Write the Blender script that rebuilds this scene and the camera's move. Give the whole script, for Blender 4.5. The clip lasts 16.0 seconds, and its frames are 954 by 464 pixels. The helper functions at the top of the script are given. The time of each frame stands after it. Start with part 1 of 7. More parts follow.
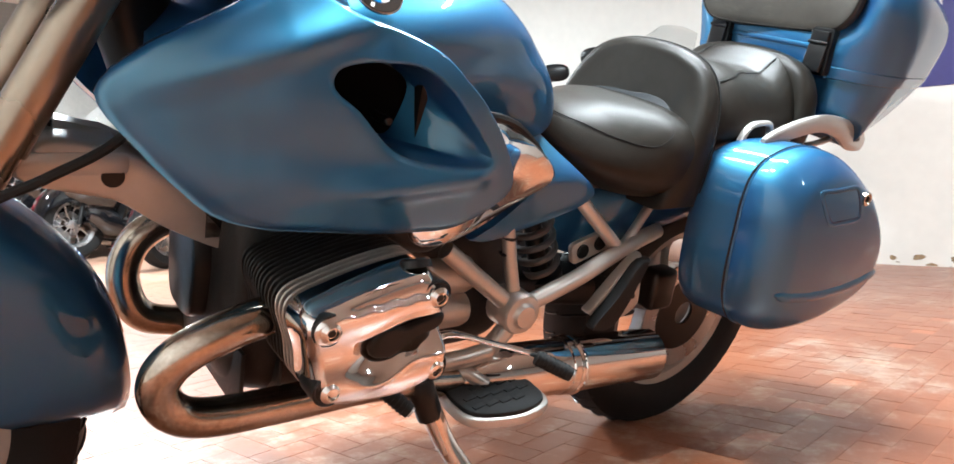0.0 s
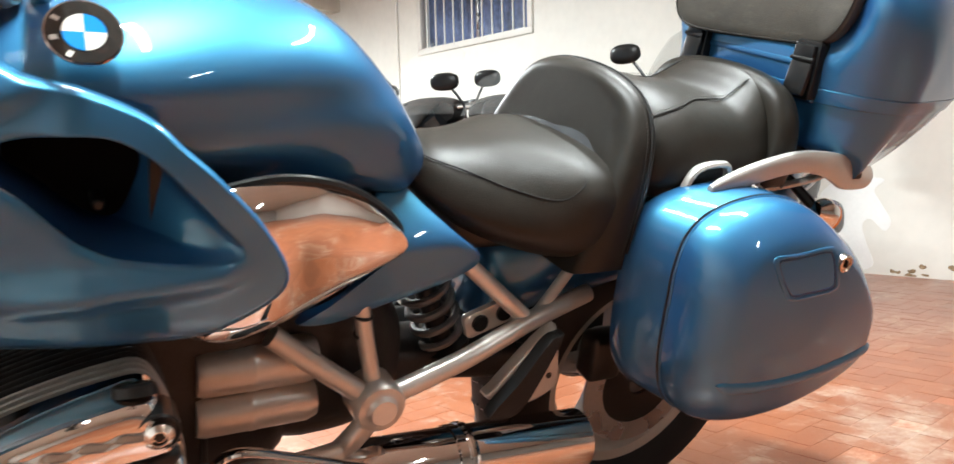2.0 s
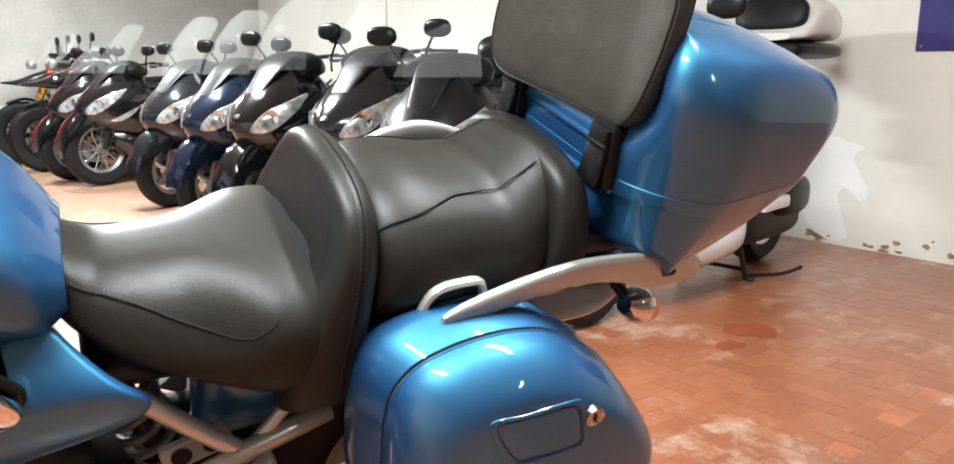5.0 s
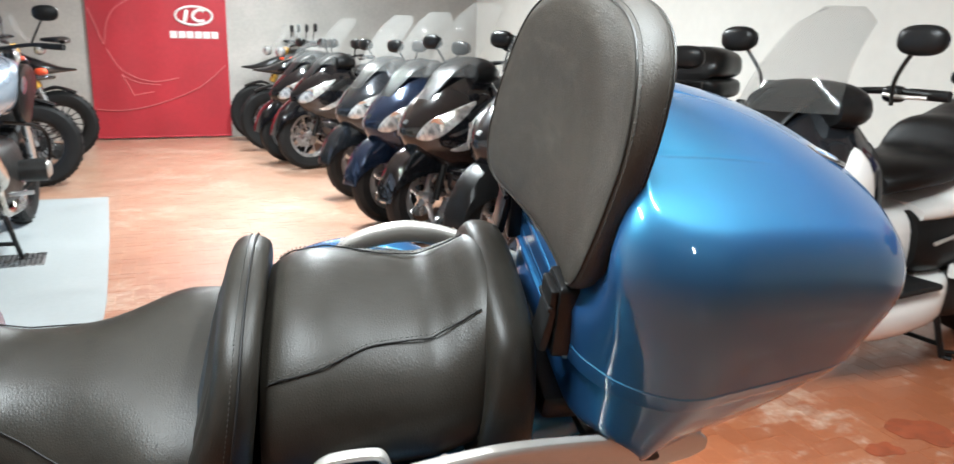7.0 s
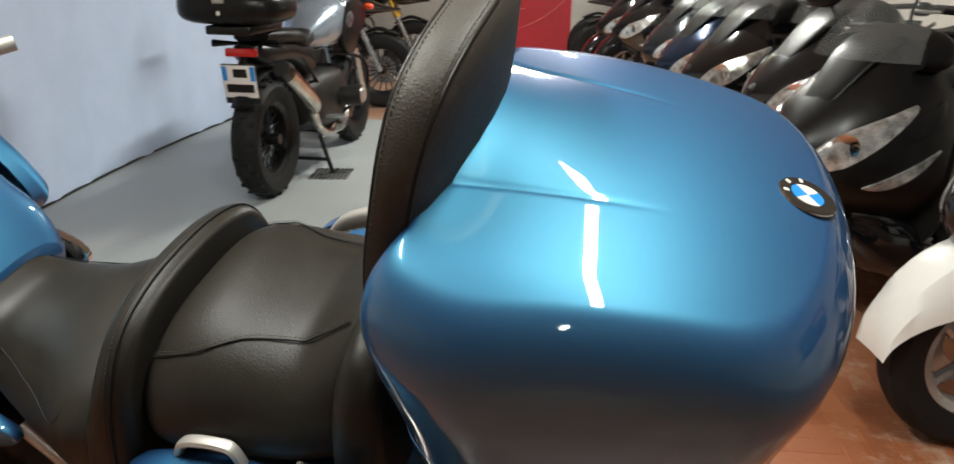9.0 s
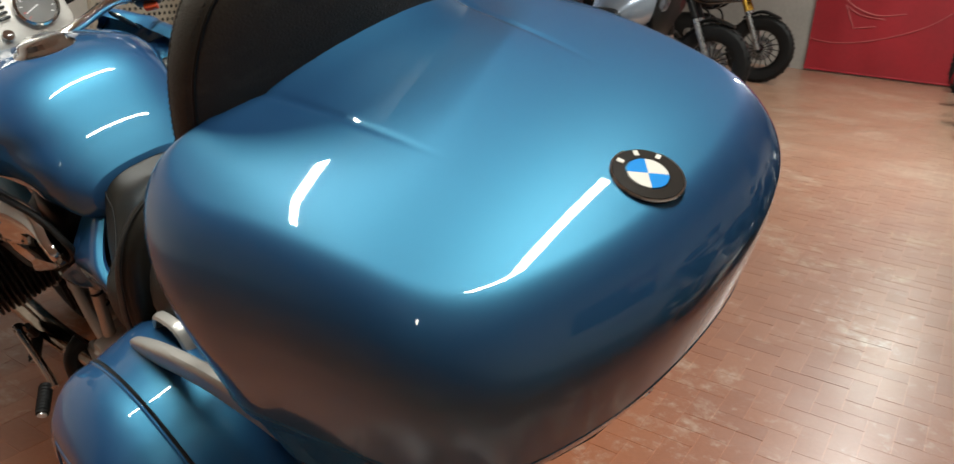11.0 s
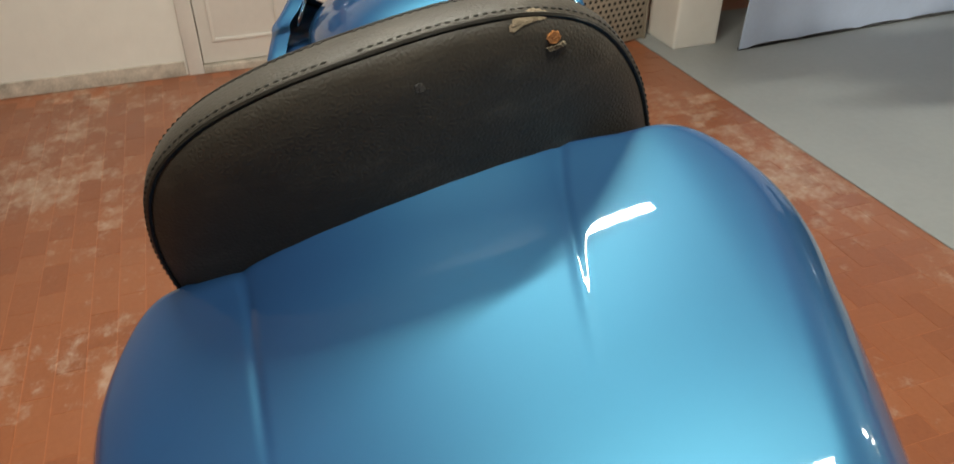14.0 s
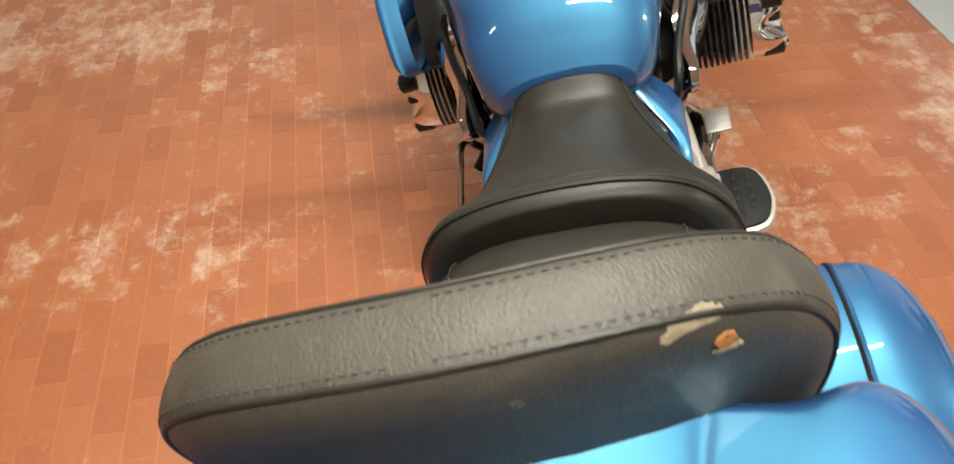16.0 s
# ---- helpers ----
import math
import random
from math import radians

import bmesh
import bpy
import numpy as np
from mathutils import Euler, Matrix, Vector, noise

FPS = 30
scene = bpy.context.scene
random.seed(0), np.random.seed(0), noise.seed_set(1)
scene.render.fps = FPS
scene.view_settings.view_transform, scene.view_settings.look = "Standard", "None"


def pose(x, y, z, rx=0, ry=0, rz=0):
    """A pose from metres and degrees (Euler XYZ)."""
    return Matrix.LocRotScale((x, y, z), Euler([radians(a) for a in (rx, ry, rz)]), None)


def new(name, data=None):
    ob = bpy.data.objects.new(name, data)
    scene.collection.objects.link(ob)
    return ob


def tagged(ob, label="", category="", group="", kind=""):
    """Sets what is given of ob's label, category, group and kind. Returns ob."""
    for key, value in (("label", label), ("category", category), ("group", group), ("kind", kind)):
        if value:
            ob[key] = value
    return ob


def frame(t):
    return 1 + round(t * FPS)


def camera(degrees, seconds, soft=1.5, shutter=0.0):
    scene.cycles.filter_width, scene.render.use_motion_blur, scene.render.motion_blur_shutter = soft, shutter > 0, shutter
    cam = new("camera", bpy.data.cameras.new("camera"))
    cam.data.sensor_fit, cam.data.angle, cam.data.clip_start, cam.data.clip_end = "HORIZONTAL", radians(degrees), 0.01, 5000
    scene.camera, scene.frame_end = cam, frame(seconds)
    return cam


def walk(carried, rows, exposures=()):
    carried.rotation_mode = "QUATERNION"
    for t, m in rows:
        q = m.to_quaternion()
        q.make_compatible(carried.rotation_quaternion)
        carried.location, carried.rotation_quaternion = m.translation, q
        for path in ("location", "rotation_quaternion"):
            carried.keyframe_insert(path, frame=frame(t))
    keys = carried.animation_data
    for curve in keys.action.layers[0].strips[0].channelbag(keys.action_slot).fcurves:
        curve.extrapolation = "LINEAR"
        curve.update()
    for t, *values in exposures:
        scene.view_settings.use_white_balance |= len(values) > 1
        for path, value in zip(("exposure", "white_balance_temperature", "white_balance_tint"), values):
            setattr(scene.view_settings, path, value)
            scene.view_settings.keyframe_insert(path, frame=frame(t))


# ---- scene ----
# camera and its walk
cam = camera(62.5, 16.0, shutter=0.4)
PATH = [
    (0.0, pose(-1.470, -1.434, 0.631, 86.01, 1.69, -36.06)),
    (0.5, pose(-1.380, -1.447, 0.669, 86.15, 1.68, -32.55)),
    (1.0, pose(-1.263, -1.439, 0.688, 86.03, 1.63, -30.45)),
    (1.5, pose(-1.144, -1.427, 0.698, 86.20, 1.62, -29.80)),
    (2.0, pose(-1.011, -1.404, 0.736, 85.13, 1.60, -29.49)),
    (2.5, pose(-0.912, -1.411, 0.777, 84.72, 1.64, -30.03)),
    (3.0, pose(-0.873, -1.436, 0.792, 84.80, 1.64, -30.47)),
    (3.5, pose(-0.824, -1.448, 0.810, 83.18, 1.46, -30.90)),
    (3.7, pose(-0.787, -1.443, 0.824, 82.56, 1.55, -31.03)),
    (5.8, pose(-0.292, -1.407, 1.119, 76.55, -1.15, -20.43)),
    (6.0, pose(-0.249, -1.412, 1.129, 76.70, -1.35, -18.31)),
    (6.5, pose(-0.135, -1.385, 1.179, 76.51, -1.25, -15.17)),
    (7.0, pose(-0.028, -1.319, 1.215, 76.36, -1.14, -9.96)),
    (7.5, pose(0.097, -1.277, 1.244, 75.81, -0.78, -2.95)),
    (8.0, pose(0.263, -1.224, 1.265, 73.78, 0.14, 3.78)),
    (8.5, pose(0.410, -1.186, 1.290, 71.85, 0.37, 10.02)),
    (10.8, pose(0.915, -0.899, 1.248, 69.49, -3.41, 42.50)),
    (11.0, pose(0.945, -0.860, 1.237, 69.53, -3.02, 44.51)),
    (11.5, pose(0.985, -0.724, 1.237, 68.97, -2.97, 52.34)),
    (12.0, pose(0.982, -0.594, 1.236, 67.00, -2.54, 60.53)),
    (12.5, pose(0.948, -0.507, 1.274, 65.53, -1.11, 69.09)),
    (13.0, pose(0.918, -0.474, 1.334, 63.95, -0.03, 74.67)),
    (13.5, pose(0.899, -0.429, 1.413, 60.74, 0.85, 78.15)),
    (14.0, pose(0.812, -0.371, 1.457, 55.71, 0.06, 82.13)),
    (14.5, pose(0.722, -0.359, 1.509, 50.36, -0.02, 84.26)),
    (15.0, pose(0.652, -0.355, 1.532, 47.05, -0.31, 87.09)),
    (15.5, pose(0.598, -0.346, 1.555, 44.48, -0.40, 90.23)),
    (16.0, pose(0.522, -0.355, 1.560, 42.62, -0.24, 92.37)),
]
EXPOSURE = [(0.0, 1.86, 5650, 9), (1.0, 1.84, 5750, 9), (2.0, 1.72, 5950, 9), (3.7, 1.40, 6250, 9), (6.0, 1.45, 5750, 9), (7.0, 1.35, 5800, 9), (8.0, 0.80, 6450, 10), (8.7, 0.46, 6550, 10),
            (10.8, -0.05, 6450, 10), (12.0, -0.02, 6500, 10), (13.3, -0.08, 6700, 10), (14.2, 0.12, 7000, 10), (15.0, 0.80, 7150, 10), (16.0, 0.91, 6850, 10)]
walk(cam, PATH, EXPOSURE)

# ---- world and large lights ----
ROOM = 11.5                      # degrees by which the room is turned from the motorcycle's axis
CEIL = 2.85


def room(a, b, z=0.0, turn=0.0):
    """A pose given in the room's own axes: a to the east wall, b to the far wall."""
    return pose(0, 0, 0, 0, 0, ROOM) @ pose(a, b, z, 0, 0, turn)


world = bpy.data.worlds.new("world")
scene.world = world
world.use_nodes = True
sky = world.node_tree.nodes.new("ShaderNodeTexSky")
sky.sky_type, sky.sun_disc = "NISHITA", False
sky.sun_elevation, sky.sun_rotation = radians(35), radians(200)
world.node_tree.links.new(sky.outputs[0], world.node_tree.nodes["Background"].inputs[0])
world.node_tree.nodes["Background"].inputs[1].default_value = 0.06

TUBES = [(-0.83, -0.34), (0.65, -0.42), (0.58, 4.3), (0.58, 7.2), (0.58, -4.4)]


def tube_light(a, b, power):
    data = bpy.data.lights.new("tube_light", "AREA")
    data.shape, data.size, data.size_y, data.energy = "RECTANGLE", 0.06, 1.18, power
    data.color = (0.95, 0.97, 0.90)
    ob = new("tube_light", data)
    ob.matrix_world = room(a, b, CEIL - 0.13)
    return ob


for (a, b), watts in zip(TUBES, (56, 42, 108, 88, 12)):
    tube_light(a, b, watts)

# ---- materials ----
def mat(name, base, rough=0.5, metal=0.0, var=0.12, scale=6.0, bump=0.0, bscale=200.0, coat=0.0, spread=0.06, second=None, spec=0.5):
    """A surface with colour variation at two scales, uneven gloss and fine relief."""
    m = bpy.data.materials.new(name)
    m.use_nodes = True
    nt = m.node_tree
    n, ln = nt.nodes, nt.links
    p = n["Principled BSDF"]
    co = n.new("ShaderNodeTexCoord")
    t1, t2 = n.new("ShaderNodeTexNoise"), n.new("ShaderNodeTexNoise")
    t1.inputs["Scale"].default_value, t2.inputs["Scale"].default_value = scale, scale * 11
    t1.inputs["Detail"].default_value, t2.inputs["Detail"].default_value = 4, 3
    for t in (t1, t2):
        ln.new(co.outputs["Object"], t.inputs["Vector"])
    mix = n.new("ShaderNodeMath")
    mix.operation = "MULTIPLY_ADD"
    ln.new(t2.outputs["Fac"], mix.inputs[0])
    mix.inputs[1].default_value = 0.5
    ln.new(t1.outputs["Fac"], mix.inputs[2])
    ramp = n.new("ShaderNodeValToRGB")
    ramp.color_ramp.elements[0].position, ramp.color_ramp.elements[1].position = 0.5, 1.0
    lo = tuple(c * (1 - var) for c in base)
    hi = second or tuple(min(1, c * (1 + var)) for c in base)
    ramp.color_ramp.elements[0].color, ramp.color_ramp.elements[1].color = (*lo, 1), (*hi, 1)
    ln.new(mix.outputs[0], ramp.inputs[0])
    ln.new(ramp.outputs[0], p.inputs["Base Color"])
    rr = n.new("ShaderNodeMapRange")
    rr.inputs["From Min"].default_value, rr.inputs["From Max"].default_value = 0.3, 0.8
    rr.inputs["To Min"].default_value, rr.inputs["To Max"].default_value = max(0.0, rough - spread), min(1, rough + spread)
    ln.new(t1.outputs["Fac"], rr.inputs["Value"])
    ln.new(rr.outputs[0], p.inputs["Roughness"])
    p.inputs["Metallic"].default_value = metal
    p.inputs["Coat Weight"].default_value = coat
    p.inputs["Coat Roughness"].default_value = 0.03
    p.inputs["Specular IOR Level"].default_value = spec
    if bump:
        b, bt = n.new("ShaderNodeBump"), n.new("ShaderNodeTexNoise")
        bt.inputs["Scale"].default_value, bt.inputs["Detail"].default_value = bscale, 3
        ln.new(co.outputs["Object"], bt.inputs["Vector"])
        ln.new(bt.outputs["Fac"], b.inputs["Height"])
        b.inputs["Strength"].default_value, b.inputs["Distance"].default_value = bump, 0.004
        ln.new(b.outputs[0], p.inputs["Normal"])
    return m


def leather(name, base, rough=0.42):
    m = mat(name, base, rough, var=0.25, scale=5, spread=0.07, spec=0.21)
    n, ln = m.node_tree.nodes, m.node_tree.links
    p = n["Principled BSDF"]
    co = [k for k in n if k.type == "TEX_COORD"][0]
    vo, b = n.new("ShaderNodeTexVoronoi"), n.new("ShaderNodeBump")
    vo.feature = "DISTANCE_TO_EDGE"
    vo.inputs["Scale"].default_value = 260
    ln.new(co.outputs["Object"], vo.inputs["Vector"])
    ln.new(vo.outputs["Distance"], b.inputs["Height"])
    b.inputs["Strength"].default_value, b.inputs["Distance"].default_value = 0.32, 0.0012
    wr, b2 = n.new("ShaderNodeTexNoise"), n.new("ShaderNodeBump")
    wr.inputs["Scale"].default_value, wr.inputs["Detail"].default_value = 14, 2
    ln.new(co.outputs["Object"], wr.inputs["Vector"])
    ln.new(wr.outputs["Fac"], b2.inputs["Height"])
    b2.inputs["Strength"].default_value, b2.inputs["Distance"].default_value = 0.10, 0.01
    ln.new(b2.outputs[0], b.inputs["Normal"])
    ln.new(b.outputs[0], p.inputs["Normal"])
    return m


def worn_leather(name):
    """Grained black leather, rubbed grey in streaks and patches."""
    m = leather(name, (0.034, 0.029, 0.022), 0.55)
    n, ln = m.node_tree.nodes, m.node_tree.links
    p = n["Principled BSDF"]
    co = [k for k in n if k.type == "TEX_COORD"][0]
    mp, t, r, mx = n.new("ShaderNodeMapping"), n.new("ShaderNodeTexNoise"), n.new("ShaderNodeValToRGB"), n.new("ShaderNodeMix")
    mp.inputs["Scale"].default_value = (1.0, 0.55, 1.6)
    ln.new(co.outputs["Object"], mp.inputs["Vector"])
    ln.new(mp.outputs[0], t.inputs["Vector"])
    t.inputs["Scale"].default_value, t.inputs["Detail"].default_value, t.inputs["Roughness"].default_value = 26, 7, 0.72
    r.color_ramp.elements[0].position, r.color_ramp.elements[1].position = 0.53, 0.80
    ln.new(t.outputs["Fac"], r.inputs[0])
    mx.data_type = "RGBA"
    old = p.inputs["Base Color"].links[0].from_socket
    ln.new(r.outputs[0], mx.inputs[0])
    ln.new(old, mx.inputs[6])
    mx.inputs[7].default_value = (0.066, 0.057, 0.044, 1)
    p.inputs["Specular IOR Level"].default_value = 0.42
    ln.new(mx.outputs[2], p.inputs["Base Color"])
    for k in n:
        if k.type == "BUMP" and k.inputs["Distance"].default_value < 0.003:
            k.inputs["Strength"].default_value = 0.5
    return m


def pearl(name, base, flake):
    """Pearl paint: a blue ground coat with metallic flakes in it, under clear lacquer."""
    m = mat(name, base, 0.42, var=0.05, scale=3, coat=1.0, spread=0.02, spec=0.2)
    n, ln = m.node_tree.nodes, m.node_tree.links
    p = n["Principled BSDF"]
    co = [k for k in n if k.type == "TEX_COORD"][0]
    fl, b = n.new("ShaderNodeTexVoronoi"), n.new("ShaderNodeBump")
    fl.inputs["Scale"].default_value = 1400
    ln.new(co.outputs["Object"], fl.inputs["Vector"])
    ln.new(fl.outputs["Color"], b.inputs["Height"])
    b.inputs["Strength"].default_value, b.inputs["Distance"].default_value = 0.05, 0.001
    ln.new(b.outputs[0], p.inputs["Normal"])
    q, mx = n.new("ShaderNodeBsdfPrincipled"), n.new("ShaderNodeMixShader")
    q.inputs["Base Color"].default_value = (*flake, 1)
    q.inputs["Metallic"].default_value, q.inputs["Roughness"].default_value = 1.0, 0.50
    q.inputs["Specular Tint"].default_value = (0.07, 0.18, 0.42, 1)
    q.inputs["Coat Weight"].default_value, q.inputs["Coat Roughness"].default_value = 1.0, 0.03
    ln.new(b.outputs[0], q.inputs["Normal"])
    mx.inputs[0].default_value = 0.54
    ln.new(p.outputs[0], mx.inputs[1])
    ln.new(q.outputs[0], mx.inputs[2])
    ln.new(mx.outputs[0], n["Material Output"].inputs["Surface"])
    return m


def glass(name, colour, rough=0.02, alpha=0.3):
    m = bpy.data.materials.new(name)
    m.use_nodes = True
    p = m.node_tree.nodes["Principled BSDF"]
    p.inputs["Base Color"].default_value = (*colour, 1)
    p.inputs["Roughness"].default_value = rough
    p.inputs["Alpha"].default_value = alpha
    p.inputs["IOR"].default_value = 1.45
    return m


BLUE = pearl("blue_pearl_paint", (0.020, 0.060, 0.215), (0.040, 0.203, 0.285))
LEATHER = leather("black_leather", (0.0165, 0.0146, 0.0116), 0.42)
WORN = worn_leather("worn_black_leather")
LEATHER_SMOOTH = mat("smooth_black_vinyl", (0.020, 0.0225, 0.025), 0.44, var=0.15, scale=5, bump=0.25, bscale=420, spec=0.25)
CHROME = mat("chrome", (0.72, 0.71, 0.70), 0.05, metal=1.0, var=0.03, scale=4, spread=0.02)
PIPE = mat("heat_browned_chrome", (0.40, 0.34, 0.27), 0.20, metal=1.0, var=0.35, scale=14, spread=0.08, second=(0.58, 0.52, 0.45))
SILVER = mat("silver_paint", (0.50, 0.47, 0.43), 0.34, metal=0.55, var=0.08, scale=9, coat=0.2)
CAST = mat("cast_aluminium", (0.42, 0.40, 0.37), 0.45, metal=0.75, var=0.15, scale=30, bump=0.15, bscale=500)
PLASTIC = mat("black_plastic", (0.008, 0.008, 0.008), 0.34, var=0.2, scale=20, bump=0.05, bscale=900, spec=0.22)
SCOOTER_SEAT = mat("black_seat_vinyl", (0.008, 0.008, 0.008), 0.45, var=0.2, scale=9, bump=0.15, bscale=500, spec=0.25)
SATIN = mat("satin_black", (0.006, 0.006, 0.006), 0.34, var=0.2, scale=12, spec=0.32)
GLOSS_BLACK = mat("gloss_black_paint", (0.005, 0.005, 0.006), 0.12, var=0.2, scale=8, coat=0.8)
RUBBER = mat("tyre_rubber", (0.009, 0.009, 0.009), 0.66, var=0.3, scale=25, bump=0.2, bscale=300, spec=0.25)
GUNMETAL = mat("dark_grey_metallic", (0.022, 0.025, 0.030), 0.17, metal=0.6, var=0.1, scale=5, coat=0.7)
NAVY = mat("dark_blue_metallic", (0.015, 0.026, 0.055), 0.17, metal=0.6, var=0.1, scale=5, coat=0.7)
WHITE = mat("white_paint", (0.74, 0.73, 0.70), 0.22, var=0.03, scale=4, coat=0.6)
RED = mat("red_lens", (0.45, 0.012, 0.012), 0.12, var=0.15, scale=30, coat=0.7)
AMBER = mat("amber_lens", (0.85, 0.22, 0.03), 0.12, var=0.15, scale=30, coat=0.6)
GOLD = mat("gold_anodised", (0.65, 0.38, 0.06), 0.3, metal=0.8, var=0.1, scale=20)
SCREEN = glass("clear_windshield", (0.85, 0.86, 0.84), 0.03, 0.035)
SMOKE = glass("smoked_windshield", (0.10, 0.10, 0.095), 0.04, 0.20)
LAMP_GLASS = mat("lamp_glass", (0.46, 0.46, 0.45), 0.08, metal=0.6, var=0.8, scale=22, coat=0.8, bump=0.25, bscale=120)
WALL = mat("white_plaster", (0.80, 0.77, 0.71), 0.85, var=0.05, scale=1.2, bump=0.12, bscale=60)
CEILING = mat("ceiling_plaster", (0.60, 0.56, 0.49), 0.9, var=0.05, scale=1.0, bump=0.1, bscale=50)
BLOCK = mat("grey_painted_blockwork", (0.42, 0.40, 0.37), 0.85, var=0.12, scale=2.5, bump=0.2, bscale=40)
DOORM = mat("white_door_paint", (0.76, 0.73, 0.68), 0.45, var=0.04, scale=3)
BANNER = mat("red_banner_fabric", (0.36, 0.012, 0.022), 0.6, var=0.14, scale=2.0, bump=0.1, bscale=30)
PALE_RED = mat("pale_red_print", (0.55, 0.13, 0.13), 0.6, var=0.05)
PRINT_WHITE = mat("white_print", (0.70, 0.66, 0.64), 0.6, var=0.05)
MATM = mat("grey_vinyl_sheet", (0.33, 0.35, 0.35), 0.42, var=0.07, scale=3, bump=0.05, bscale=20)
CURTAIN = mat("white_cotton_sheet", (0.58, 0.68, 0.88), 0.9, var=0.04, scale=5, bump=0.2, bscale=25)
POSTER = mat("purple_blue_poster", (0.035, 0.030, 0.17), 0.5, var=0.1, scale=3)
STEEL = mat("steel", (0.5, 0.5, 0.5), 0.3, metal=0.9, var=0.1, scale=12)
BEIGE_METAL = mat("perforated_beige_sheet", (0.36, 0.31, 0.24), 0.5, var=0.1, scale=10)
BADGE_BLUE = mat("badge_blue_enamel", (0.02, 0.23, 0.62), 0.15, var=0.05, coat=0.4)
BADGE_WHITE = mat("badge_white_enamel", (0.66, 0.63, 0.57), 0.15, var=0.05, coat=0.4)
FOAM = mat("torn_foam", (0.17, 0.132, 0.088), 0.9, var=0.25, scale=60, bump=0.5, bscale=300)
FOAM_ORANGE = mat("orange_foam", (0.26, 0.10, 0.025), 0.85, var=0.4, scale=90, bump=0.5, bscale=300)
GREY_SCUFF = mat("grey_scuff", (0.07, 0.066, 0.06), 0.7, var=0.4, scale=120, bump=0.3, bscale=400)
SILVER_LIGHT = mat("light_silver_paint", (0.44, 0.42, 0.39), 0.36, metal=0.5, var=0.06, scale=9, coat=0.25)
CAST_DARK = mat("dark_cast_metal", (0.020, 0.019, 0.018), 0.5, metal=0.4, var=0.35, scale=16, bump=0.2, bscale=400)
FORK = mat("bronze_silver_fork", (0.32, 0.265, 0.205), 0.30, metal=0.85, var=0.08, scale=9, coat=0.2)
GREY_SPRING = mat("dark_grey_spring", (0.11, 0.11, 0.11), 0.4, metal=0.3, var=0.15, scale=20)
BLUE_DARK = mat("dark_blue_inner_plastic", (0.006, 0.030, 0.085), 0.35, var=0.15, scale=12)
DIAL = mat("dial_black", (0.03, 0.025, 0.02), 0.4, var=0.1, scale=30)
DUCT_SHADE = mat("duct_shade_black", (0.003, 0.003, 0.003), 0.95, var=0.2, scale=20, spec=0.05)
ORANGE = mat("orange_plastic", (0.75, 0.08, 0.02), 0.35, var=0.1, scale=30)
RED_DARK = mat("dark_red_print", (0.40, 0.015, 0.03), 0.55, var=0.1, scale=3)
MOULD = mat("brown_damp_mould", (0.30, 0.21, 0.12), 0.9, var=0.5, scale=40, bump=0.4, bscale=150)
WHITE_PATCH = mat("white_filler", (0.86, 0.85, 0.83), 0.8, var=0.04, scale=4)
WORN_PLASTER = mat("worn_plaster", (0.52, 0.46, 0.39), 0.9, var=0.35, scale=14, bump=0.4, bscale=90)
TUBE_GLASS = mat("tube_glass", (0.85, 0.85, 0.83), 0.3, var=0.02)
PANE = mat("dusk_window_pane", (0.09, 0.11, 0.17), 0.12, var=0.6, scale=2.2, second=(0.16, 0.22, 0.42), coat=0.5)
STAIN = mat("dark_red_stain", (0.24, 0.055, 0.02), 0.55, var=0.3, scale=20)
SILVER_BLUE = mat("silver_blue_paint", (0.32, 0.38, 0.46), 0.25, metal=0.6, var=0.08, scale=6, coat=0.7)


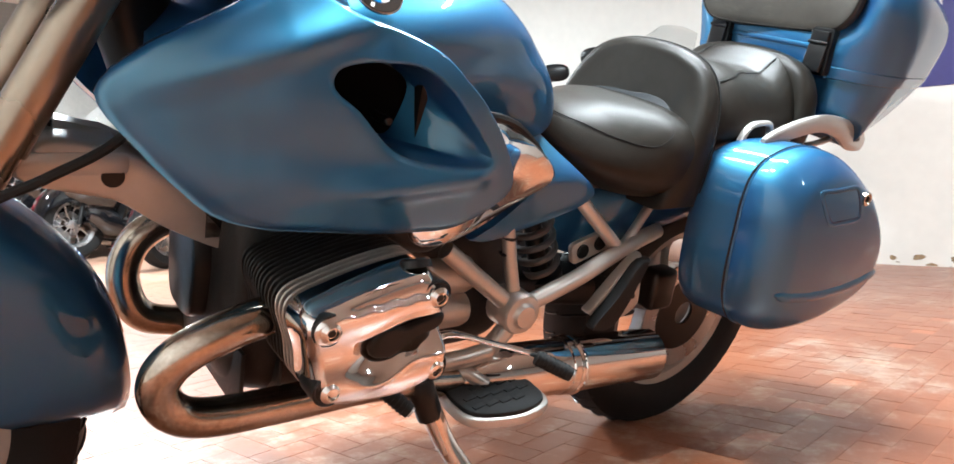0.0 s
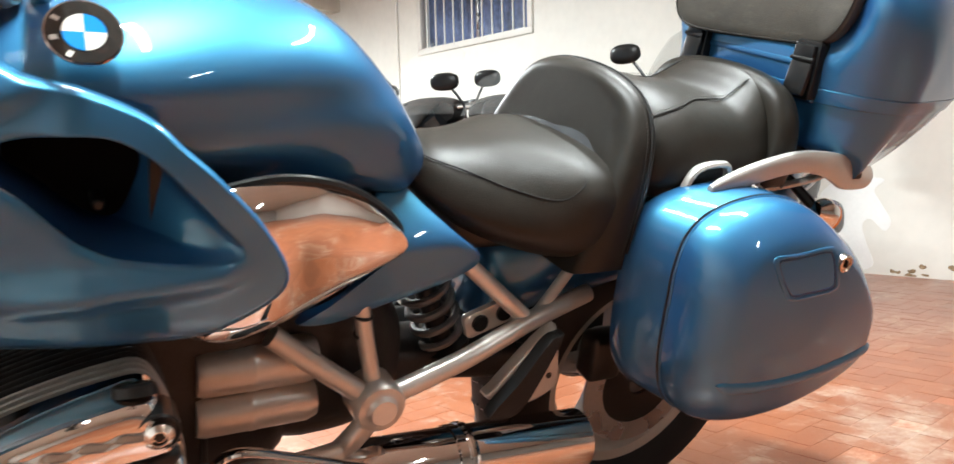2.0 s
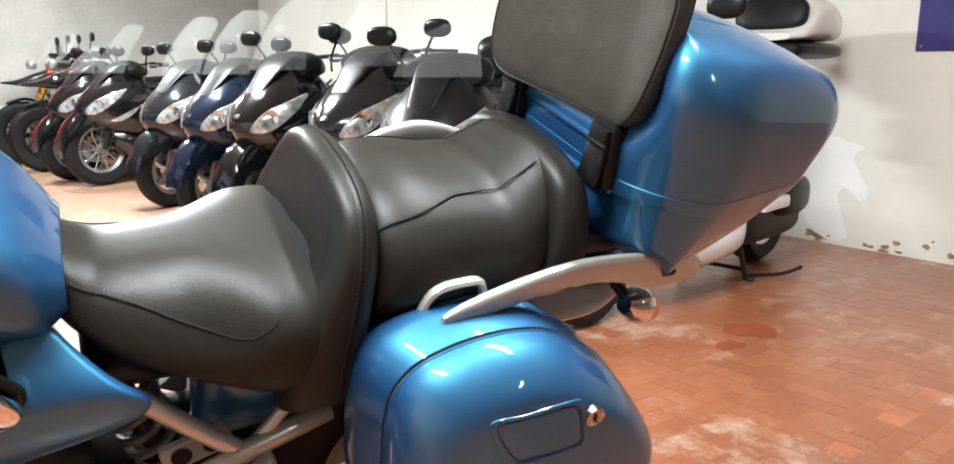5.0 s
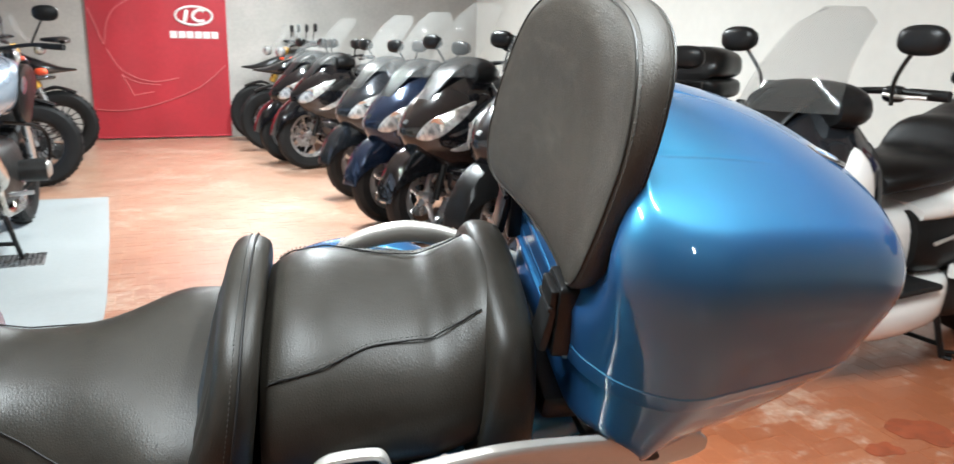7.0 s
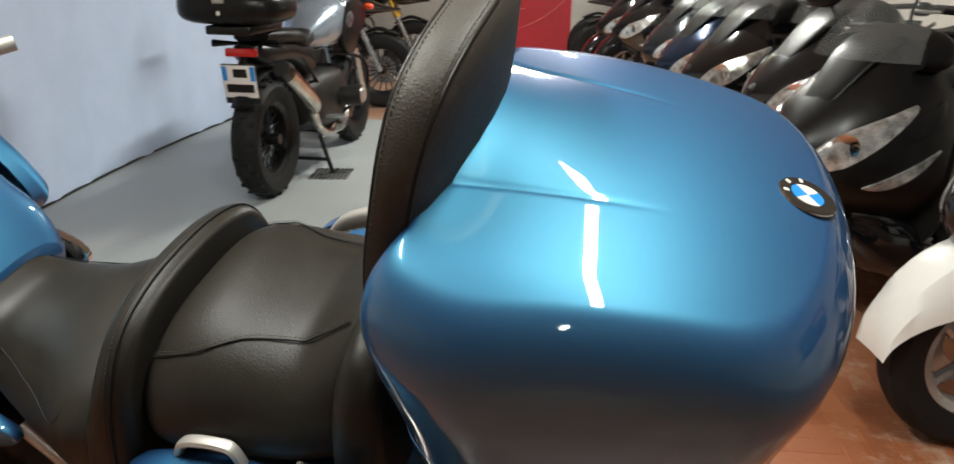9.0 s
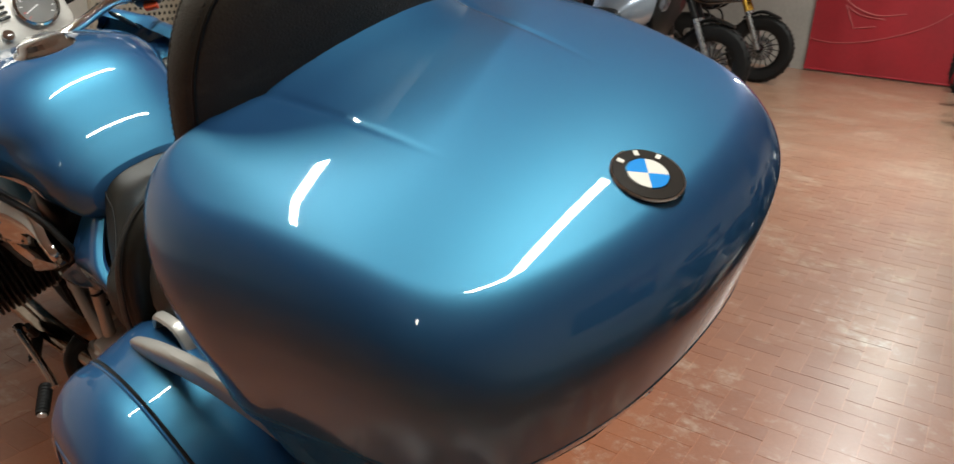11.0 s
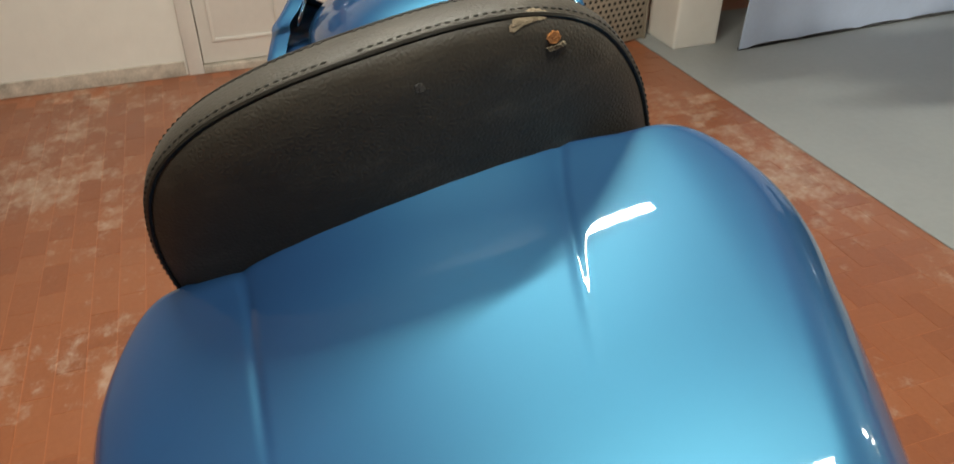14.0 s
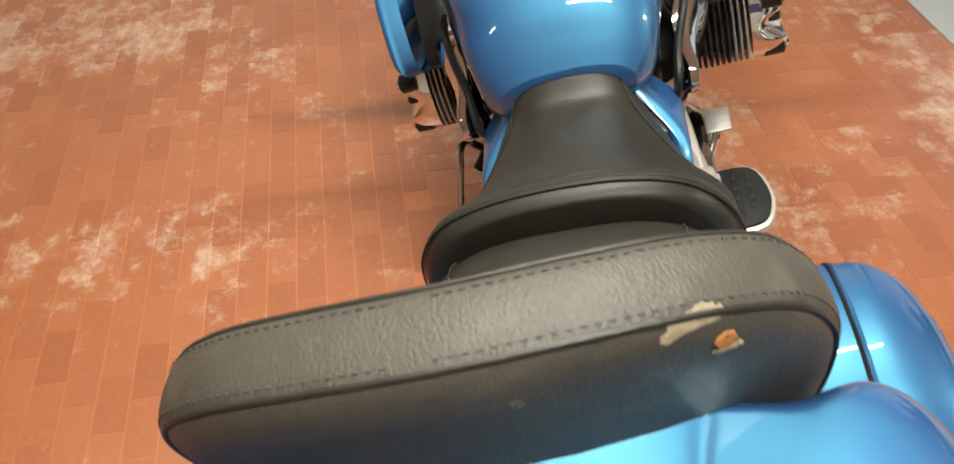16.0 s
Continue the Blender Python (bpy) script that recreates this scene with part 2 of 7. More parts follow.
def brick_material(name, shade=1.0):
    """Fired clay: each brick its own tone, pale lime-worn patches that spread over several bricks."""
    m = bpy.data.materials.new(name)
    m.use_nodes = True
    n, ln = m.node_tree.nodes, m.node_tree.links
    p = n["Principled BSDF"]
    geo, info = n.new("ShaderNodeNewGeometry"), n.new("ShaderNodeObjectInfo")

    def noise(scale, detail=4, rough=0.6):
        t = n.new("ShaderNodeTexNoise")
        t.inputs["Scale"].default_value, t.inputs["Detail"].default_value, t.inputs["Roughness"].default_value = scale, detail, rough
        ln.new(geo.outputs["Position"], t.inputs["Vector"])
        return t.outputs["Fac"]

    def math_node(op, a, b):
        k = n.new("ShaderNodeMath")
        k.operation = op
        for i, q in enumerate((a, b)):
            if isinstance(q, (int, float)):
                k.inputs[i].default_value = q
            else:
                ln.new(q, k.inputs[i])
        return k.outputs[0]

    def ramp(fac, stops):
        r = n.new("ShaderNodeValToRGB")
        e = r.color_ramp.elements
        while len(e) < len(stops):
            e.new(0.5)
        for k, (pos, col) in enumerate(stops):
            e[k].position, e[k].color = pos, (*col, 1)
        ln.new(fac, r.inputs[0])
        return r.outputs[0]

    def blend(fac, a, b):
        x = n.new("ShaderNodeMix")
        x.data_type = "RGBA"
        ln.new(fac, x.inputs[0])
        ln.new(a, x.inputs[6])
        ln.new(b, x.inputs[7])
        return x.outputs[2]

    tone = math_node("FRACT", math_node("ADD", geo.outputs["Random Per Island"], info.outputs["Random"]), 0)
    clay = ramp(tone, [(0.0, (0.235, 0.070, 0.024)), (0.5, (0.285, 0.090, 0.031)), (1.0, (0.330, 0.116, 0.045))])
    grain = ramp(noise(60, 5, 0.7), [(0.3, (0.245, 0.068, 0.025)), (0.7, (0.355, 0.117, 0.051))])
    k1 = n.new("ShaderNodeMix")
    k1.data_type = "RGBA"
    k1.inputs[0].default_value = 0.4
    ln.new(clay, k1.inputs[6])
    ln.new(grain, k1.inputs[7])
    wear = math_node("ADD", math_node("MULTIPLY", noise(1.5, 3, 0.55), 0.50), math_node("MULTIPLY", noise(11.0, 9, 0.76), 0.62))
    wear = math_node("ADD", wear, math_node("MULTIPLY", tone, 0.035))
    worn = ramp(wear, [(0.602, (0, 0, 0)), (0.675, (0.52, 0.52, 0.52)), (0.76, (0.92, 0.92, 0.92))])
    pale = ramp(noise(35, 4, 0.7), [(0.35, (0.42, 0.25, 0.16)), (0.7, (0.57, 0.48, 0.39))])
    col = blend(worn, k1.outputs[2], pale)
    sep, span = n.new("ShaderNodeSeparateXYZ"), n.new("ShaderNodeMapRange")      # pale grazing sheen of the far floor, blended into the colour along Y
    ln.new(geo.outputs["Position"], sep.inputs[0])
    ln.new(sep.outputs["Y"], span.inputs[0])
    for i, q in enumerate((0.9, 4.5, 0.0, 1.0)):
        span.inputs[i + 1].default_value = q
    far_sheen = math_node("MULTIPLY", span.outputs[0], math_node("ADD", math_node("MULTIPLY", noise(3.0, 5, 0.6), 0.5), 0.22))
    col = blend(far_sheen, col, ramp(noise(35, 4, 0.7), [(0.3, (0.42, 0.29, 0.20)), (0.7, (0.50, 0.38, 0.29))]))
    if shade != 1:
        dk = n.new("ShaderNodeMix")
        dk.data_type, dk.blend_type = "RGBA", "MULTIPLY"
        dk.inputs[0].default_value, dk.inputs[7].default_value = 1.0, (shade, shade, shade, 1)
        ln.new(col, dk.inputs[6])
        col = dk.outputs[2]
    ln.new(col, p.inputs["Base Color"])
    rr = ramp(noise(5, 4, 0.6), [(0.3, (0.40, 0.40, 0.40)), (0.75, (0.62, 0.62, 0.62))])
    ln.new(rr, p.inputs["Roughness"])
    p.inputs["Coat Weight"].default_value, p.inputs["Coat Roughness"].default_value = 0.65, 0.28
    b = n.new("ShaderNodeBump")
    b.inputs["Strength"].default_value, b.inputs["Distance"].default_value = 0.35, 0.003
    ln.new(noise(90, 5, 0.7), b.inputs["Height"])
    ln.new(b.outputs[0], p.inputs["Normal"])
    return m


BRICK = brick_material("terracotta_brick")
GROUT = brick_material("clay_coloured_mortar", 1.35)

# ---- building helpers ----
def mesh_of(name, verts, faces, smooth=True, sharp=35):
    me = bpy.data.meshes.new(name)
    me.from_pydata([tuple(v) for v in verts], [], faces)
    bm = bmesh.new()
    bm.from_mesh(me)
    bmesh.ops.recalc_face_normals(bm, faces=bm.faces)
    if smooth:
        for f in bm.faces:
            f.smooth = True
        for e in bm.edges:
            if len(e.link_faces) == 2 and e.calc_face_angle(0) > radians(sharp):
                e.smooth = False
    bm.to_mesh(me)
    bm.free()
    return me


def part(name, me, material, parent=None, label="", m=None):
    """Links a mesh (or a bmesh) as one object, under its thing or part."""
    if isinstance(me, bmesh.types.BMesh):
        data = bpy.data.meshes.new(name)
        me.to_mesh(data)
        me.free()
        me = data
    if material and not me.materials:
        me.materials.append(material)
    ob = new(name, me)
    if parent:
        ob.parent = parent
    if m is not None:
        ob.matrix_basis = m
    if label:
        ob["label"] = label
    return ob


def thing(name, label, category, group="", m=None):
    ob = tagged(new(name), label, category, group)
    if m is not None:
        ob.matrix_basis = m
    return ob


def join(*items):
    """One mesh out of several (verts, faces) pairs."""
    verts, faces = [], []
    for v, f in items:
        o = len(verts)
        verts += [tuple(p) for p in v]
        faces += [tuple(i + o for i in q) for q in f]
    return verts, faces


def moved(vf, m):
    return [m @ Vector(p) for p in vf[0]], vf[1]


def spline(pts, n, closed=False):
    """Points along a smooth curve through pts (any dimension), n of them."""
    p = np.array(pts, float)
    k = len(p)
    out = []
    steps = k if closed else k - 1
    for i in range(n):
        s = i * steps / (n if closed else n - 1)
        j = min(int(s), steps - 1)
        u = s - j
        g = (lambda q: p[q % k]) if closed else (lambda q: p[min(max(q, 0), k - 1)])
        a, b, c, d = g(j - 1), g(j), g(j + 1), g(j + 2)
        out.append(0.5 * (2 * b + (c - a) * u + (2 * a - 5 * b + 4 * c - d) * u ** 2 + (3 * b - a - 3 * c + d) * u ** 3))
    return np.array(out)


def rings(rs, close=True, cap0=True, cap1=True, loop=False):
    """Faces between rings of equal length."""
    n = len(rs[0])
    verts = [tuple(p) for r in rs for p in r]
    faces = []
    m = len(rs)
    for i in range(m if loop else m - 1):
        a, b = i * n, ((i + 1) % m) * n
        for j in range(n if close else n - 1):
            k = (j + 1) % n
            faces.append((a + j, a + k, b + k, b + j))
    if not loop:
        if cap0:
            faces.append(tuple(range(n)))
        if cap1:
            faces.append(tuple(range((m - 1) * n, m * n)))
    return verts, faces


def sweep(pts, radius, segs=12, smooth_n=0, flat=1.0, loop=False):
    """A round bar along points; radius one number or one for each point."""
    p = spline(pts, smooth_n, loop) if smooth_n else np.array(pts, float)
    n = len(p)
    r = np.interp(np.linspace(0, 1, n), np.linspace(0, 1, len(radius)), radius) if hasattr(radius, "__len__") else np.full(n, radius)
    rs = []
    ref = None
    for i in range(n):
        a, b = (p[(i - 1) % n], p[(i + 1) % n]) if loop else (p[max(i - 1, 0)], p[min(i + 1, n - 1)])
        t = Vector(b - a).normalized()
        if ref is None:
            ref = Vector((0, 0, 1)) if abs(t.z) < 0.9 else Vector((0, 1, 0))
        s = t.cross(ref).normalized()
        ref = s.cross(t).normalized()
        rs.append([Vector(p[i]) + (s * math.cos(q) + ref * math.sin(q) * flat) * r[i] for q in (2 * math.pi * k / segs for k in range(segs))])
    return rings(rs, loop=loop)


def lathe(profile, segs=32, axis="y"):
    """Profile of (radius, along), turned round the y axis (or x, or z)."""
    rs = []
    for r, h in profile:
        ring = []
        for k in range(segs):
            c, s = math.cos(2 * math.pi * k / segs) * r, math.sin(2 * math.pi * k / segs) * r
            ring.append({"y": (c, h, s), "x": (h, c, s), "z": (c, s, h)}[axis])
        rs.append(ring)
    return rings(rs, cap0=profile[0][0] < 0.01, cap1=profile[-1][0] < 0.01)


def box(x0, x1, y0, y1, z0, z1, bevel=0.0, segs=2):
    bm = bmesh.new()
    bmesh.ops.create_cube(bm, size=1, matrix=Matrix.Translation(((x0 + x1) / 2, (y0 + y1) / 2, (z0 + z1) / 2)) @ Matrix.Diagonal((x1 - x0, y1 - y0, z1 - z0, 1)))
    if bevel:
        bmesh.ops.bevel(bm, geom=bm.edges[:], offset=bevel, segments=segs, profile=0.5, affect="EDGES")
    bm.verts.index_update()
    vf = [v.co.copy() for v in bm.verts], [tuple(v.index for v in f.verts) for f in bm.faces]
    bm.free()
    return vf


def slab(outline, d0, d1, bevel=0.0, axis="y", segs=2):
    """A plate with the given outline (two coordinates) from depth d0 to d1."""
    def at(p, d):
        return {"y": (p[0], d, p[1]), "x": (d, p[0], p[1]), "z": (p[0], p[1], d)}[axis]
    o = np.array(outline, float)
    c = o.mean(0)
    rs = []
    if bevel:
        size = np.abs(o - c).max()
        for k in range(segs + 1):
            q = k / segs * math.pi / 2
            rs.append([at(c + (p - c) * (1 - bevel / size * (1 - math.sin(q))), d0 + (1 if d1 > d0 else -1) * bevel * (1 - math.cos(q))) for p in o])
        for k in range(segs, -1, -1):
            q = k / segs * math.pi / 2
            rs.append([at(c + (p - c) * (1 - bevel / size * (1 - math.sin(q))), d1 - (1 if d1 > d0 else -1) * bevel * (1 - math.cos(q))) for p in o])
    else:
        rs = [[at(p, d0) for p in o], [at(p, d1) for p in o]]
    return rings(rs)


def rounded(x0, x1, y0, y1, r, n=6):
    """Outline of a rounded rectangle."""
    out = []
    for cx, cy, a in ((x1 - r, y1 - r, 0), (x0 + r, y1 - r, 90), (x0 + r, y0 + r, 180), (x1 - r, y0 + r, 270)):
        out += [(cx + r * math.cos(radians(a + 90 * k / n)), cy + r * math.sin(radians(a + 90 * k / n))) for k in range(n + 1)]
    return out


def mk(name, vf, material, parent=None, label="", m=None, smooth=True, sharp=35):
    return part(name, mesh_of(name, vf[0], vf[1], smooth, sharp), material, parent, label, m)


def mirror(vf):
    return [(p[0], -p[1], p[2]) for p in vf[0]], [tuple(reversed(f)) for f in vf[1]]


def smoothstep(a, b, x):
    t = min(max((x - a) / (b - a), 0.0), 1.0)
    return t * t * (3 - 2 * t)


def mix(a, b, t):
    return a + (b - a) * t


def ngon(o, n):
    return spline(o, n, True)


def lid_shell(outline, base, tip, rc=0.2, rh=0.3, n=96, corner=8, top=10, axis="y", height=None, draft=0.0, wall=3):
    """A filleted lid over an outline, from base to tip; rc and rh are the fillet as parts of radius and height."""
    o = ngon(outline, n)
    c = (o.max(0) + o.min(0)) / 2
    prof = [(1 - draft * k / wall, (1 - rh) * k / wall) for k in range(wall)]
    for k in range(corner + 1):
        q = k / corner * math.pi / 2
        prof.append((1 - draft - rc * (1 - math.cos(q)), 1 - rh + rh * math.sin(q)))
    r1 = prof[-1][0]
    prof += [(r1 * (1 - k / top), 1.0) for k in range(1, top + 1)]
    rs = []
    for rad, hh in prof:
        ring = []
        for p in o:
            s = c + (p - c) * max(rad, 0.0005)
            t = tip if height is None else height(s[0], s[1])
            d = base + (t - base) * hh
            ring.append({"y": (s[0], d, s[1]), "z": (s[0], s[1], d)}[axis])
        rs.append(ring)
    return rings(rs)


def shell_back(outline, levels, n=96):
    """Stacked outlines, each (depth, scale)."""
    o = ngon(outline, n)
    c = (o.max(0) + o.min(0)) / 2
    return rings([[(c[0] + (p[0] - c[0]) * s, d, c[1] + (p[1] - c[1]) * s) for p in o] for d, s in levels])


def sided(vf, side):
    return mirror(vf) if side > 0 else vf


def loft_x(stations, n=48, m=64, waist=None):
    """Body lofted along x from (x, half width, bottom, top, shape exponent)."""
    rs = []
    for x, hw, w0, w1, ex in spline(stations, m):
        cw, h = (w0 + w1) / 2, (w1 - w0) / 2
        ring = []
        for k in range(n):
            a = 2 * math.pi * k / n
            c, s = math.cos(a), math.sin(a)
            v, w = hw * math.copysign(abs(c) ** (2 / ex), c), cw + h * math.copysign(abs(s) ** (2 / ex), s)
            if waist:
                v *= waist(x, w)
            ring.append((x, v, w))
        rs.append(ring)
    return rings(rs)


def disc(r, d, cham=0.002, segs=28, axis="y"):
    return lathe([(r * 0.001, -d / 2), (r - cham, -d / 2), (r, -d / 2 + cham), (r, d / 2 - cham), (r - cham, d / 2), (r * 0.001, d / 2)], segs, axis)


def at(vf, x, v, w, rx=0, ry=0, rz=0):
    return moved(vf, pose(x, v, w, rx, ry, rz))


def facing(v, d):
    """Matrix that puts the local z axis along d at place v."""
    return Matrix.Translation(v) @ Vector((0, 0, 1)).rotation_difference(Vector(d).normalized()).to_matrix().to_4x4()

# ---- the hall ----
R0 = room(0, 0)
E_A, N_B, S_B, W_A, D_A = 3.7, 8.9, -8.0, -5.0, -2.97
WB0, WB1, WZ0, WZ1 = 3.80, 5.34, 1.93, 2.62      # window opening in the east wall
DB0, DB1, DZ = -0.58, 0.28, 2.05                 # door opening in the partition


def wall(name, vf, material, label, category="wall"):
    return tagged(mk(name, vf, material, m=R0, smooth=False), label, category, kind="structure")


floor = wall("floor", box(W_A - 0.2, E_A + 0.2, S_B - 0.2, N_B + 0.2, -0.2, -0.0007), GROUT, "worn terracotta brick floor with pale patches", "floor")
wall("ceiling", box(W_A - 0.2, E_A + 0.2, S_B - 0.2, N_B + 0.2, CEIL, CEIL + 0.2), CEILING, "off-white plastered ceiling with beams", "ceiling")
wall("wall_north", box(W_A - 0.2, E_A + 0.2, N_B, N_B + 0.2, 0, CEIL), BLOCK, "grey painted far wall behind the banner")
wall("wall_south", box(W_A - 0.2, E_A + 0.2, S_B - 0.2, S_B, 0, CEIL), BLOCK, "plain grey painted wall")
wall("wall_west", box(W_A - 0.2, W_A, S_B, N_B, 0, CEIL), WALL, "plain white plastered wall")
wall("wall_east", join(box(E_A, E_A + 0.2, S_B, WB0, 0, CEIL), box(E_A, E_A + 0.2, WB1, N_B, 0, CEIL), box(E_A, E_A + 0.2, WB0, WB1, 0, WZ0), box(E_A, E_A + 0.2, WB0, WB1, WZ1, CEIL)), WALL, "white plastered wall with damp stains along its foot")
wall("wall_partition", join(box(D_A - 0.15, D_A, S_B, DB0, 0, CEIL), box(D_A - 0.15, D_A, DB1, 1.75, 0, CEIL), box(D_A - 0.15, D_A, DB0, DB1, DZ, CEIL)), WALL, "warm white partition wall with a double door")
wall("wall_recess", box(W_A, D_A - 0.15, 1.62, 1.75, 0, CEIL), WALL, "white plastered cross wall behind the sheet")
for b in (6.9, 7.75):
    wall("beam", box(W_A, E_A, b, b + 0.2, 2.56, CEIL), CEILING, "plastered concrete ceiling beam", "beam")
col = wall("column", box(-2.74, -2.48, 1.63, 1.88, 0, CEIL, 0.012), WALL, "white square plastered column", "column")
wall("skirting", box(D_A, D_A + 0.012, S_B, DB0 - 0.08, 0.0, 0.07, 0.003), WORN_PLASTER, "worn plaster strip along the wall's foot", "skirting")

# barred window high in the east wall
win = tagged(new("window_1"), "white barred window high in the plastered wall", "window", kind="structure")
win.matrix_basis = R0
for b0, b1, z0, z1 in ((WB0 - 0.06, WB1 + 0.06, WZ0 - 0.06, WZ0), (WB0 - 0.06, WB1 + 0.06, WZ1, WZ1 + 0.06), (WB0 - 0.06, WB0, WZ0, WZ1), (WB1, WB1 + 0.06, WZ0, WZ1)):
    mk("window_frame", box(E_A - 0.025, E_A + 0.05, b0, b1, z0, z1, 0.006), DOORM, win)
for k in range(11):
    b = mix(WB0, WB1, (k + 0.5) / 11)
    mk("window_bar", at(lathe([(0.001, 0), (0.009, 0), (0.009, WZ1 - WZ0), (0.001, WZ1 - WZ0)], 10, "z"), E_A + 0.012, b, WZ0), DOORM, win)
for k in range(2):
    mk("pane", box(E_A + 0.09, E_A + 0.096, mix(WB0, WB1, k / 2) + 0.01, mix(WB0, WB1, (k + 1) / 2) - 0.01, WZ0, WZ1), PANE, win)
mk("mullion", box(E_A + 0.075, E_A + 0.11, (WB0 + WB1) / 2 - 0.02, (WB0 + WB1) / 2 + 0.02, WZ0, WZ1, 0.004), STEEL, win)
wall("conduit", at(lathe([(0.001, 0), (0.014, 0), (0.014, CEIL), (0.001, CEIL)], 12, "z"), E_A - 0.018, 5.76, 0), DOORM, "thin white conduit on the wall", "pipe")

# double door in the partition
door = tagged(new("door_1"), "closed white double door with recessed panels", "door", kind="structure")
door.matrix_basis = R0
for b0, b1, z0, z1 in ((DB0 - 0.07, DB0, 0, DZ + 0.07), (DB1, DB1 + 0.07, 0, DZ + 0.07), (DB0, DB1, DZ, DZ + 0.07)):
    mk("door_frame", box(D_A - 0.1, D_A + 0.018, b0, b1, z0, z1, 0.005), DOORM, door)
mk("threshold", box(D_A - 0.1, D_A + 0.02, DB0, DB1, 0, 0.035, 0.004), WORN_PLASTER, door)
mid = (DB0 + DB1) / 2
for b0, b1 in ((DB0 + 0.004, mid - 0.003), (mid + 0.003, DB1 - 0.004)):
    leaf = mk("door_leaf", box(D_A - 0.05, D_A - 0.008, b0, b1, 0.04, DZ - 0.004, 0.003), DOORM, door)
    for z0, z1 in ((0.14, 0.95), (1.07, 1.93)):
        for q in (((b0 + 0.055, b0 + 0.07), (z0, z1)), ((b1 - 0.07, b1 - 0.055), (z0, z1)), ((b0 + 0.07, b1 - 0.07), (z0, z0 + 0.015)), ((b0 + 0.07, b1 - 0.07), (z1 - 0.015, z1))):
            mk("panel_moulding", box(D_A - 0.008, D_A - 0.001, q[0][0], q[0][1], q[1][0], q[1][1], 0.002), DOORM, leaf)
mk("door_handle", sweep([(D_A - 0.01, mid - 0.05, 1.02), (D_A + 0.045, mid - 0.05, 1.02), (D_A + 0.05, mid - 0.06, 1.02), (D_A + 0.05, mid - 0.16, 1.02)], 0.009, 10), STEEL, door)

# damp marks and bare paint on the east wall
def blotch(b, z, sb, sz, seed, n=40, rough=0.45):
    """Outline of an irregular mark on the wall."""
    r = random.Random(seed)
    ph = [r.uniform(0, 6.3) for _ in range(6)]
    o = []
    for k in range(n):
        q = 2 * math.pi * k / n
        s = 1 + rough * sum(math.sin((j + 2) * q + ph[j]) / (j + 1.6) for j in range(6)) * 0.55
        o.append((b + sb * s * math.cos(q), max(z + sz * s * math.sin(q), 0.004)))
    return o


rnd = random.Random(11)
spots_vf = []
for k in range(110):
    b = rnd.uniform(-1.6, 2.6)
    r = rnd.uniform(0.006, 0.026)
    spots_vf.append(slab(blotch(b, abs(rnd.gauss(0, 0.045)), r * rnd.uniform(0.8, 1.8), r * rnd.uniform(0.5, 1.0), k, n=16), E_A - 0.001 - 0.00001 * k, E_A + 0.01, axis="x"))
tagged(mk("damp_stain", join(*spots_vf), MOULD, m=R0, smooth=False), "brown damp speckles along the plaster's foot", "stain", kind="structure")
HORSE = [(0.96, 0.02), (1.10, 0.10), (1.16, 0.24), (1.14, 0.36), (1.20, 0.47), (1.12, 0.56), (1.00, 0.63), (0.90, 0.60), (0.80, 0.58), (0.86, 0.52), (0.82, 0.44), (0.76, 0.33), (0.80, 0.27), (0.88, 0.34), (0.93, 0.30), (0.90, 0.18), (0.86, 0.06)]
tagged(mk("bare_patch", slab(ngon(HORSE, 60), E_A - 0.002, E_A + 0.01, axis="x"), WHITE_PATCH, m=R0, smooth=False), "irregular patch of whiter filler on the wall", "wall patch", kind="structure")

# red banner with pale line drawing, an oval emblem and a row of blocks
ban = thing("banner", "tall red fabric banner with pale emblem and lines", "banner", m=R0)
cloth = []
for i in range(25):
    a = mix(-1.04, 0.475, i / 24)
    cloth.append([(a, N_B - 0.035 + 0.004 * math.sin(i * 0.9) - d, z) for d, z in [(0.0, 0.035)] + [(0.0, 0.035 + 2.35 * k / 12) for k in range(1, 13)] + [(0.004, 2.385 - 2.35 * k / 12) for k in range(0, 13)]])
mk("banner_cloth", rings(cloth), BANNER, ban)
BY = N_B - 0.046


def print_line(pts, r, material=None, n=40):
    p = spline([(a, BY, z) for a, z in pts], n)
    return mk("printed_line", sweep(p, r, 6, flat=1.0), material or PALE_RED, ban)


print_line([(-1.03, 0.365), (-0.80, 0.345), (-0.55, 0.37), (-0.25, 0.45), (0.05, 0.57), (0.25, 0.70), (0.44, 0.87)], 0.005)
print_line([(-1.02, 1.50), (-0.95, 1.30), (-0.88, 1.10), (-0.84, 1.32), (-0.74, 1.50), (-0.55, 1.62)], 0.006)
for q in (((-0.72, 0.76), (-0.60, 0.52)), ((-0.60, 0.52), (-0.38, 0.56)), ((-0.72, 0.76), (-0.55, 0.67), (-0.30, 0.64))):
    print_line(q, 0.005, n=14)
print_line([(-0.86, 1.05), (-0.70, 0.80), (-0.40, 0.68), (-0.1, 0.72)], 0.006)
o = [(0.11 + 0.205 * math.cos(t), BY, 1.44 + 0.105 * math.sin(t)) for t in np.linspace(0, 2 * math.pi, 48, endpoint=False)]
mk("oval_emblem", sweep(o, 0.014, 8, loop=True), PRINT_WHITE, ban, "pale oval emblem")
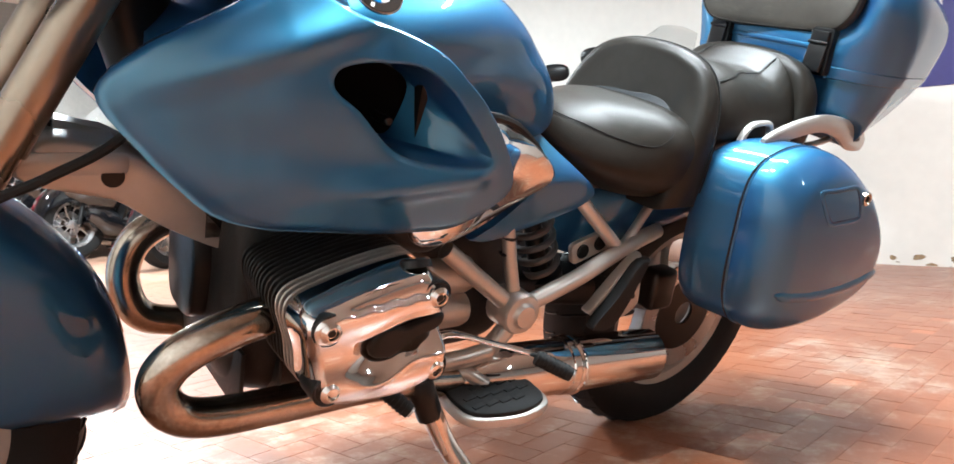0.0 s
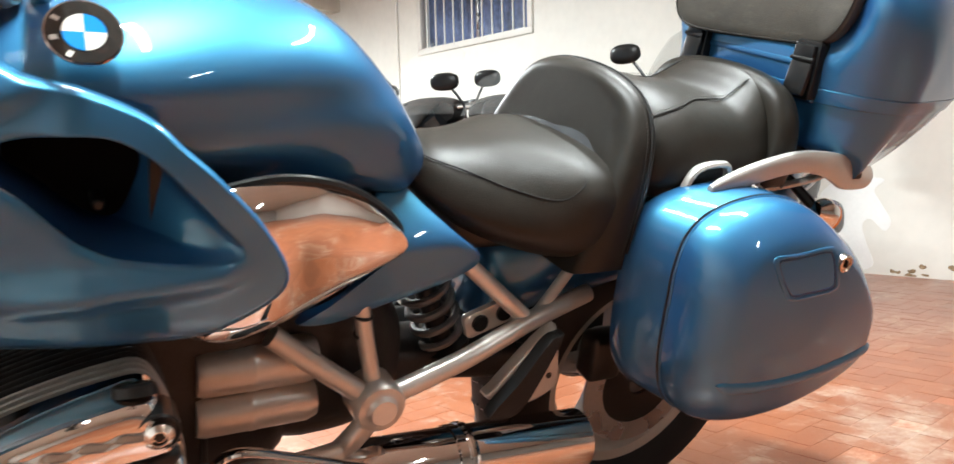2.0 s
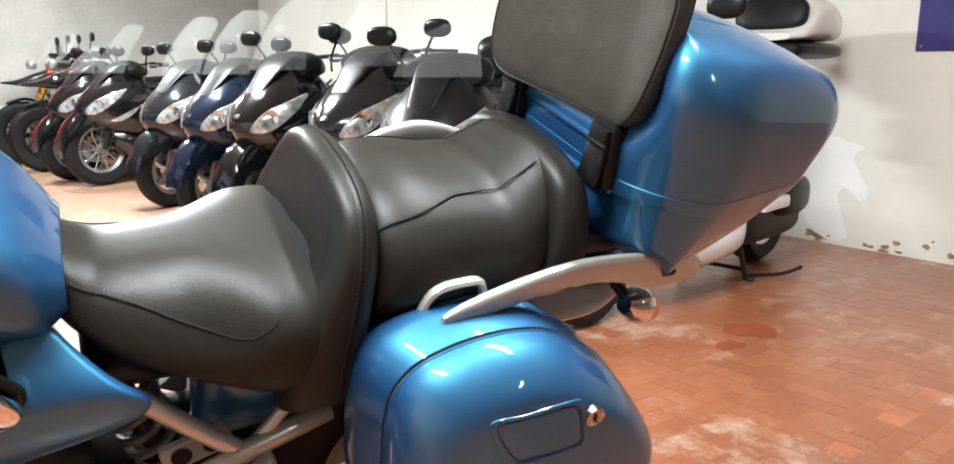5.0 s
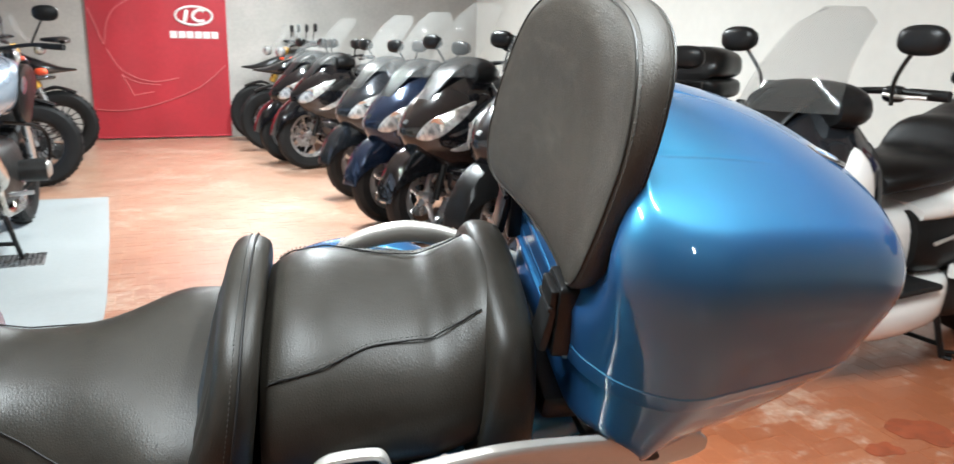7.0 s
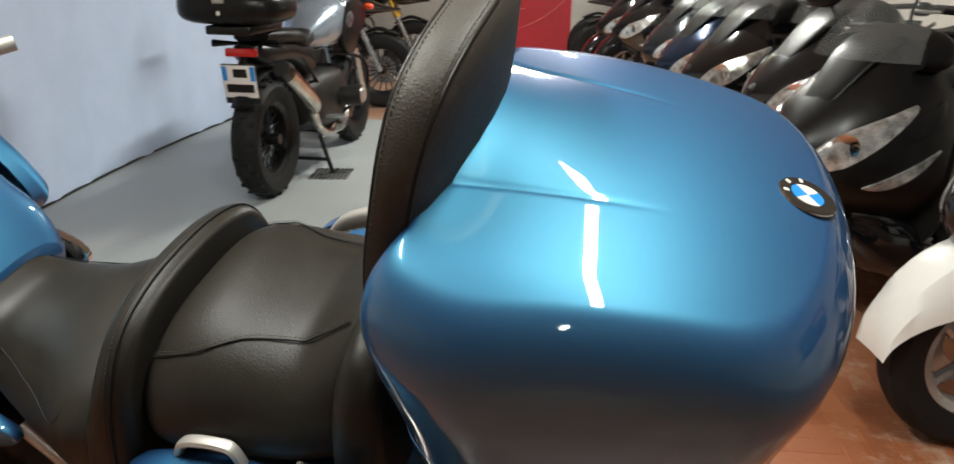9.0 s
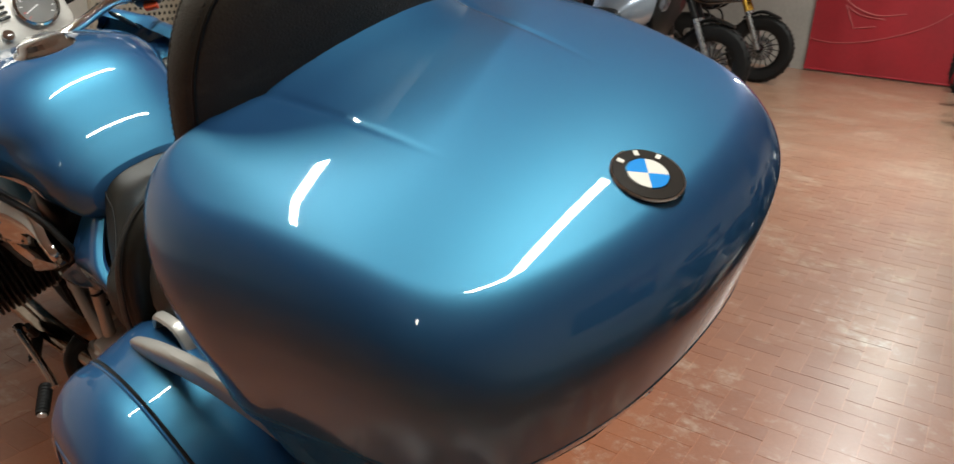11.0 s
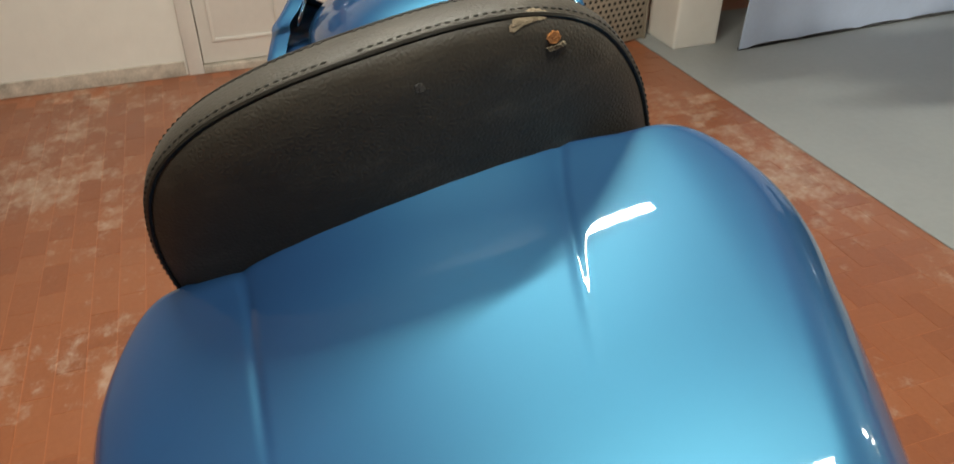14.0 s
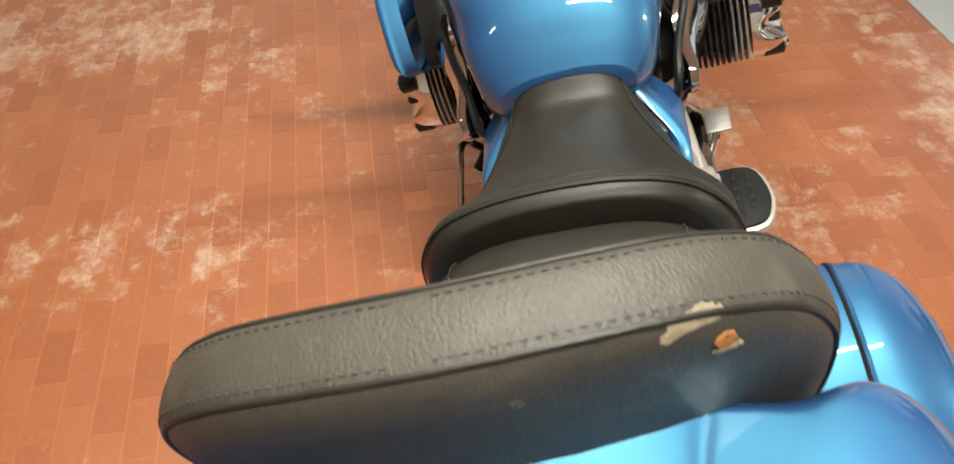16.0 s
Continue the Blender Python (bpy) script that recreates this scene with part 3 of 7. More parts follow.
mk("emblem_bar", at(slab(rounded(-0.022, 0.022, -0.07, 0.07, 0.01), -0.006, 0.004), 0.02, BY, 1.44, 0, 12), PRINT_WHITE, ban)
mk("emblem_arc", sweep([(0.23, BY, 1.49), (0.17, BY, 1.51), (0.11, BY, 1.47), (0.10, BY, 1.42), (0.15, BY, 1.38), (0.23, BY, 1.385)], 0.018, 8, 20), PRINT_WHITE, ban)
for k in range(6):
    mk("printed_block", box(-0.165 + 0.092 * k, -0.165 + 0.092 * k + 0.078, BY - 0.004, BY + 0.004, 1.18, 1.262, 0.006), PRINT_WHITE, ban, "pale block of printing")
mk("hem_bar", at(lathe([(0.001, -0.76), (0.012, -0.76), (0.012, 0.76), (0.001, 0.76)], 10, "x"), -0.283, N_B - 0.03, 0.03), RED_DARK, ban)

# poster on the east wall
pos = thing("poster", "purple-blue poster with a red corner, pinned to the wall", "poster", m=R0)
mk("sheet", box(E_A - 0.006, E_A - 0.001, -0.95, 0.59, 1.10, 1.95), POSTER, pos)
mk("red_corner", slab([(0.585, 1.46), (0.585, 1.945), (-0.1, 1.945), (0.2, 1.66)], E_A - 0.0085, E_A - 0.005, axis="x"), RED_DARK, pos)
for b0, b1 in ((0.30, 0.50), (0.04, 0.22)):
    mk("white_block", box(E_A - 0.0095, E_A - 0.005, b0, b1, 1.55, 1.77, 0.002), PRINT_WHITE, pos, "white block of printing")
mk("pin", at(disc(0.008, 0.006, 0.002, 12, "x"), E_A - 0.008, 0.565, 1.125), STEEL, pos)

# grey vinyl sheet, and the cotton sheet hung beside it
vin = thing("vinyl_mat", "grey vinyl sheet laid over the brick floor", "floor mat", m=R0)
rs = []
for i in range(2):
    rs.append([(p[0], p[1], 0.001 + 0.003 * i) for p in ((-0.60, 1.575), (-0.60, 2.6), (-0.655, 3.9), (-0.73, 5.22), (-2.9, 5.30), (-2.9, 1.52))])
mk("sheet", rings(rs), MATM, vin, smooth=False)
cur = thing("hanging_sheet", "white bluish cotton sheet hung as a curtain", "curtain", m=R0)
rs = []
for i in range(121):
    b = mix(1.93, 5.27, i / 120)
    base = -2.40 + 0.05 * math.sin(b * 1.3)
    ring = []
    for d, s in ((0.0, 1), (0.006, -1)):
        zs = np.linspace(0.012, 2.5, 14)
        for z in (zs if s > 0 else zs[::-1]):
            fold = 0.018 * math.sin(b * 7.1 + 0.6 * math.sin(b * 2.3)) * (0.35 + 0.65 * z / 2.5) + 0.010 * math.sin(b * 17 + z * 1.3)
            ring.append((base + fold + 0.03 * z - d, b, z))
    rs.append(ring)
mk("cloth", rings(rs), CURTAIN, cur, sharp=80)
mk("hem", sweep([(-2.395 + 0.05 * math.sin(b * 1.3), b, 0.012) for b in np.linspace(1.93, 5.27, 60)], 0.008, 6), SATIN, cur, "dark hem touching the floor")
mk("curtain_rail", sweep([(-2.33, 1.9, 2.51), (-2.33, 5.3, 2.51)], 0.015, 10), STEEL, cur)

# perforated sheet leaning by the column
per = thing("perforated_panel", "beige perforated metal panel standing by the column", "panel", m=room(-2.62, 1.30, 0, 12))
mk("sheet", box(-0.006, 0.006, -0.27, 0.27, 0.01, 1.15, 0.002), BEIGE_METAL, per)
dots = [at(disc(0.009, 0.0008, 0.0002, 8, "x"), 0.0066, -0.245 + 0.034 * j + (0.017 if i % 2 else 0), 0.04 + 0.03 * i) for i in range(36) for j in range(15)]
mk("hole", join(*dots), SATIN, per)
for y in (-0.275, 0.275):
    mk("edge_trim", box(-0.012, 0.012, y - 0.008, y + 0.008, 0, 1.16, 0.003), BEIGE_METAL, per)

# tube lamps under the ceiling
for a, b in TUBES:
    lampt = thing("tube_lamp", "white ceiling lamp with one fluorescent tube", "lamp", "ceiling tubes", m=room(a, b, CEIL))
    mk("housing", box(-0.045, 0.045, -0.63, 0.63, -0.075, 0.0, 0.01), DOORM, lampt)
    mk("tube", at(lathe([(0.001, -0.59), (0.013, -0.59), (0.013, 0.59), (0.001, 0.59)], 12, "y"), 0, 0, -0.094), TUBE_GLASS, lampt)
    for y in (-0.605, 0.605):
        mk("tube_holder", box(-0.018, 0.018, y - 0.015, y + 0.015, -0.112, -0.07, 0.004), DOORM, lampt)

# ---- the blue touring motorcycle, leaning on its side stand ----
# own axes: x to the rear, v (second) to its right, w (third) up along the leaning plane
LEAN = 17.7
bike = thing("motorcycle", "metallic blue touring motorcycle leaning on its side stand", "motorcycle", m=pose(0, 0, 0, LEAN))


def roundel(parent, m, r):
    """Enamel badge: dark ring, quarters in blue and white."""
    ring = mk("badge", moved(lathe([(r * 0.001, 0), (r, 0), (r, 0.003), (r * 0.96, 0.0045), (r * 0.61, 0.0045), (r * 0.6, 0.003), (r * 0.001, 0.003)], 40, "z"), m), BADGE_RING, parent, "round enamel badge, black ring with blue and white quarters")
    mk("badge_rim", moved(sweep([(r * math.cos(a), r * math.sin(a), 0.003) for a in np.linspace(0, 2 * math.pi, 40, endpoint=False)], 0.0012, 6, loop=True), m), CHROME, ring)
    for q in range(4):
        pts = [(0, 0)] + [(r * 0.57 * math.cos(math.pi / 2 * (q + k / 8)), r * 0.57 * math.sin(math.pi / 2 * (q + k / 8))) for k in range(9)]
        mk("badge_quarter", moved(rings([[(p[0], p[1], 0.003) for p in pts], [(p[0], p[1], 0.0048) for p in pts]]), m), BADGE_BLUE if q % 2 else BADGE_WHITE, ring)
    for k, a in enumerate((150, 105, 60)):
        c = Vector((math.cos(radians(a)), math.sin(radians(a)), 0)) * r * 0.8
        mk("badge_mark", moved(box(-r * 0.07, r * 0.07, -r * 0.1, r * 0.1, 0.004, 0.0052), m @ Matrix.Translation(c) @ Matrix.Rotation(radians(a - 90), 4, "Z")), BADGE_WHITE, ring)
    return ring


BADGE_RING = mat("badge_black_enamel", (0.02, 0.018, 0.016), 0.17, var=0.1, coat=0.4)

# ---- top case ----
CASE_PLAN = [(0.224, 0.0), (0.224, 0.13), (0.228, 0.20), (0.246, 0.250), (0.281, 0.282), (0.345, 0.292), (0.44, 0.275), (0.54, 0.254), (0.605, 0.236), (0.645, 0.202), (0.669, 0.148), (0.685, 0.08), (0.690, 0.0)]
CASE_PLAN += [(x, -v) for x, v in CASE_PLAN[-2:0:-1]]
SEAM = 0.955


TOPLINE = np.polyfit(np.array([0.16, 0.22, 0.27, 0.31, 0.36, 0.41, 0.45, 0.475, 0.50, 0.523, 0.55, 0.575, 0.60, 0.633, 0.66, 0.69, 0.73]) - 0.45,
                     [1.2095, 1.205, 1.2005, 1.1970, 1.1918, 1.1850, 1.1785, 1.174, 1.1685, 1.163, 1.1557, 1.1482, 1.1397, 1.126, 1.1125, 1.093, 1.06], 7)


def case_top(x, v):
    """The lid: a crowned sheet with a domed middle between two folds that die out to the rear."""
    h = float(np.polyval(TOPLINE, x - 0.45))
    t = min(max((x - 0.22) / 0.30, 0.0), 1.0)
    rise = 0.021 * (1 - t ** 3 * (6 * t * t - 15 * t + 10))
    fold = 0.131 - 0.13 * max(x - 0.27, 0.0)
    soft = min(0.0006, 0.06 * rise + 1e-5)
    dome = rise * (1 - (v / fold) ** 2) / soft
    hump = soft * (math.log1p(math.exp(dome)) if dome < 60 else dome)
    groove = -0.0016 * (1 - smoothstep(0.40, 0.53, x)) * math.exp(-((abs(v) - fold) / 0.004) ** 2)
    return h + hump + groove - 0.47 * v * v - 2.2 * max(abs(v) - 0.2, 0) ** 2


def taper(p):
    """The case narrows below its widest line, most of all at the rear."""
    x, v, w = p
    d = max(0.0, 1.045 - w)
    e = max(0.0, d - 0.09)
    k = smoothstep(0.28, 0.64, x)
    f = (1 - smoothstep(0.21, 0.36, x)) * (1 - smoothstep(0.17, 0.27, abs(v))) * smoothstep(1.0, 1.10, w)
    x += 0.05 * f                                   # hollow in the lid's front for the backrest
    x += 0.022 * (1 - smoothstep(0.23, 0.40, x)) * smoothstep(1.16, 0.94, w)
    m = min(d, 0.09)
    m = m * m / (m + 0.02)
    c = (1 - smoothstep(0.22, 0.40, x)) * (0.4 + 0.6 * smoothstep(1.13, 0.93, w))      # blunted front corners
    g = smoothstep(0.28, 0.42, x)
    return (x - k * (0.36 * m + 0.48 * e + 2.8 * e * e), v * (1 - 0.43 * m - (0.5 + 0.45 * g) * e - 1.4 * g * e * e - 0.13 * c * smoothstep(0.12, 0.26, abs(v))), w)


def tapered(vf):
    return [taper(p) for p in vf[0]], vf[1]


lid = lid_shell(CASE_PLAN, SEAM, 1.1, 0.165, 0.37, n=260, corner=20, top=100, axis="z", height=case_top, draft=0.0, wall=6)
top_case = mk("top_case", tapered(lid), BLUE, bike, "glossy blue top case with two soft ridges on its lid", sharp=60)
rim = ngon(CASE_PLAN, 160)
low = []


def foot_w(x):
    """Lower edge of the shell: it dips towards the rear and rises again under the tail."""
    return mix(0.855, 0.792, smoothstep(0.26, 0.44, x)) + 0.10 * smoothstep(0.52, 0.69, x)


for t in np.linspace(0, 1, 13):
    low.append([(0.232 + (x - 0.224) * (0.985 - 0.012 * t), v * 0.985, mix(SEAM - 0.006, foot_w(x), t)) for x, v in rim])
for q in (30, 60, 90):
    s1 = 1 - 0.10 * (1 - math.cos(radians(q)))
    low.append([(0.40 + (p[0] - 0.40) * s1, p[1] * s1, p[2] - 0.018 * math.sin(radians(q))) for p in low[12]])
mk("case_base", tapered(rings(low)), BLUE, top_case, "blue lower shell of the top case")
mk("case_rim", tapered(rings([[(0.4 + (x - 0.4) * s, v * s, w) for x, v in rim] for s, w in ((0.975, SEAM - 0.028), (0.998, SEAM - 0.026), (1.003, SEAM - 0.021), (1.003, SEAM - 0.002), (0.99, SEAM + 0.0005))])), BLUE, top_case, "raised blue rim along the lid's seam")
mk("seam_groove", tapered(rings([[(0.4 + (x - 0.4) * 0.99, v * 0.99, w) for x, v in rim] for w in (SEAM - 0.001, SEAM + 0.004)])), SATIN, top_case)
for s in (-1, 1):
    latch = mk("latch", slab(rounded(0.14 * s - 0.028, 0.14 * s + 0.028, 0.93, 1.035, 0.008), 0.226, 0.252, 0.004, "x"), PLASTIC, top_case, "black plastic latch")
    mk("latch_hook", box(0.216, 0.228, 0.14 * s - 0.022, 0.14 * s + 0.022, 0.995, 1.028, 0.004), PLASTIC, latch)
    mk("latch_lever", at(box(-0.006, 0.006, -0.023, 0.023, -0.035, 0.03, 0.004), 0.220, 0.14 * s, 0.972, 0, 8), SATIN, latch)
    mk("latch_pin", at(disc(0.004, 0.05, 0.001, 12), 0.218, 0.14 * s, 1.002), SATIN, latch)
for k, w in enumerate((0.925, 0.985)):
    mk("front_rib", box(0.240, 0.260, -0.165, 0.165, w, w + 0.012, 0.004), BLUE, top_case)
# lower rear panel with its lock
REARP = [(-0.125, 0.899), (-0.06, 0.902), (0.0, 0.903), (0.06, 0.902), (0.125, 0.899), (0.118, 0.885), (0.108, 0.868), (0.06, 0.864), (0.0, 0.862), (-0.06, 0.864), (-0.108, 0.868), (-0.118, 0.885)]


def rear_x(v, w):
    x0 = 0.232 + (np.interp(abs(v), [0, 0.085, 0.165], [0.69, 0.682, 0.655]) - 0.224) * 0.98
    return taper((x0, v, w))[0]


o = ngon(REARP, 40)
pv = []
for s, d in ((1.0, -0.004), (1.0, 0.002), (0.97, 0.004), (0.5, 0.004), (0.01, 0.004)):
    pv.append([(rear_x(p[0] * s, 0.883 + (p[1] - 0.883) * s) + d, p[0] * s, 0.883 + (p[1] - 0.883) * s) for p in o])
rp = mk("rear_plate", rings(pv), PIPE, top_case, "pale reddish-silver plate below the lid")
mk("lock", moved(lathe([(0.001, 0), (0.013, 0), (0.012, 0.004), (0.007, 0.005), (0.001, 0.003)], 20, "z"), facing((rear_x(0, 0.880) + 0.004, 0, 0.880), (1, 0, -0.9))), CHROME, rp)
roundel(top_case, facing((0.633, 0.0, case_top(0.633, 0) - 0.0030), (0.385, 0.045, 1)) @ Matrix.Rotation(radians(45), 4, "Z"), 0.0295)

# ---- backrest of the top case ----
PADO = [(0, 1.320), (0.067, 1.316), (0.126, 1.300), (0.171, 1.267), (0.198, 1.212), (0.206, 1.15), (0.203, 1.09), (0.190, 1.042), (0.158, 1.014), (0.09, 1.007)]
PADO = PADO + [(0, 1.006)] + [(-v, w) for v, w in PADO[:0:-1]]


def pad_x(w, v=0.2):
    """Rear face of the pad: leaning, and curved round the back of the passenger."""
    return 0.272 + 0.225 * (w - 1.163) + 0.036 * (1 - min((v / 0.205) ** 2, 1.0))


PAD_DOME = 0.010                 # how far the middle of the rear face swells


def pad():
    o = ngon(PADO, 120)
    c = np.array([0, 1.185])
    rs = []
    for d, s in ((PAD_DOME, 0.02), (PAD_DOME * 0.92, 0.25), (PAD_DOME * 0.75, 0.45), (PAD_DOME * 0.45, 0.7), (0.002, 0.88), (-0.003, 0.95), (-0.008, 0.985), (-0.014, 1.0), (-0.026, 1.004), (-0.037, 0.998), (-0.043, 0.985), (-0.047, 0.955), (-0.051, 0.88), (-0.057, 0.7), (-0.062, 0.4), (-0.063, 0.02)):
        ring = []
        for p in o:
            q = c + (p - c) * s
            thick = 0.90 + 0.32 * smoothstep(1.17, 1.33, q[1])
            ring.append((pad_x(q[1], q[0]) + d * thick, q[0], q[1]))
        rs.append(ring)
    return rings(rs)


backrest = mk("backrest", pad(), WORN, bike, "padded black leather backrest with a torn rear edge", sharp=70)


def around_pad(d, s):
    out = []
    for p in ngon(PADO, 90):
        q = np.array([0, 1.185]) + (p - np.array([0, 1.185])) * s
        out.append((pad_x(q[1], q[0]) + d * (0.90 + 0.32 * smoothstep(1.17, 1.33, q[1])), q[0], q[1]))
    return out


mk("piping", sweep(around_pad(-0.0055, 0.972), 0.0020, 6, loop=True), LEATHER, backrest)
mk("piping", sweep(around_pad(-0.0445, 0.977), 0.0020, 6, loop=True), LEATHER, backrest)


def stitches(pts, parent, step=0.0065, r=0.0006, material=None):
    """A row of thread stitches along a line, one mesh."""
    p = np.array(pts)
    seg = np.r_[0, np.cumsum(np.linalg.norm(np.diff(p, axis=0), axis=1))]
    items = []
    for k in range(int(seg[-1] / step)):
        a, b = k * step, k * step + step * 0.62
        q = [[np.interp(s, seg, p[:, j]) for j in range(3)] for s in (a, (a + b) / 2, b)]
        items.append(sweep(q, [r * 0.5, r * 1.5, r * 0.5], 5))
    return mk("stitching", join(*items), material or THREAD, parent)


THREAD = mat("dark_grey_thread", (0.035, 0.034, 0.030), 0.7, var=0.2, scale=80)
stitches(around_pad(-0.0100, 0.993), backrest)
stitches(around_pad(-0.0395, 0.997), backrest)
rnd = random.Random(5)


PAD_RIM = ngon(PADO, 200)
_pd = PAD_RIM - np.array([0, 1.185])
_pk = np.argsort(np.arctan2(_pd[:, 1], _pd[:, 0]))
PAD_ANGLE, PAD_REACH = np.arctan2(_pd[:, 1], _pd[:, 0])[_pk], np.hypot(*_pd.T)[_pk]


def pad_skin(v, w):
    """Rear face of the pad with its rounded edge."""
    q = math.hypot(v, w - 1.185) / np.interp(math.atan2(w - 1.185, v), PAD_ANGLE, PAD_REACH, period=2 * math.pi)
    return pad_x(w, v) + float(np.interp(q, (0.7, 0.88, 0.95, 0.985, 1.0), (PAD_DOME * 0.45, 0.002, -0.003, -0.008, -0.014))) * (0.90 + 0.32 * smoothstep(1.17, 1.33, w))


def patch(pts, lift, seed):
    """A ragged flat patch that lies on the pad."""
    r = random.Random(seed)
    o = ngon(pts, 34) - np.array([0.005, 0.0155])
    o = np.array([p + np.array([r.uniform(-0.0008, 0.0008), r.uniform(-0.0005, 0.0005)]) for p in o])
    c = o.mean(0)
    rs = []
    for s, d in ((1.0, -0.002), (1.0, lift * 0.5), (0.9, lift), (0.5, lift), (0.02, lift)):
        rs.append([(pad_skin(*(c + (p - c) * s)) + d + r.uniform(-0.0003, 0.0003), *(c + (p - c) * s)) for p in o])
    return rings(rs)


mk("torn_foam", patch([(0.1025, 1.3147), (0.1097, 1.3183), (0.1217, 1.3175), (0.1305, 1.3131), (0.1313, 1.3091), (0.1217, 1.3111), (0.1105, 1.3119), (0.1033, 1.3111)], 0.0012, 3), FOAM, backrest, "tan foam showing through a tear")
mk("tear", patch([(0.1266, 1.2977), (0.1303, 1.2996), (0.1356, 1.2973), (0.1363, 1.2928), (0.1318, 1.2913), (0.1273, 1.2932)], 0.0014, 4), FOAM_ORANGE, backrest, "small orange foam tear")
mk("tear_flap", patch([(0.1252, 1.2907), (0.1312, 1.2896), (0.1380, 1.2896), (0.1387, 1.2866), (0.1320, 1.2862), (0.1260, 1.2877)], 0.0016, 6), FOAM, backrest)
mk("scuff", patch([(0.0320, 1.3030), (0.0360, 1.3040), (0.0380, 1.3000), (0.0360, 1.2970), (0.0320, 1.2980)], 0.0002, 8), GREY_SCUFF, backrest)
mk("backrest_mount", box(0.262, 0.300, -0.10, 0.10, 1.06, 1.14, 0.01), SATIN, backrest)
backrest.matrix_basis = Matrix.Translation((0.278, 0.011, 0)) @ Matrix.Rotation(radians(5.5), 4, "Z") @ Matrix.Translation((-0.274, 0.2, 1.17)) @ Matrix.Rotation(radians(-2.8), 4, "X") @ Matrix.Translation((0, -0.2, -1.17))

# ---- seats ----
def seat_waist(x, w):
    t = smoothstep(0.70, 0.84, w)
    return 1.0 - 0.30 * t * (1 - smoothstep(-0.38, -0.25, x)) - 0.02 * smoothstep(0.70, 0.64, w)


rider = mk("rider_seat", loft_x([(-0.548, 0.098, 0.80, 0.868, 2.6), (-0.515, 0.124, 0.755, 0.853, 2.6), (-0.47, 0.145, 0.718, 0.829, 2.7), (-0.41, 0.165, 0.686, 0.826, 2.8), (-0.34, 0.190, 0.660, 0.834, 2.9), (-0.27, 0.215, 0.645, 0.838, 2.9), (-0.20, 0.214, 0.650, 0.838, 2.9), (-0.165, 0.20, 0.68, 0.83, 2.9)], waist=seat_waist), LEATHER, bike, "black leather rider's saddle with stitched seams", sharp=80)


def arch(x0, x1, pts_back, front_drop, n=60, tuck=False):
    """An upright padded arch across the saddle: a rounded band over an arch outline, leaning."""
    o = spline([(-v, w) for v, w in pts_back] + list(reversed(pts_back))[1:], n)
    rs = []
    for k in range(17):
        a = math.pi * k / 16
        t = (1 - math.cos(a)) / 2
        rise = math.sin(a)
        ring = []
        for p in o:
            f = smoothstep(0.66, 0.95, p[1])
            x = mix(mix(x0[0], x0[1], f), mix(x1[0], x1[1], f), t)
            ring.append((x, p[0] * (0.90 + 0.10 * rise if k > 7 or not tuck else 0.80 + 0.20 * rise ** 0.6), 0.60 + (p[1] - 0.60) * mix(1 - front_drop * (1 - t) ** 2, 1.0, rise) - 0.012 * (1 - rise)))
        rs.append(ring)
    return rings(rs)


ARCH = [(0.216, 0.655), (0.222, 0.72), (0.215, 0.80), (0.195, 0.872), (0.152, 0.925), (0.085, 0.950), (0.0, 0.957)]
bolster = mk("seat_bolster", arch((-0.262, -0.182), (-0.156, -0.126), ARCH, 0.03, tuck=True), LEATHER, bike, "curved black leather lumbar bolster", sharp=80)


def hollow(arch_pts, n=44):
    """The bolster's front: a steep, slightly concave panel from the crest arch down into the saddle."""
    o = spline([(-v, w) for v, w in arch_pts[2:]] + list(reversed(arch_pts[2:]))[1:], n)
    rs = []
    for t in np.linspace(-0.12, 1, 16):
        ring = []
        for v, w in o:
            q = 1 - min((v / 0.207) ** 2, 1.0)
            s = max(t, 0.0)
            top = (mix(-0.222, -0.163, smoothstep(0.66, 0.95, w)) + 0.002 * q, v * 0.88, w - 0.012)
            foot = (-0.248 + 0.006 * q, v * 0.56, 0.79)
            x = mix(top[0], foot[0], s ** 1.2) + 0.002 * q * math.sin(math.pi * s)
            ring.append((x - 0.25 * min(t, 0.0), mix(top[1], foot[1], s), mix(top[2], foot[2], s)))
        rs.append(ring)
    return rings(rs, close=False, cap0=False, cap1=False)


mk("bolster_face", hollow(ARCH), LEATHER_SMOOTH, bolster, "smooth grey-black vinyl face of the bolster", sharp=80)
edge = spline([(-v, w) for v, w in ARCH] + list(reversed(ARCH))[1:], 70)[3:-3]
for dx, kind in ((0.0, 1), (-0.009, 0)):
    line = [(mix(-0.180, -0.146, smoothstep(0.66, 0.95, p[1])) + dx, p[0] * 1.001, p[1] + 0.001) for p in edge]
    if kind:
        mk("piping", sweep(line, 0.0016, 6), RUBBER, bolster)
    else:
        stitches(line, bolster)
PILL = [(-0.128, 0.185, 0.735, 0.905, 2.9), (-0.10, 0.200, 0.735, 0.926, 2.8), (-0.05, 0.206, 0.74, 0.934, 2.8), (0.03, 0.200, 0.75, 0.924, 3.0), (0.085, 0.197, 0.755, 0.923, 2.9), (0.125, 0.192, 0.76, 0.945, 2.8), (0.16, 0.185, 0.765, 0.968, 2.6), (0.19, 0.175, 0.775, 0.966, 2.5), (0.212, 0.14, 0.79, 0.935, 2.5)]


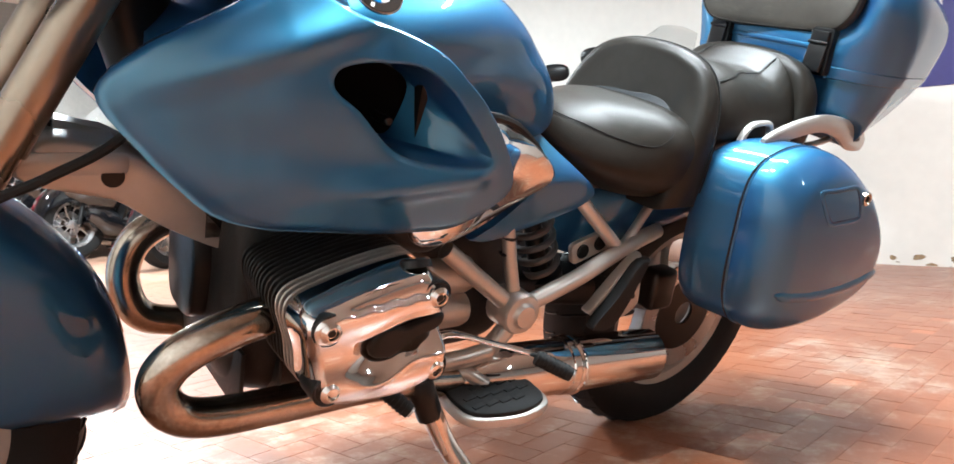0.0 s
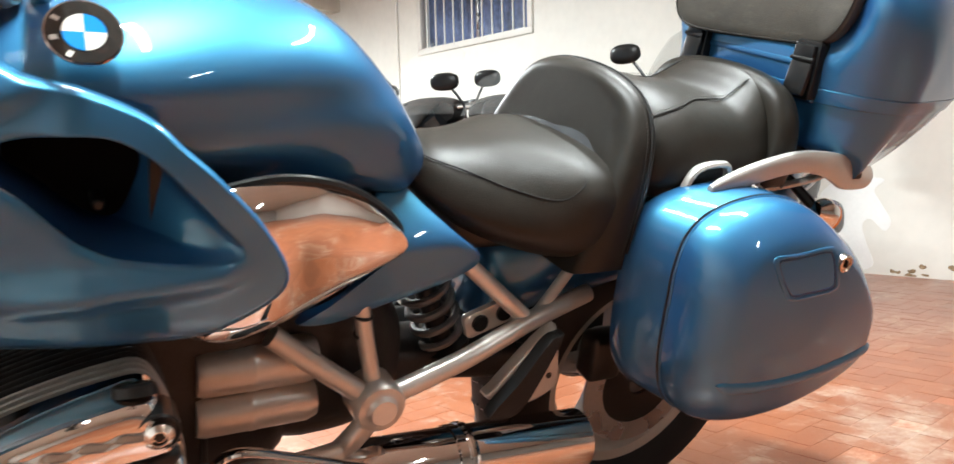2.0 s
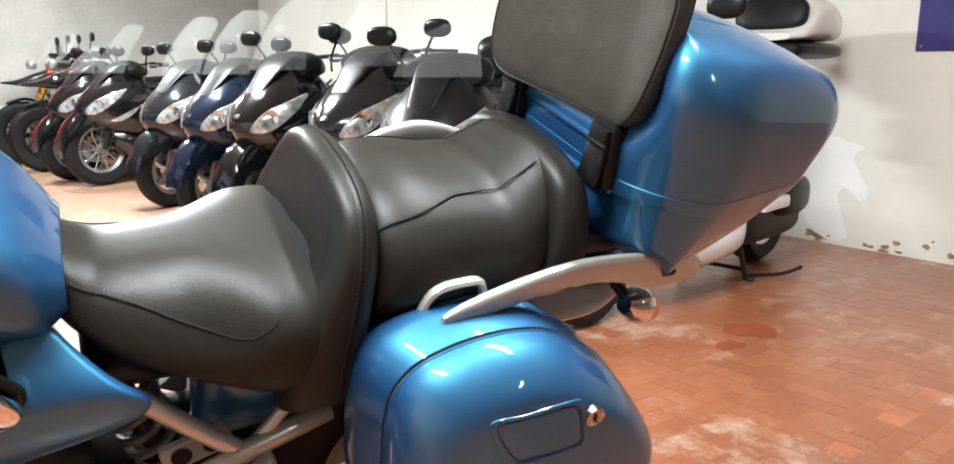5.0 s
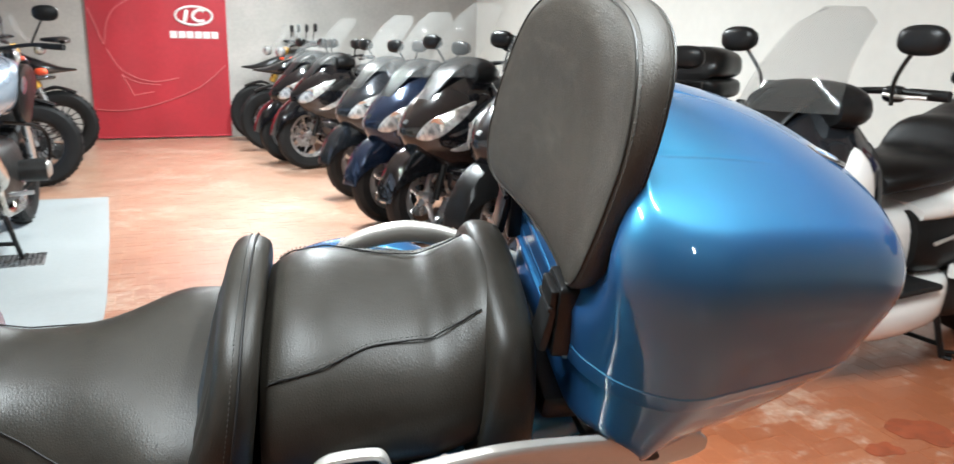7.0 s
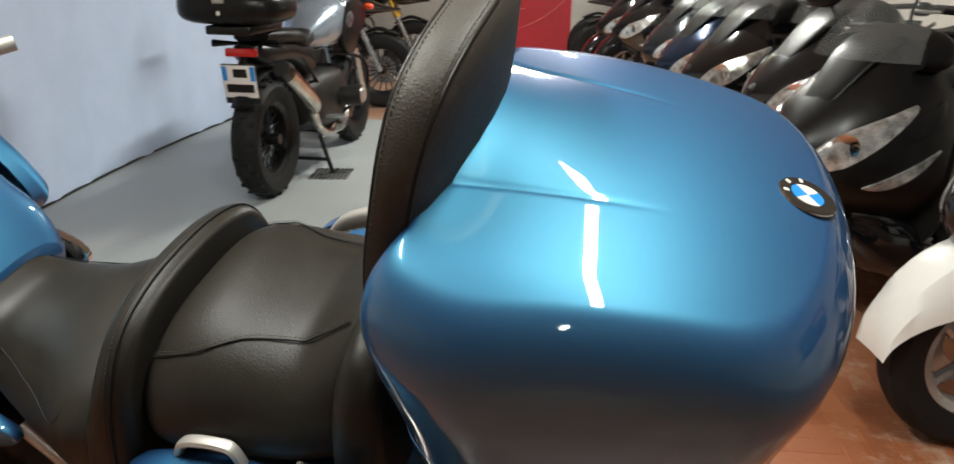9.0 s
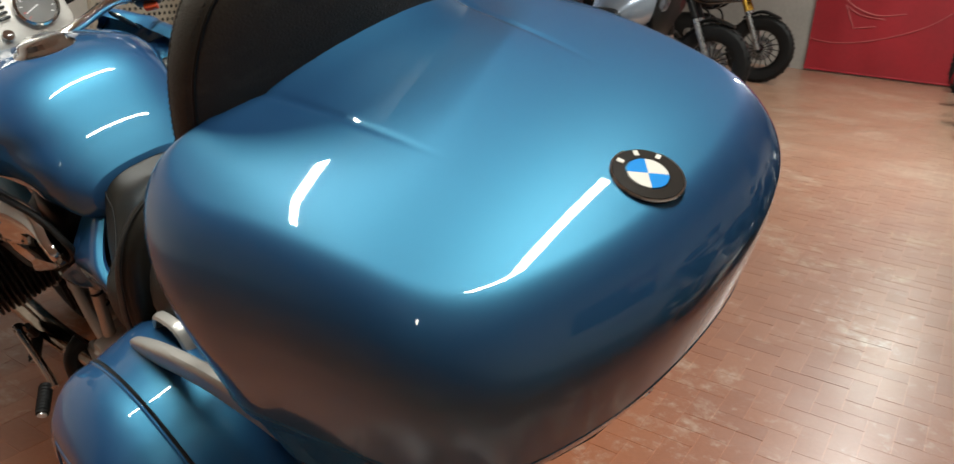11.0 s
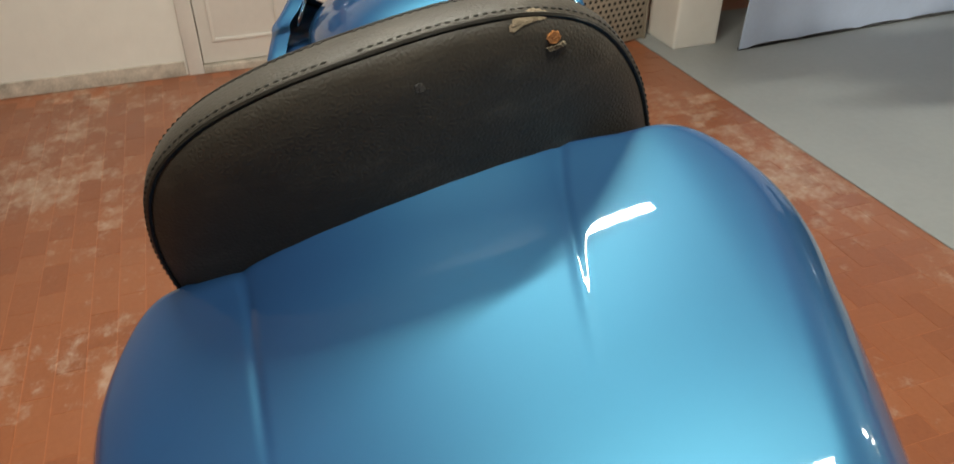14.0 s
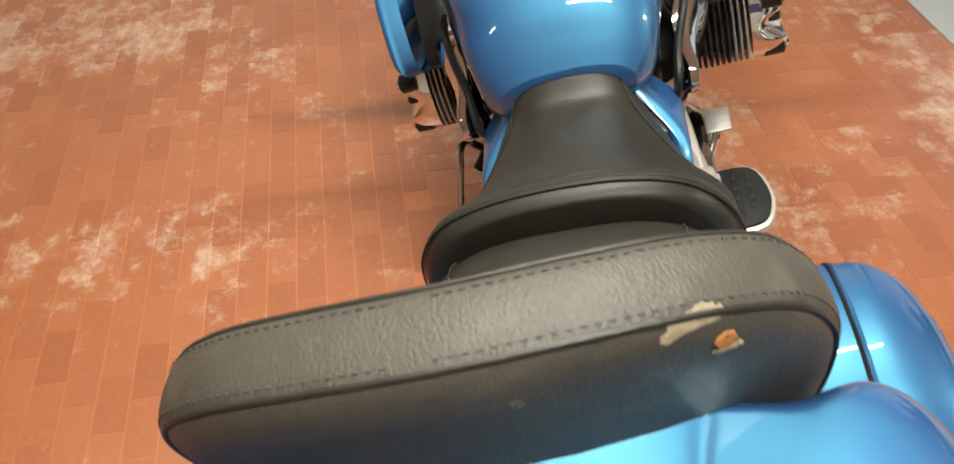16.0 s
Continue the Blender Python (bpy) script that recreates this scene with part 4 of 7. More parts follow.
def pill_waist(x, w):
    return 1.0 - 0.22 * smoothstep(0.78, 0.95, w)


pillion = mk("pillion_seat", loft_x(PILL, waist=pill_waist), LEATHER, bike, "black leather pillion seat with piped seams", sharp=80)


def pill_at(x, a):
    st = np.array(PILL)
    hw, w0, w1 = (np.interp(x, st[:, 0], st[:, j]) for j in (1, 2, 3))
    c, s = math.cos(a), math.sin(a)
    ex = 2 / 2.95
    w = (w0 + w1) / 2 + (w1 - w0) / 2 * math.copysign(abs(s) ** ex, s)
    return (x, hw * math.copysign(abs(c) ** ex, c) * pill_waist(x, w) * 1.004, w + 0.0015)


LIP = [(0.190, 0.775), (0.198, 0.83), (0.188, 0.895), (0.152, 0.943), (0.085, 0.966), (0.0, 0.972)]
mk("seat_lip", arch((0.125, 0.150), (0.212, 0.212), LIP, 0.05), LEATHER, pillion, sharp=80)
for s in (1, -1):
    line = [pill_at(x, math.pi * (0.5 + s * b)) for x, b in spline([(-0.118, 0.300), (-0.085, 0.297), (-0.05, 0.276), (-0.02, 0.232), (0.01, 0.192), (0.05, 0.174), (0.10, 0.168), (0.15, 0.166)], 40)]
    mk("piping", sweep(line, 0.0013, 6), RUBBER, pillion)
    stitches([(p[0] + 0.001, p[1] * 0.99, p[2] + 0.005) for p in line], pillion)
    lip = [pill_at(x, math.pi * (0.5 + s * b)) for x, b in spline([(0.185, 0.0), (0.178, 0.15), (0.165, 0.28), (0.155, 0.38), (0.16, 0.45)], 30)]
    mk("piping", sweep(lip, 0.0013, 6), RUBBER, pillion)
    seam = []
    for x, w in spline([(-0.53, 0.838), (-0.49, 0.815), (-0.43, 0.797), (-0.37, 0.778), (-0.31, 0.770), (-0.275, 0.79), (-0.25, 0.82)], 40):
        st = np.array([(-0.548, 0.098, 0.80, 0.868), (-0.515, 0.124, 0.755, 0.853), (-0.47, 0.145, 0.718, 0.829), (-0.41, 0.165, 0.686, 0.826), (-0.34, 0.190, 0.660, 0.834), (-0.27, 0.215, 0.645, 0.838), (-0.20, 0.214, 0.650, 0.838)])
        hw, w0, w1 = (np.interp(x, st[:, 0], st[:, j]) for j in (1, 2, 3))
        r = min(max((w - (w0 + w1) / 2) / ((w1 - w0) / 2), -0.99), 0.985)
        v = hw * (1 - abs(r) ** 2.75) ** (1 / 2.75) * seat_waist(x, w)
        seam.append((x, s * v * 1.005, w + 0.0012))
    mk("piping", sweep(seam, 0.0012, 6), RUBBER, rider)
    stitches([(p[0], p[1] * 1.008, p[2] - 0.005) for p in seam], rider)
mk("seat_pan", box(-0.50, 0.20, -0.11, 0.11, 0.66, 0.79, 0.02), SATIN, bike, "black seat base")

# ---- fuel tank ----
def tank_waist(x, w):
    crease = 0.035 * math.exp(-((w - 0.915 - 0.06 * (x + 0.7)) / 0.022) ** 2) * smoothstep(-0.50, -0.62, x)
    return 1.0 - crease + 0.30 * smoothstep(0.835, 0.772, w) * smoothstep(-0.95, -0.75, x) * (1 - 0.85 * smoothstep(-0.70, -0.56, x))


TANK = [(-1.20, 0.10, 0.82, 0.90, 2.3), (-1.13, 0.19, 0.80, 0.955, 2.4), (-1.02, 0.235, 0.79, 1.005, 2.4), (-0.92, 0.245, 0.79, 1.023, 2.35), (-0.80, 0.222, 0.785, 1.036, 2.3), (-0.70, 0.190, 0.775, 1.030, 2.3), (-0.63, 0.172, 0.762, 1.000, 2.4), (-0.57, 0.155, 0.752, 0.945, 2.5), (-0.535, 0.138, 0.755, 0.900, 2.5), (-0.508, 0.110, 0.775, 0.86, 2.4)]
tank = mk("fuel_tank", loft_x(TANK, 64, 90, waist=tank_waist), BLUE, bike, "broad glossy blue fuel tank with a filler cap", sharp=70)
cap = mk("filler_cap", at(lathe([(0.001, 0), (0.062, 0), (0.060, 0.006), (0.050, 0.012), (0.047, 0.022), (0.040, 0.026), (0.015, 0.028), (0.001, 0.028)], 40, "z"), -0.79, 0, 1.03, 0, -2), CHROME, tank, "round chrome filler cap")
mk("cap_hinge", box(-0.855, -0.835, -0.014, 0.014, 1.034, 1.052, 0.003), CHROME, cap)
for s in (-1, 1):
    roundel(tank, facing((-0.956, 0.228 * s, 0.993), (0.0, 0.75 * s, 0.62)) @ Matrix.Rotation(radians(90), 4, "Z"), 0.036)

# chrome panels under the tank, blue side covers, and the side fairings
PANEL = [(-0.84, 0.815), (-0.756, 0.832), (-0.685, 0.818), (-0.622, 0.785), (-0.572, 0.742), (-0.570, 0.716), (-0.62, 0.68), (-0.68, 0.650), (-0.76, 0.632), (-0.84, 0.628), (-0.87, 0.70)]
SIDE = [(-0.545, 0.790), (-0.508, 0.755), (-0.47, 0.722), (-0.424, 0.682), (-0.45, 0.652), (-0.533, 0.621), (-0.60, 0.606), (-0.66, 0.602), (-0.71, 0.612), (-0.66, 0.632), (-0.60, 0.67), (-0.564, 0.705), (-0.555, 0.735), (-0.570, 0.760), (-0.585, 0.775), (-0.57, 0.795)]


def plate_bent(outline, base, tip, bend, thick=0.004, n=72, edge=0.012):
    """A thin pressed panel over an outline, its depth given by bend(x, w)."""
    o = ngon(outline, n)
    c = (o.max(0) + o.min(0)) / 2
    rs = []
    for s, d in ((0.93, 0.018), (1.0, 0.010), (1.0, 0.0), (0.985, -0.004), (0.95, -0.006), (0.75, -0.007), (0.5, -0.007), (0.25, -0.007), (0.01, -0.007)):
        rs.append([(q[0], bend(q[0], q[1]) + d, q[1]) for q in (c + (p - c) * s for p in o)])
    return rings(rs, cap0=False)


# fairing outlines, as seen square to the side
FAIR = [(-1.292, 0.845), (-1.245, 0.903), (-1.19, 0.938), (-1.133, 0.972), (-1.100, 0.998), (-1.062, 0.990), (-1.018, 0.968), (-0.961, 0.954), (-0.909, 0.933), (-0.878, 0.905), (-0.847, 0.876), (-0.800, 0.820), (-0.772, 0.760), (-0.796, 0.724), (-0.858, 0.694), (-0.922, 0.689), (-1.02, 0.690), (-1.118, 0.694), (-1.168, 0.708), (-1.205, 0.738), (-1.248, 0.782)]
VENT = [(-1.050, 0.880), (-1.046, 0.902), (-1.018, 0.913), (-0.985, 0.916), (-0.947, 0.915), (-0.918, 0.902), (-0.893, 0.880), (-0.858, 0.840), (-0.829, 0.806), (-0.833, 0.795), (-0.849, 0.793), (-0.90, 0.794), (-0.943, 0.798), (-0.972, 0.810), (-0.993, 0.828), (-1.020, 0.856)]


def fair_v(x, w):
    v = np.interp(x, [-1.30, -1.22, -1.10, -0.98, -0.85, -0.76], [-0.225, -0.272, -0.322, -0.350, -0.362, -0.352])
    v += 0.9 * max(abs(w - 0.82) - 0.04, 0) ** 2 * 3.2                              # rolls in above and below
    ridge = 0.012 * math.exp(-((w - (0.752 + 0.13 * (x + 1.05))) / 0.018) ** 2) * smoothstep(-1.10, -0.98, x) * (1 - smoothstep(-0.86, -0.80, x))
    crest = 0.014 * math.exp(-((w - (0.905 + 0.42 * (x + 1.15))) / 0.020) ** 2) * smoothstep(-1.29, -1.15, x) * (1 - smoothstep(-1.03, -0.95, x))
    dish = -0.006 * math.exp(-((w - 0.80) / 0.03) ** 2) * smoothstep(-1.25, -1.1, x) * (1 - smoothstep(-1.02, -0.9, x))
    return v - ridge - crest - dish


def fairing():
    n = 150
    o, h = ngon(FAIR, 400), ngon(VENT, 300)
    c = np.array([-0.95, 0.845])
    ang = lambda q: np.arctan2(q[:, 1] - c[1], q[:, 0] - c[0])
    def by_angle(q):
        a = ang(q)
        k = np.argsort(a)
        a, q = a[k], q[k]
        t = np.linspace(-math.pi, math.pi, n, endpoint=False)
        return np.stack([np.interp(t, a, q[:, j], period=2 * math.pi) for j in (0, 1)], 1)
    o, h = by_angle(o), by_angle(h)
    rs = []
    for s, d in ((0.97, 0.045), (0.993, 0.022), (1.0, 0.010)):
        rs.append([(c[0] + (p[0] - c[0]) * s, fair_v(*p) + d, c[1] + (p[1] - c[1]) * s) for p in o])
    for t in np.linspace(0, 1, 26):
        rs.append([((q := h[i] * t + o[i] * (1 - t))[0], fair_v(*q) + 0.010 * (1 - smoothstep(0, 0.12, t)) ** 2 + 0.006 * smoothstep(0.93, 1, t) ** 2, q[1]) for i in range(n)])
    return rings(rs, cap0=False, cap1=False), h


def duct(h):
    """Air duct behind the vent: deep in front, with a ramp that rises to the rear."""
    c = np.array([-0.955, 0.853])
    rs = []
    for s, f in ((1.0, 0.06), (0.985, 0.14), (0.965, 0.35), (0.94, 0.65), (0.90, 0.9), (0.84, 1.0), (0.7, 1.0), (0.55, 1.0), (0.4, 1.0), (0.25, 1.0), (0.1, 1.0), (0.005, 1.0)):
        ring = []
        for p in h:
            q = c + (p - c) * s
            deep = mix(0.135, 0.020, smoothstep(-0.965, -0.835, q[0] + 0.25 * (0.85 - q[1])))
            ring.append((q[0], fair_v(*q) + deep * f, q[1]))
        rs.append(ring)
    return rings(rs, cap0=False)


def panel_bulge(x, w):
    """Pressing of the chrome panel: it leans out to a soft edge near its top, then turns in."""
    t = (w - 0.62) / (0.205 - 0.35 * max(x + 0.70, 0.0))
    return 0.038 * (t / 0.72 if t < 0.72 else 1 - ((t - 0.72) / 0.33) ** 2) - 0.006 * math.exp(-((t - 0.72) / 0.08) ** 2)


fv, hole = fairing()
for s in (-1, 1):
    fob = mk("side_fairing", sided(fv, s), BLUE, bike, "large glossy blue side fairing with an air vent", sharp=70)
    mk("air_duct", sided(duct(hole), s), BLUE, fob, "blue duct inside the vent, rising to the rear")
    # dull black sheet added in place of the deep shade at the duct's front
    mk("duct_shade_sheet", sided(slab(ngon([(-1.036, 0.878), (-1.020, 0.900), (-0.972, 0.907), (-0.935, 0.899), (-0.912, 0.878), (-0.920, 0.842), (-0.938, 0.812), (-0.968, 0.820), (-1.010, 0.856)], 40), -0.258, -0.205), s), DUCT_SHADE, fob, "black sheet standing for the shade deep in the duct")
    mk("duct_screw", sided(at(disc(0.006, 0.05, 0.002, 14), -0.955, -0.272, 0.836), s), SATIN, fob)
    back = [(-0.90, 0.895), (-0.88, 0.885), (-0.845, 0.862), (-0.80, 0.80), (-0.781, 0.755), (-0.80, 0.728), (-0.86, 0.703), (-0.90, 0.705), (-0.905, 0.75), (-0.905, 0.85)]
    mk("fairing_lining", sided(lid_shell(back, -0.285, -0.205, 0.35, 0.5, n=64, corner=7, top=4), s), SATIN, fob, "black padded lining of the fairing")
    mk("chrome_panel", sided(plate_bent(PANEL, 0, 0, lambda x, w: -0.174 - panel_bulge(x, w) - 0.05 * smoothstep(-0.62, -0.80, x)), s), CHROME, bike, "polished chrome panel under the tank")
    mk("panel_slot", sided(box(-0.815, -0.778, -0.268, -0.262, 0.700, 0.716, 0.002), s), SATIN, bike)
    mk("side_cover", sided(plate_bent(SIDE, 0, 0, lambda x, w: -0.150 - 0.02 * math.sin(min(max((w - 0.60) / 0.2, 0), 1) * math.pi) - 0.03 * smoothstep(-0.55, -0.70, x) + 0.055 * smoothstep(0.70, 0.80, w)), s), BLUE, bike, "blue side cover below the saddle")
    mk("panel_seal", sided(sweep([(-0.845, -0.232, 0.818), (-0.76, -0.224, 0.832), (-0.68, -0.207, 0.818), (-0.615, -0.186, 0.784), (-0.570, -0.176, 0.742), (-0.575, -0.172, 0.712), (-0.62, -0.176, 0.678)], 0.0075, 8, 40), s), SATIN, bike)

# ---- panniers ----
PAN = [(-0.148, 0.64), (-0.150, 0.69), (-0.142, 0.738), (-0.115, 0.772), (-0.07, 0.792), (-0.02, 0.802), (0.03, 0.803), (0.08, 0.793), (0.13, 0.766), (0.185, 0.725), (0.262, 0.630), (0.284, 0.57), (0.292, 0.505), (0.24, 0.466), (0.172, 0.440), (0.09, 0.418), (0.02, 0.410), (-0.04, 0.414), (-0.09, 0.435), (-0.125, 0.48), (-0.142, 0.545)]


def pan_v(x, w):
    return -0.421 + 0.40 * (x - 0.07) ** 2 + 1.05 * (w - 0.60) ** 2


PAN_RING = ngon(PAN, 130)
PAN_MID = (PAN_RING.max(0) + PAN_RING.min(0)) / 2
PAN_RC, PAN_RH, PAN_BASE = 0.27, 0.80, -0.302
_pa = np.arctan2(PAN_RING[:, 1] - PAN_MID[1], PAN_RING[:, 0] - PAN_MID[0])
_po = np.argsort(_pa)
PAN_ANG, PAN_RAD = _pa[_po], np.hypot(*(PAN_RING - PAN_MID).T)[_po]


def pan_surf(x, w):
    """Outer face of the pannier's lid, fillet and all."""
    d = np.array([x, w]) - PAN_MID
    q = np.hypot(*d) / np.interp(math.atan2(d[1], d[0]), PAN_ANG, PAN_RAD, period=2 * math.pi)
    c = 1 - max(0.0, min(1.0, (q - (1 - PAN_RC)) / PAN_RC))
    k = 1 - PAN_RH + PAN_RH * math.sqrt(max(0.0, 1 - (1 - c) ** 2))
    return PAN_BASE + (pan_v(x, w) - PAN_BASE) * k


for s in (-1, 1):
    inner = []
    for v, k, dx in ((-0.302, 0.995, 0.0), (-0.296, 1.0, 0.0), (-0.27, 1.0, 0.010), (-0.24, 1.0, 0.020), (-0.216, 0.992, 0.029), (-0.200, 0.965, 0.031), (-0.190, 0.90, 0.030)):
        inner.append([(PAN_MID[0] + (p[0] - PAN_MID[0]) * k - dx * smoothstep(0.10, -0.14, p[0]), v, PAN_MID[1] + (p[1] - PAN_MID[1]) * k) for p in PAN_RING])
    pan = mk("pannier", sided(rings(inner), s), BLUE, bike, "glossy blue hard pannier with a lock")
    mk("pannier_lid", sided(lid_shell(PAN, PAN_BASE, -0.42, PAN_RC, PAN_RH, n=130, corner=18, top=14, height=pan_v, wall=2), s), BLUE, pan, sharp=70)
    mk("seam_gap", sided(sweep([(p[0], -0.2985, p[1]) for p in PAN_RING], 0.0026, 6, loop=True), s), SATIN, pan)
    mk("lid_lip", sided(sweep([(PAN_MID[0] + (p[0] - PAN_MID[0]) * 0.999, -0.3035, PAN_MID[1] + (p[1] - PAN_MID[1]) * 0.999) for p in PAN_RING], 0.0024, 6, loop=True), s), BLUE, pan)
    STR = spline([(-0.105, 0.528), (-0.07, 0.523), (-0.01, 0.520), (0.08, 0.524), (0.17, 0.533), (0.262, 0.548)], 40)
    rs = []
    for k, p in enumerate(STR):
        r = 0.011 * min(1, (k + 0.6) / 4, (39.6 - k) / 4)
        ring = []
        for a in np.linspace(0, 2 * math.pi, 10, endpoint=False):
            ring.append((p[0], pan_surf(*p) - 0.0075 * math.cos(a) + 0.001, p[1] + r * math.sin(a)))
        rs.append(ring)
    mk("pannier_stripe", sided(rings(rs), s), BLUE, pan, "raised blue rub strip")
    HAND = [(-0.045, 0.738), (0.0, 0.742), (0.070, 0.748), (0.088, 0.740), (0.096, 0.71), (0.098, 0.686), (0.085, 0.678), (0.03, 0.674), (-0.005, 0.672), (-0.02, 0.682), (-0.038, 0.71)]
    grip = mk("pannier_handle", sided(rings([[(0.028 + (p[0] - 0.028) * q, pan_surf(0.028 + (p[0] - 0.028) * q, 0.71 + (p[1] - 0.71) * q) + d, 0.71 + (p[1] - 0.71) * q) for p in ngon(HAND, 60)] for q, d in ((1.06, 0.004), (1.03, -0.0012), (0.97, -0.0022), (0.90, -0.0016))], cap0=False, cap1=False), s), BLUE, pan, "blue carrying handle let into the lid")
    mk("handle_groove", sided(sweep([(0.026 + (p[0] - 0.026) * 0.87, pan_surf(0.026 + (p[0] - 0.026) * 0.87, 0.709 + (p[1] - 0.709) * 0.82) + 0.0004, 0.709 + (p[1] - 0.709) * 0.82) for p in ngon(HAND, 60)], 0.0017, 6, loop=True), s), BLUE_DARK, grip)
    lock = mk("lock", sided(at(lathe([(0.001, -0.020), (0.0145, -0.020), (0.0145, -0.001), (0.012, 0.0), (0.010, -0.002), (0.001, -0.002)], 24, "y"), 0.106, pan_surf(0.106, 0.722) - 0.008, 0.722, 180), s), PIPE, pan, "round brass key lock")
    mk("key_slot", sided(box(0.105, 0.107, pan_surf(0.106, 0.722) - 0.009, pan_surf(0.106, 0.722) - 0.006, 0.716, 0.728), s), SATIN, lock)

# ---- grab rails, turn signals, tail ----
for s in (-1, 1):
    rail = spline([(-0.065, -0.216, 0.80, 0.012, 0.010), (-0.02, -0.216, 0.856, 0.016, 0.011), (0.05, -0.213, 0.884, 0.018, 0.012), (0.11, -0.210, 0.886, 0.018, 0.012), (0.19, -0.205, 0.862, 0.018, 0.012), (0.29, -0.190, 0.823, 0.020, 0.010), (0.37, -0.175, 0.803, 0.022, 0.008), (0.450, -0.160, 0.786, 0.010, 0.006)] if s > 0 else [(-0.058, -0.250, 0.798, 0.008, 0.006), (-0.03, -0.249, 0.806, 0.014, 0.009), (0.03, -0.246, 0.820, 0.018, 0.011), (0.10, -0.241, 0.832, 0.019, 0.011), (0.17, -0.235, 0.837, 0.020, 0.011), (0.25, -0.226, 0.827, 0.024, 0.010), (0.32, -0.215, 0.807, 0.032, 0.009), (0.39, -0.200, 0.795, 0.031, 0.008), (0.44, -0.188, 0.785, 0.022, 0.006), (0.458, -0.184, 0.781, 0.010, 0.005)], 44)
    rs = []
    for x, v, w, h, b in rail:
        rs.append([(x, v + b * math.copysign(abs(math.cos(a)) ** 0.7, math.cos(a)), w + h * math.copysign(abs(math.sin(a)) ** 0.7, math.sin(a))) for a in np.linspace(0, 2 * math.pi, 16, endpoint=False)])
    gr = mk("grab_rail", sided(rings(rs), s), SILVER_LIGHT, bike, "silver cast grab rail with slots")
    for x in (0.315, 0.362):
        mk("rail_slot", sided(slab([(x + p[0], 0.808 - 0.20 * (x - 0.315) + p[1]) for p in rounded(-0.014, 0.014, -0.0065, 0.0065, 0.006, 4)], -0.190, -0.2215 + 0.09 * max(x - 0.32, 0)), s), SATIN, gr)
    mk("rail_bracket", sided(sweep([(0.10, -0.200, 0.80), (0.13, -0.18, 0.772), (0.22, -0.16, 0.765), (0.32, -0.155, 0.775), (0.38, -0.15, 0.79)], 0.012, 10, 24, flat=0.6), s), SILVER_LIGHT, gr)
    mk("seat_loop", sided(sweep([(-0.080, -0.205, 0.755), (-0.066, -0.207, 0.80), (-0.045, -0.207, 0.822), (0.0, -0.207, 0.828), (0.018, -0.207, 0.822), (0.026, -0.207, 0.795)], 0.0062, 8, 30, flat=1.5), s), SILVER_LIGHT, gr)
    sig = mk("turn_signal", sided(at(lathe([(0.001, -0.035), (0.018, -0.033), (0.030, -0.015), (0.033, 0.005), (0.031, 0.012), (0.001, 0.013)], 28, "x"), 0.36, -0.17, 0.705, 0, 15), s), CHROME, bike, "chrome turn signal with an amber lens")
    mk("lens", sided(at(lathe([(0.031, 0.0), (0.031, 0.008), (0.026, 0.016), (0.001, 0.020)], 28, "x"), 0.371, -0.17, 0.702, 0, 15), s), AMBER, sig)
    mk("signal_stalk", sided(sweep([(0.34, -0.165, 0.715), (0.32, -0.13, 0.745), (0.30, -0.10, 0.77)], 0.011, 10), s), SATIN, sig)
mk("luggage_carrier", box(0.23, 0.50, -0.15, 0.15, 0.805, 0.846, 0.012), SATIN, bike, "black carrier plate under the top case")
mk("tail_unit", loft_x([(-0.36, 0.06, 0.52, 0.64, 2.6), (-0.32, 0.10, 0.50, 0.68, 2.8), (-0.1, 0.125, 0.55, 0.74, 3.0), (0.15, 0.13, 0.62, 0.78, 3.0), (0.32, 0.115, 0.62, 0.80, 3.0), (0.40, 0.085, 0.64, 0.78, 2.6)]), BLUE, bike, "blue rear mudguard", sharp=70)
mk("tail_lamp", slab(rounded(-0.075, 0.075, 0.68, 0.74, 0.02), 0.385, 0.412, 0.008, "x"), RED, bike, "red tail lamp")

# ---- wheels ----
AX_R, AX_F, RAD = 0.05, -1.59, 0.328


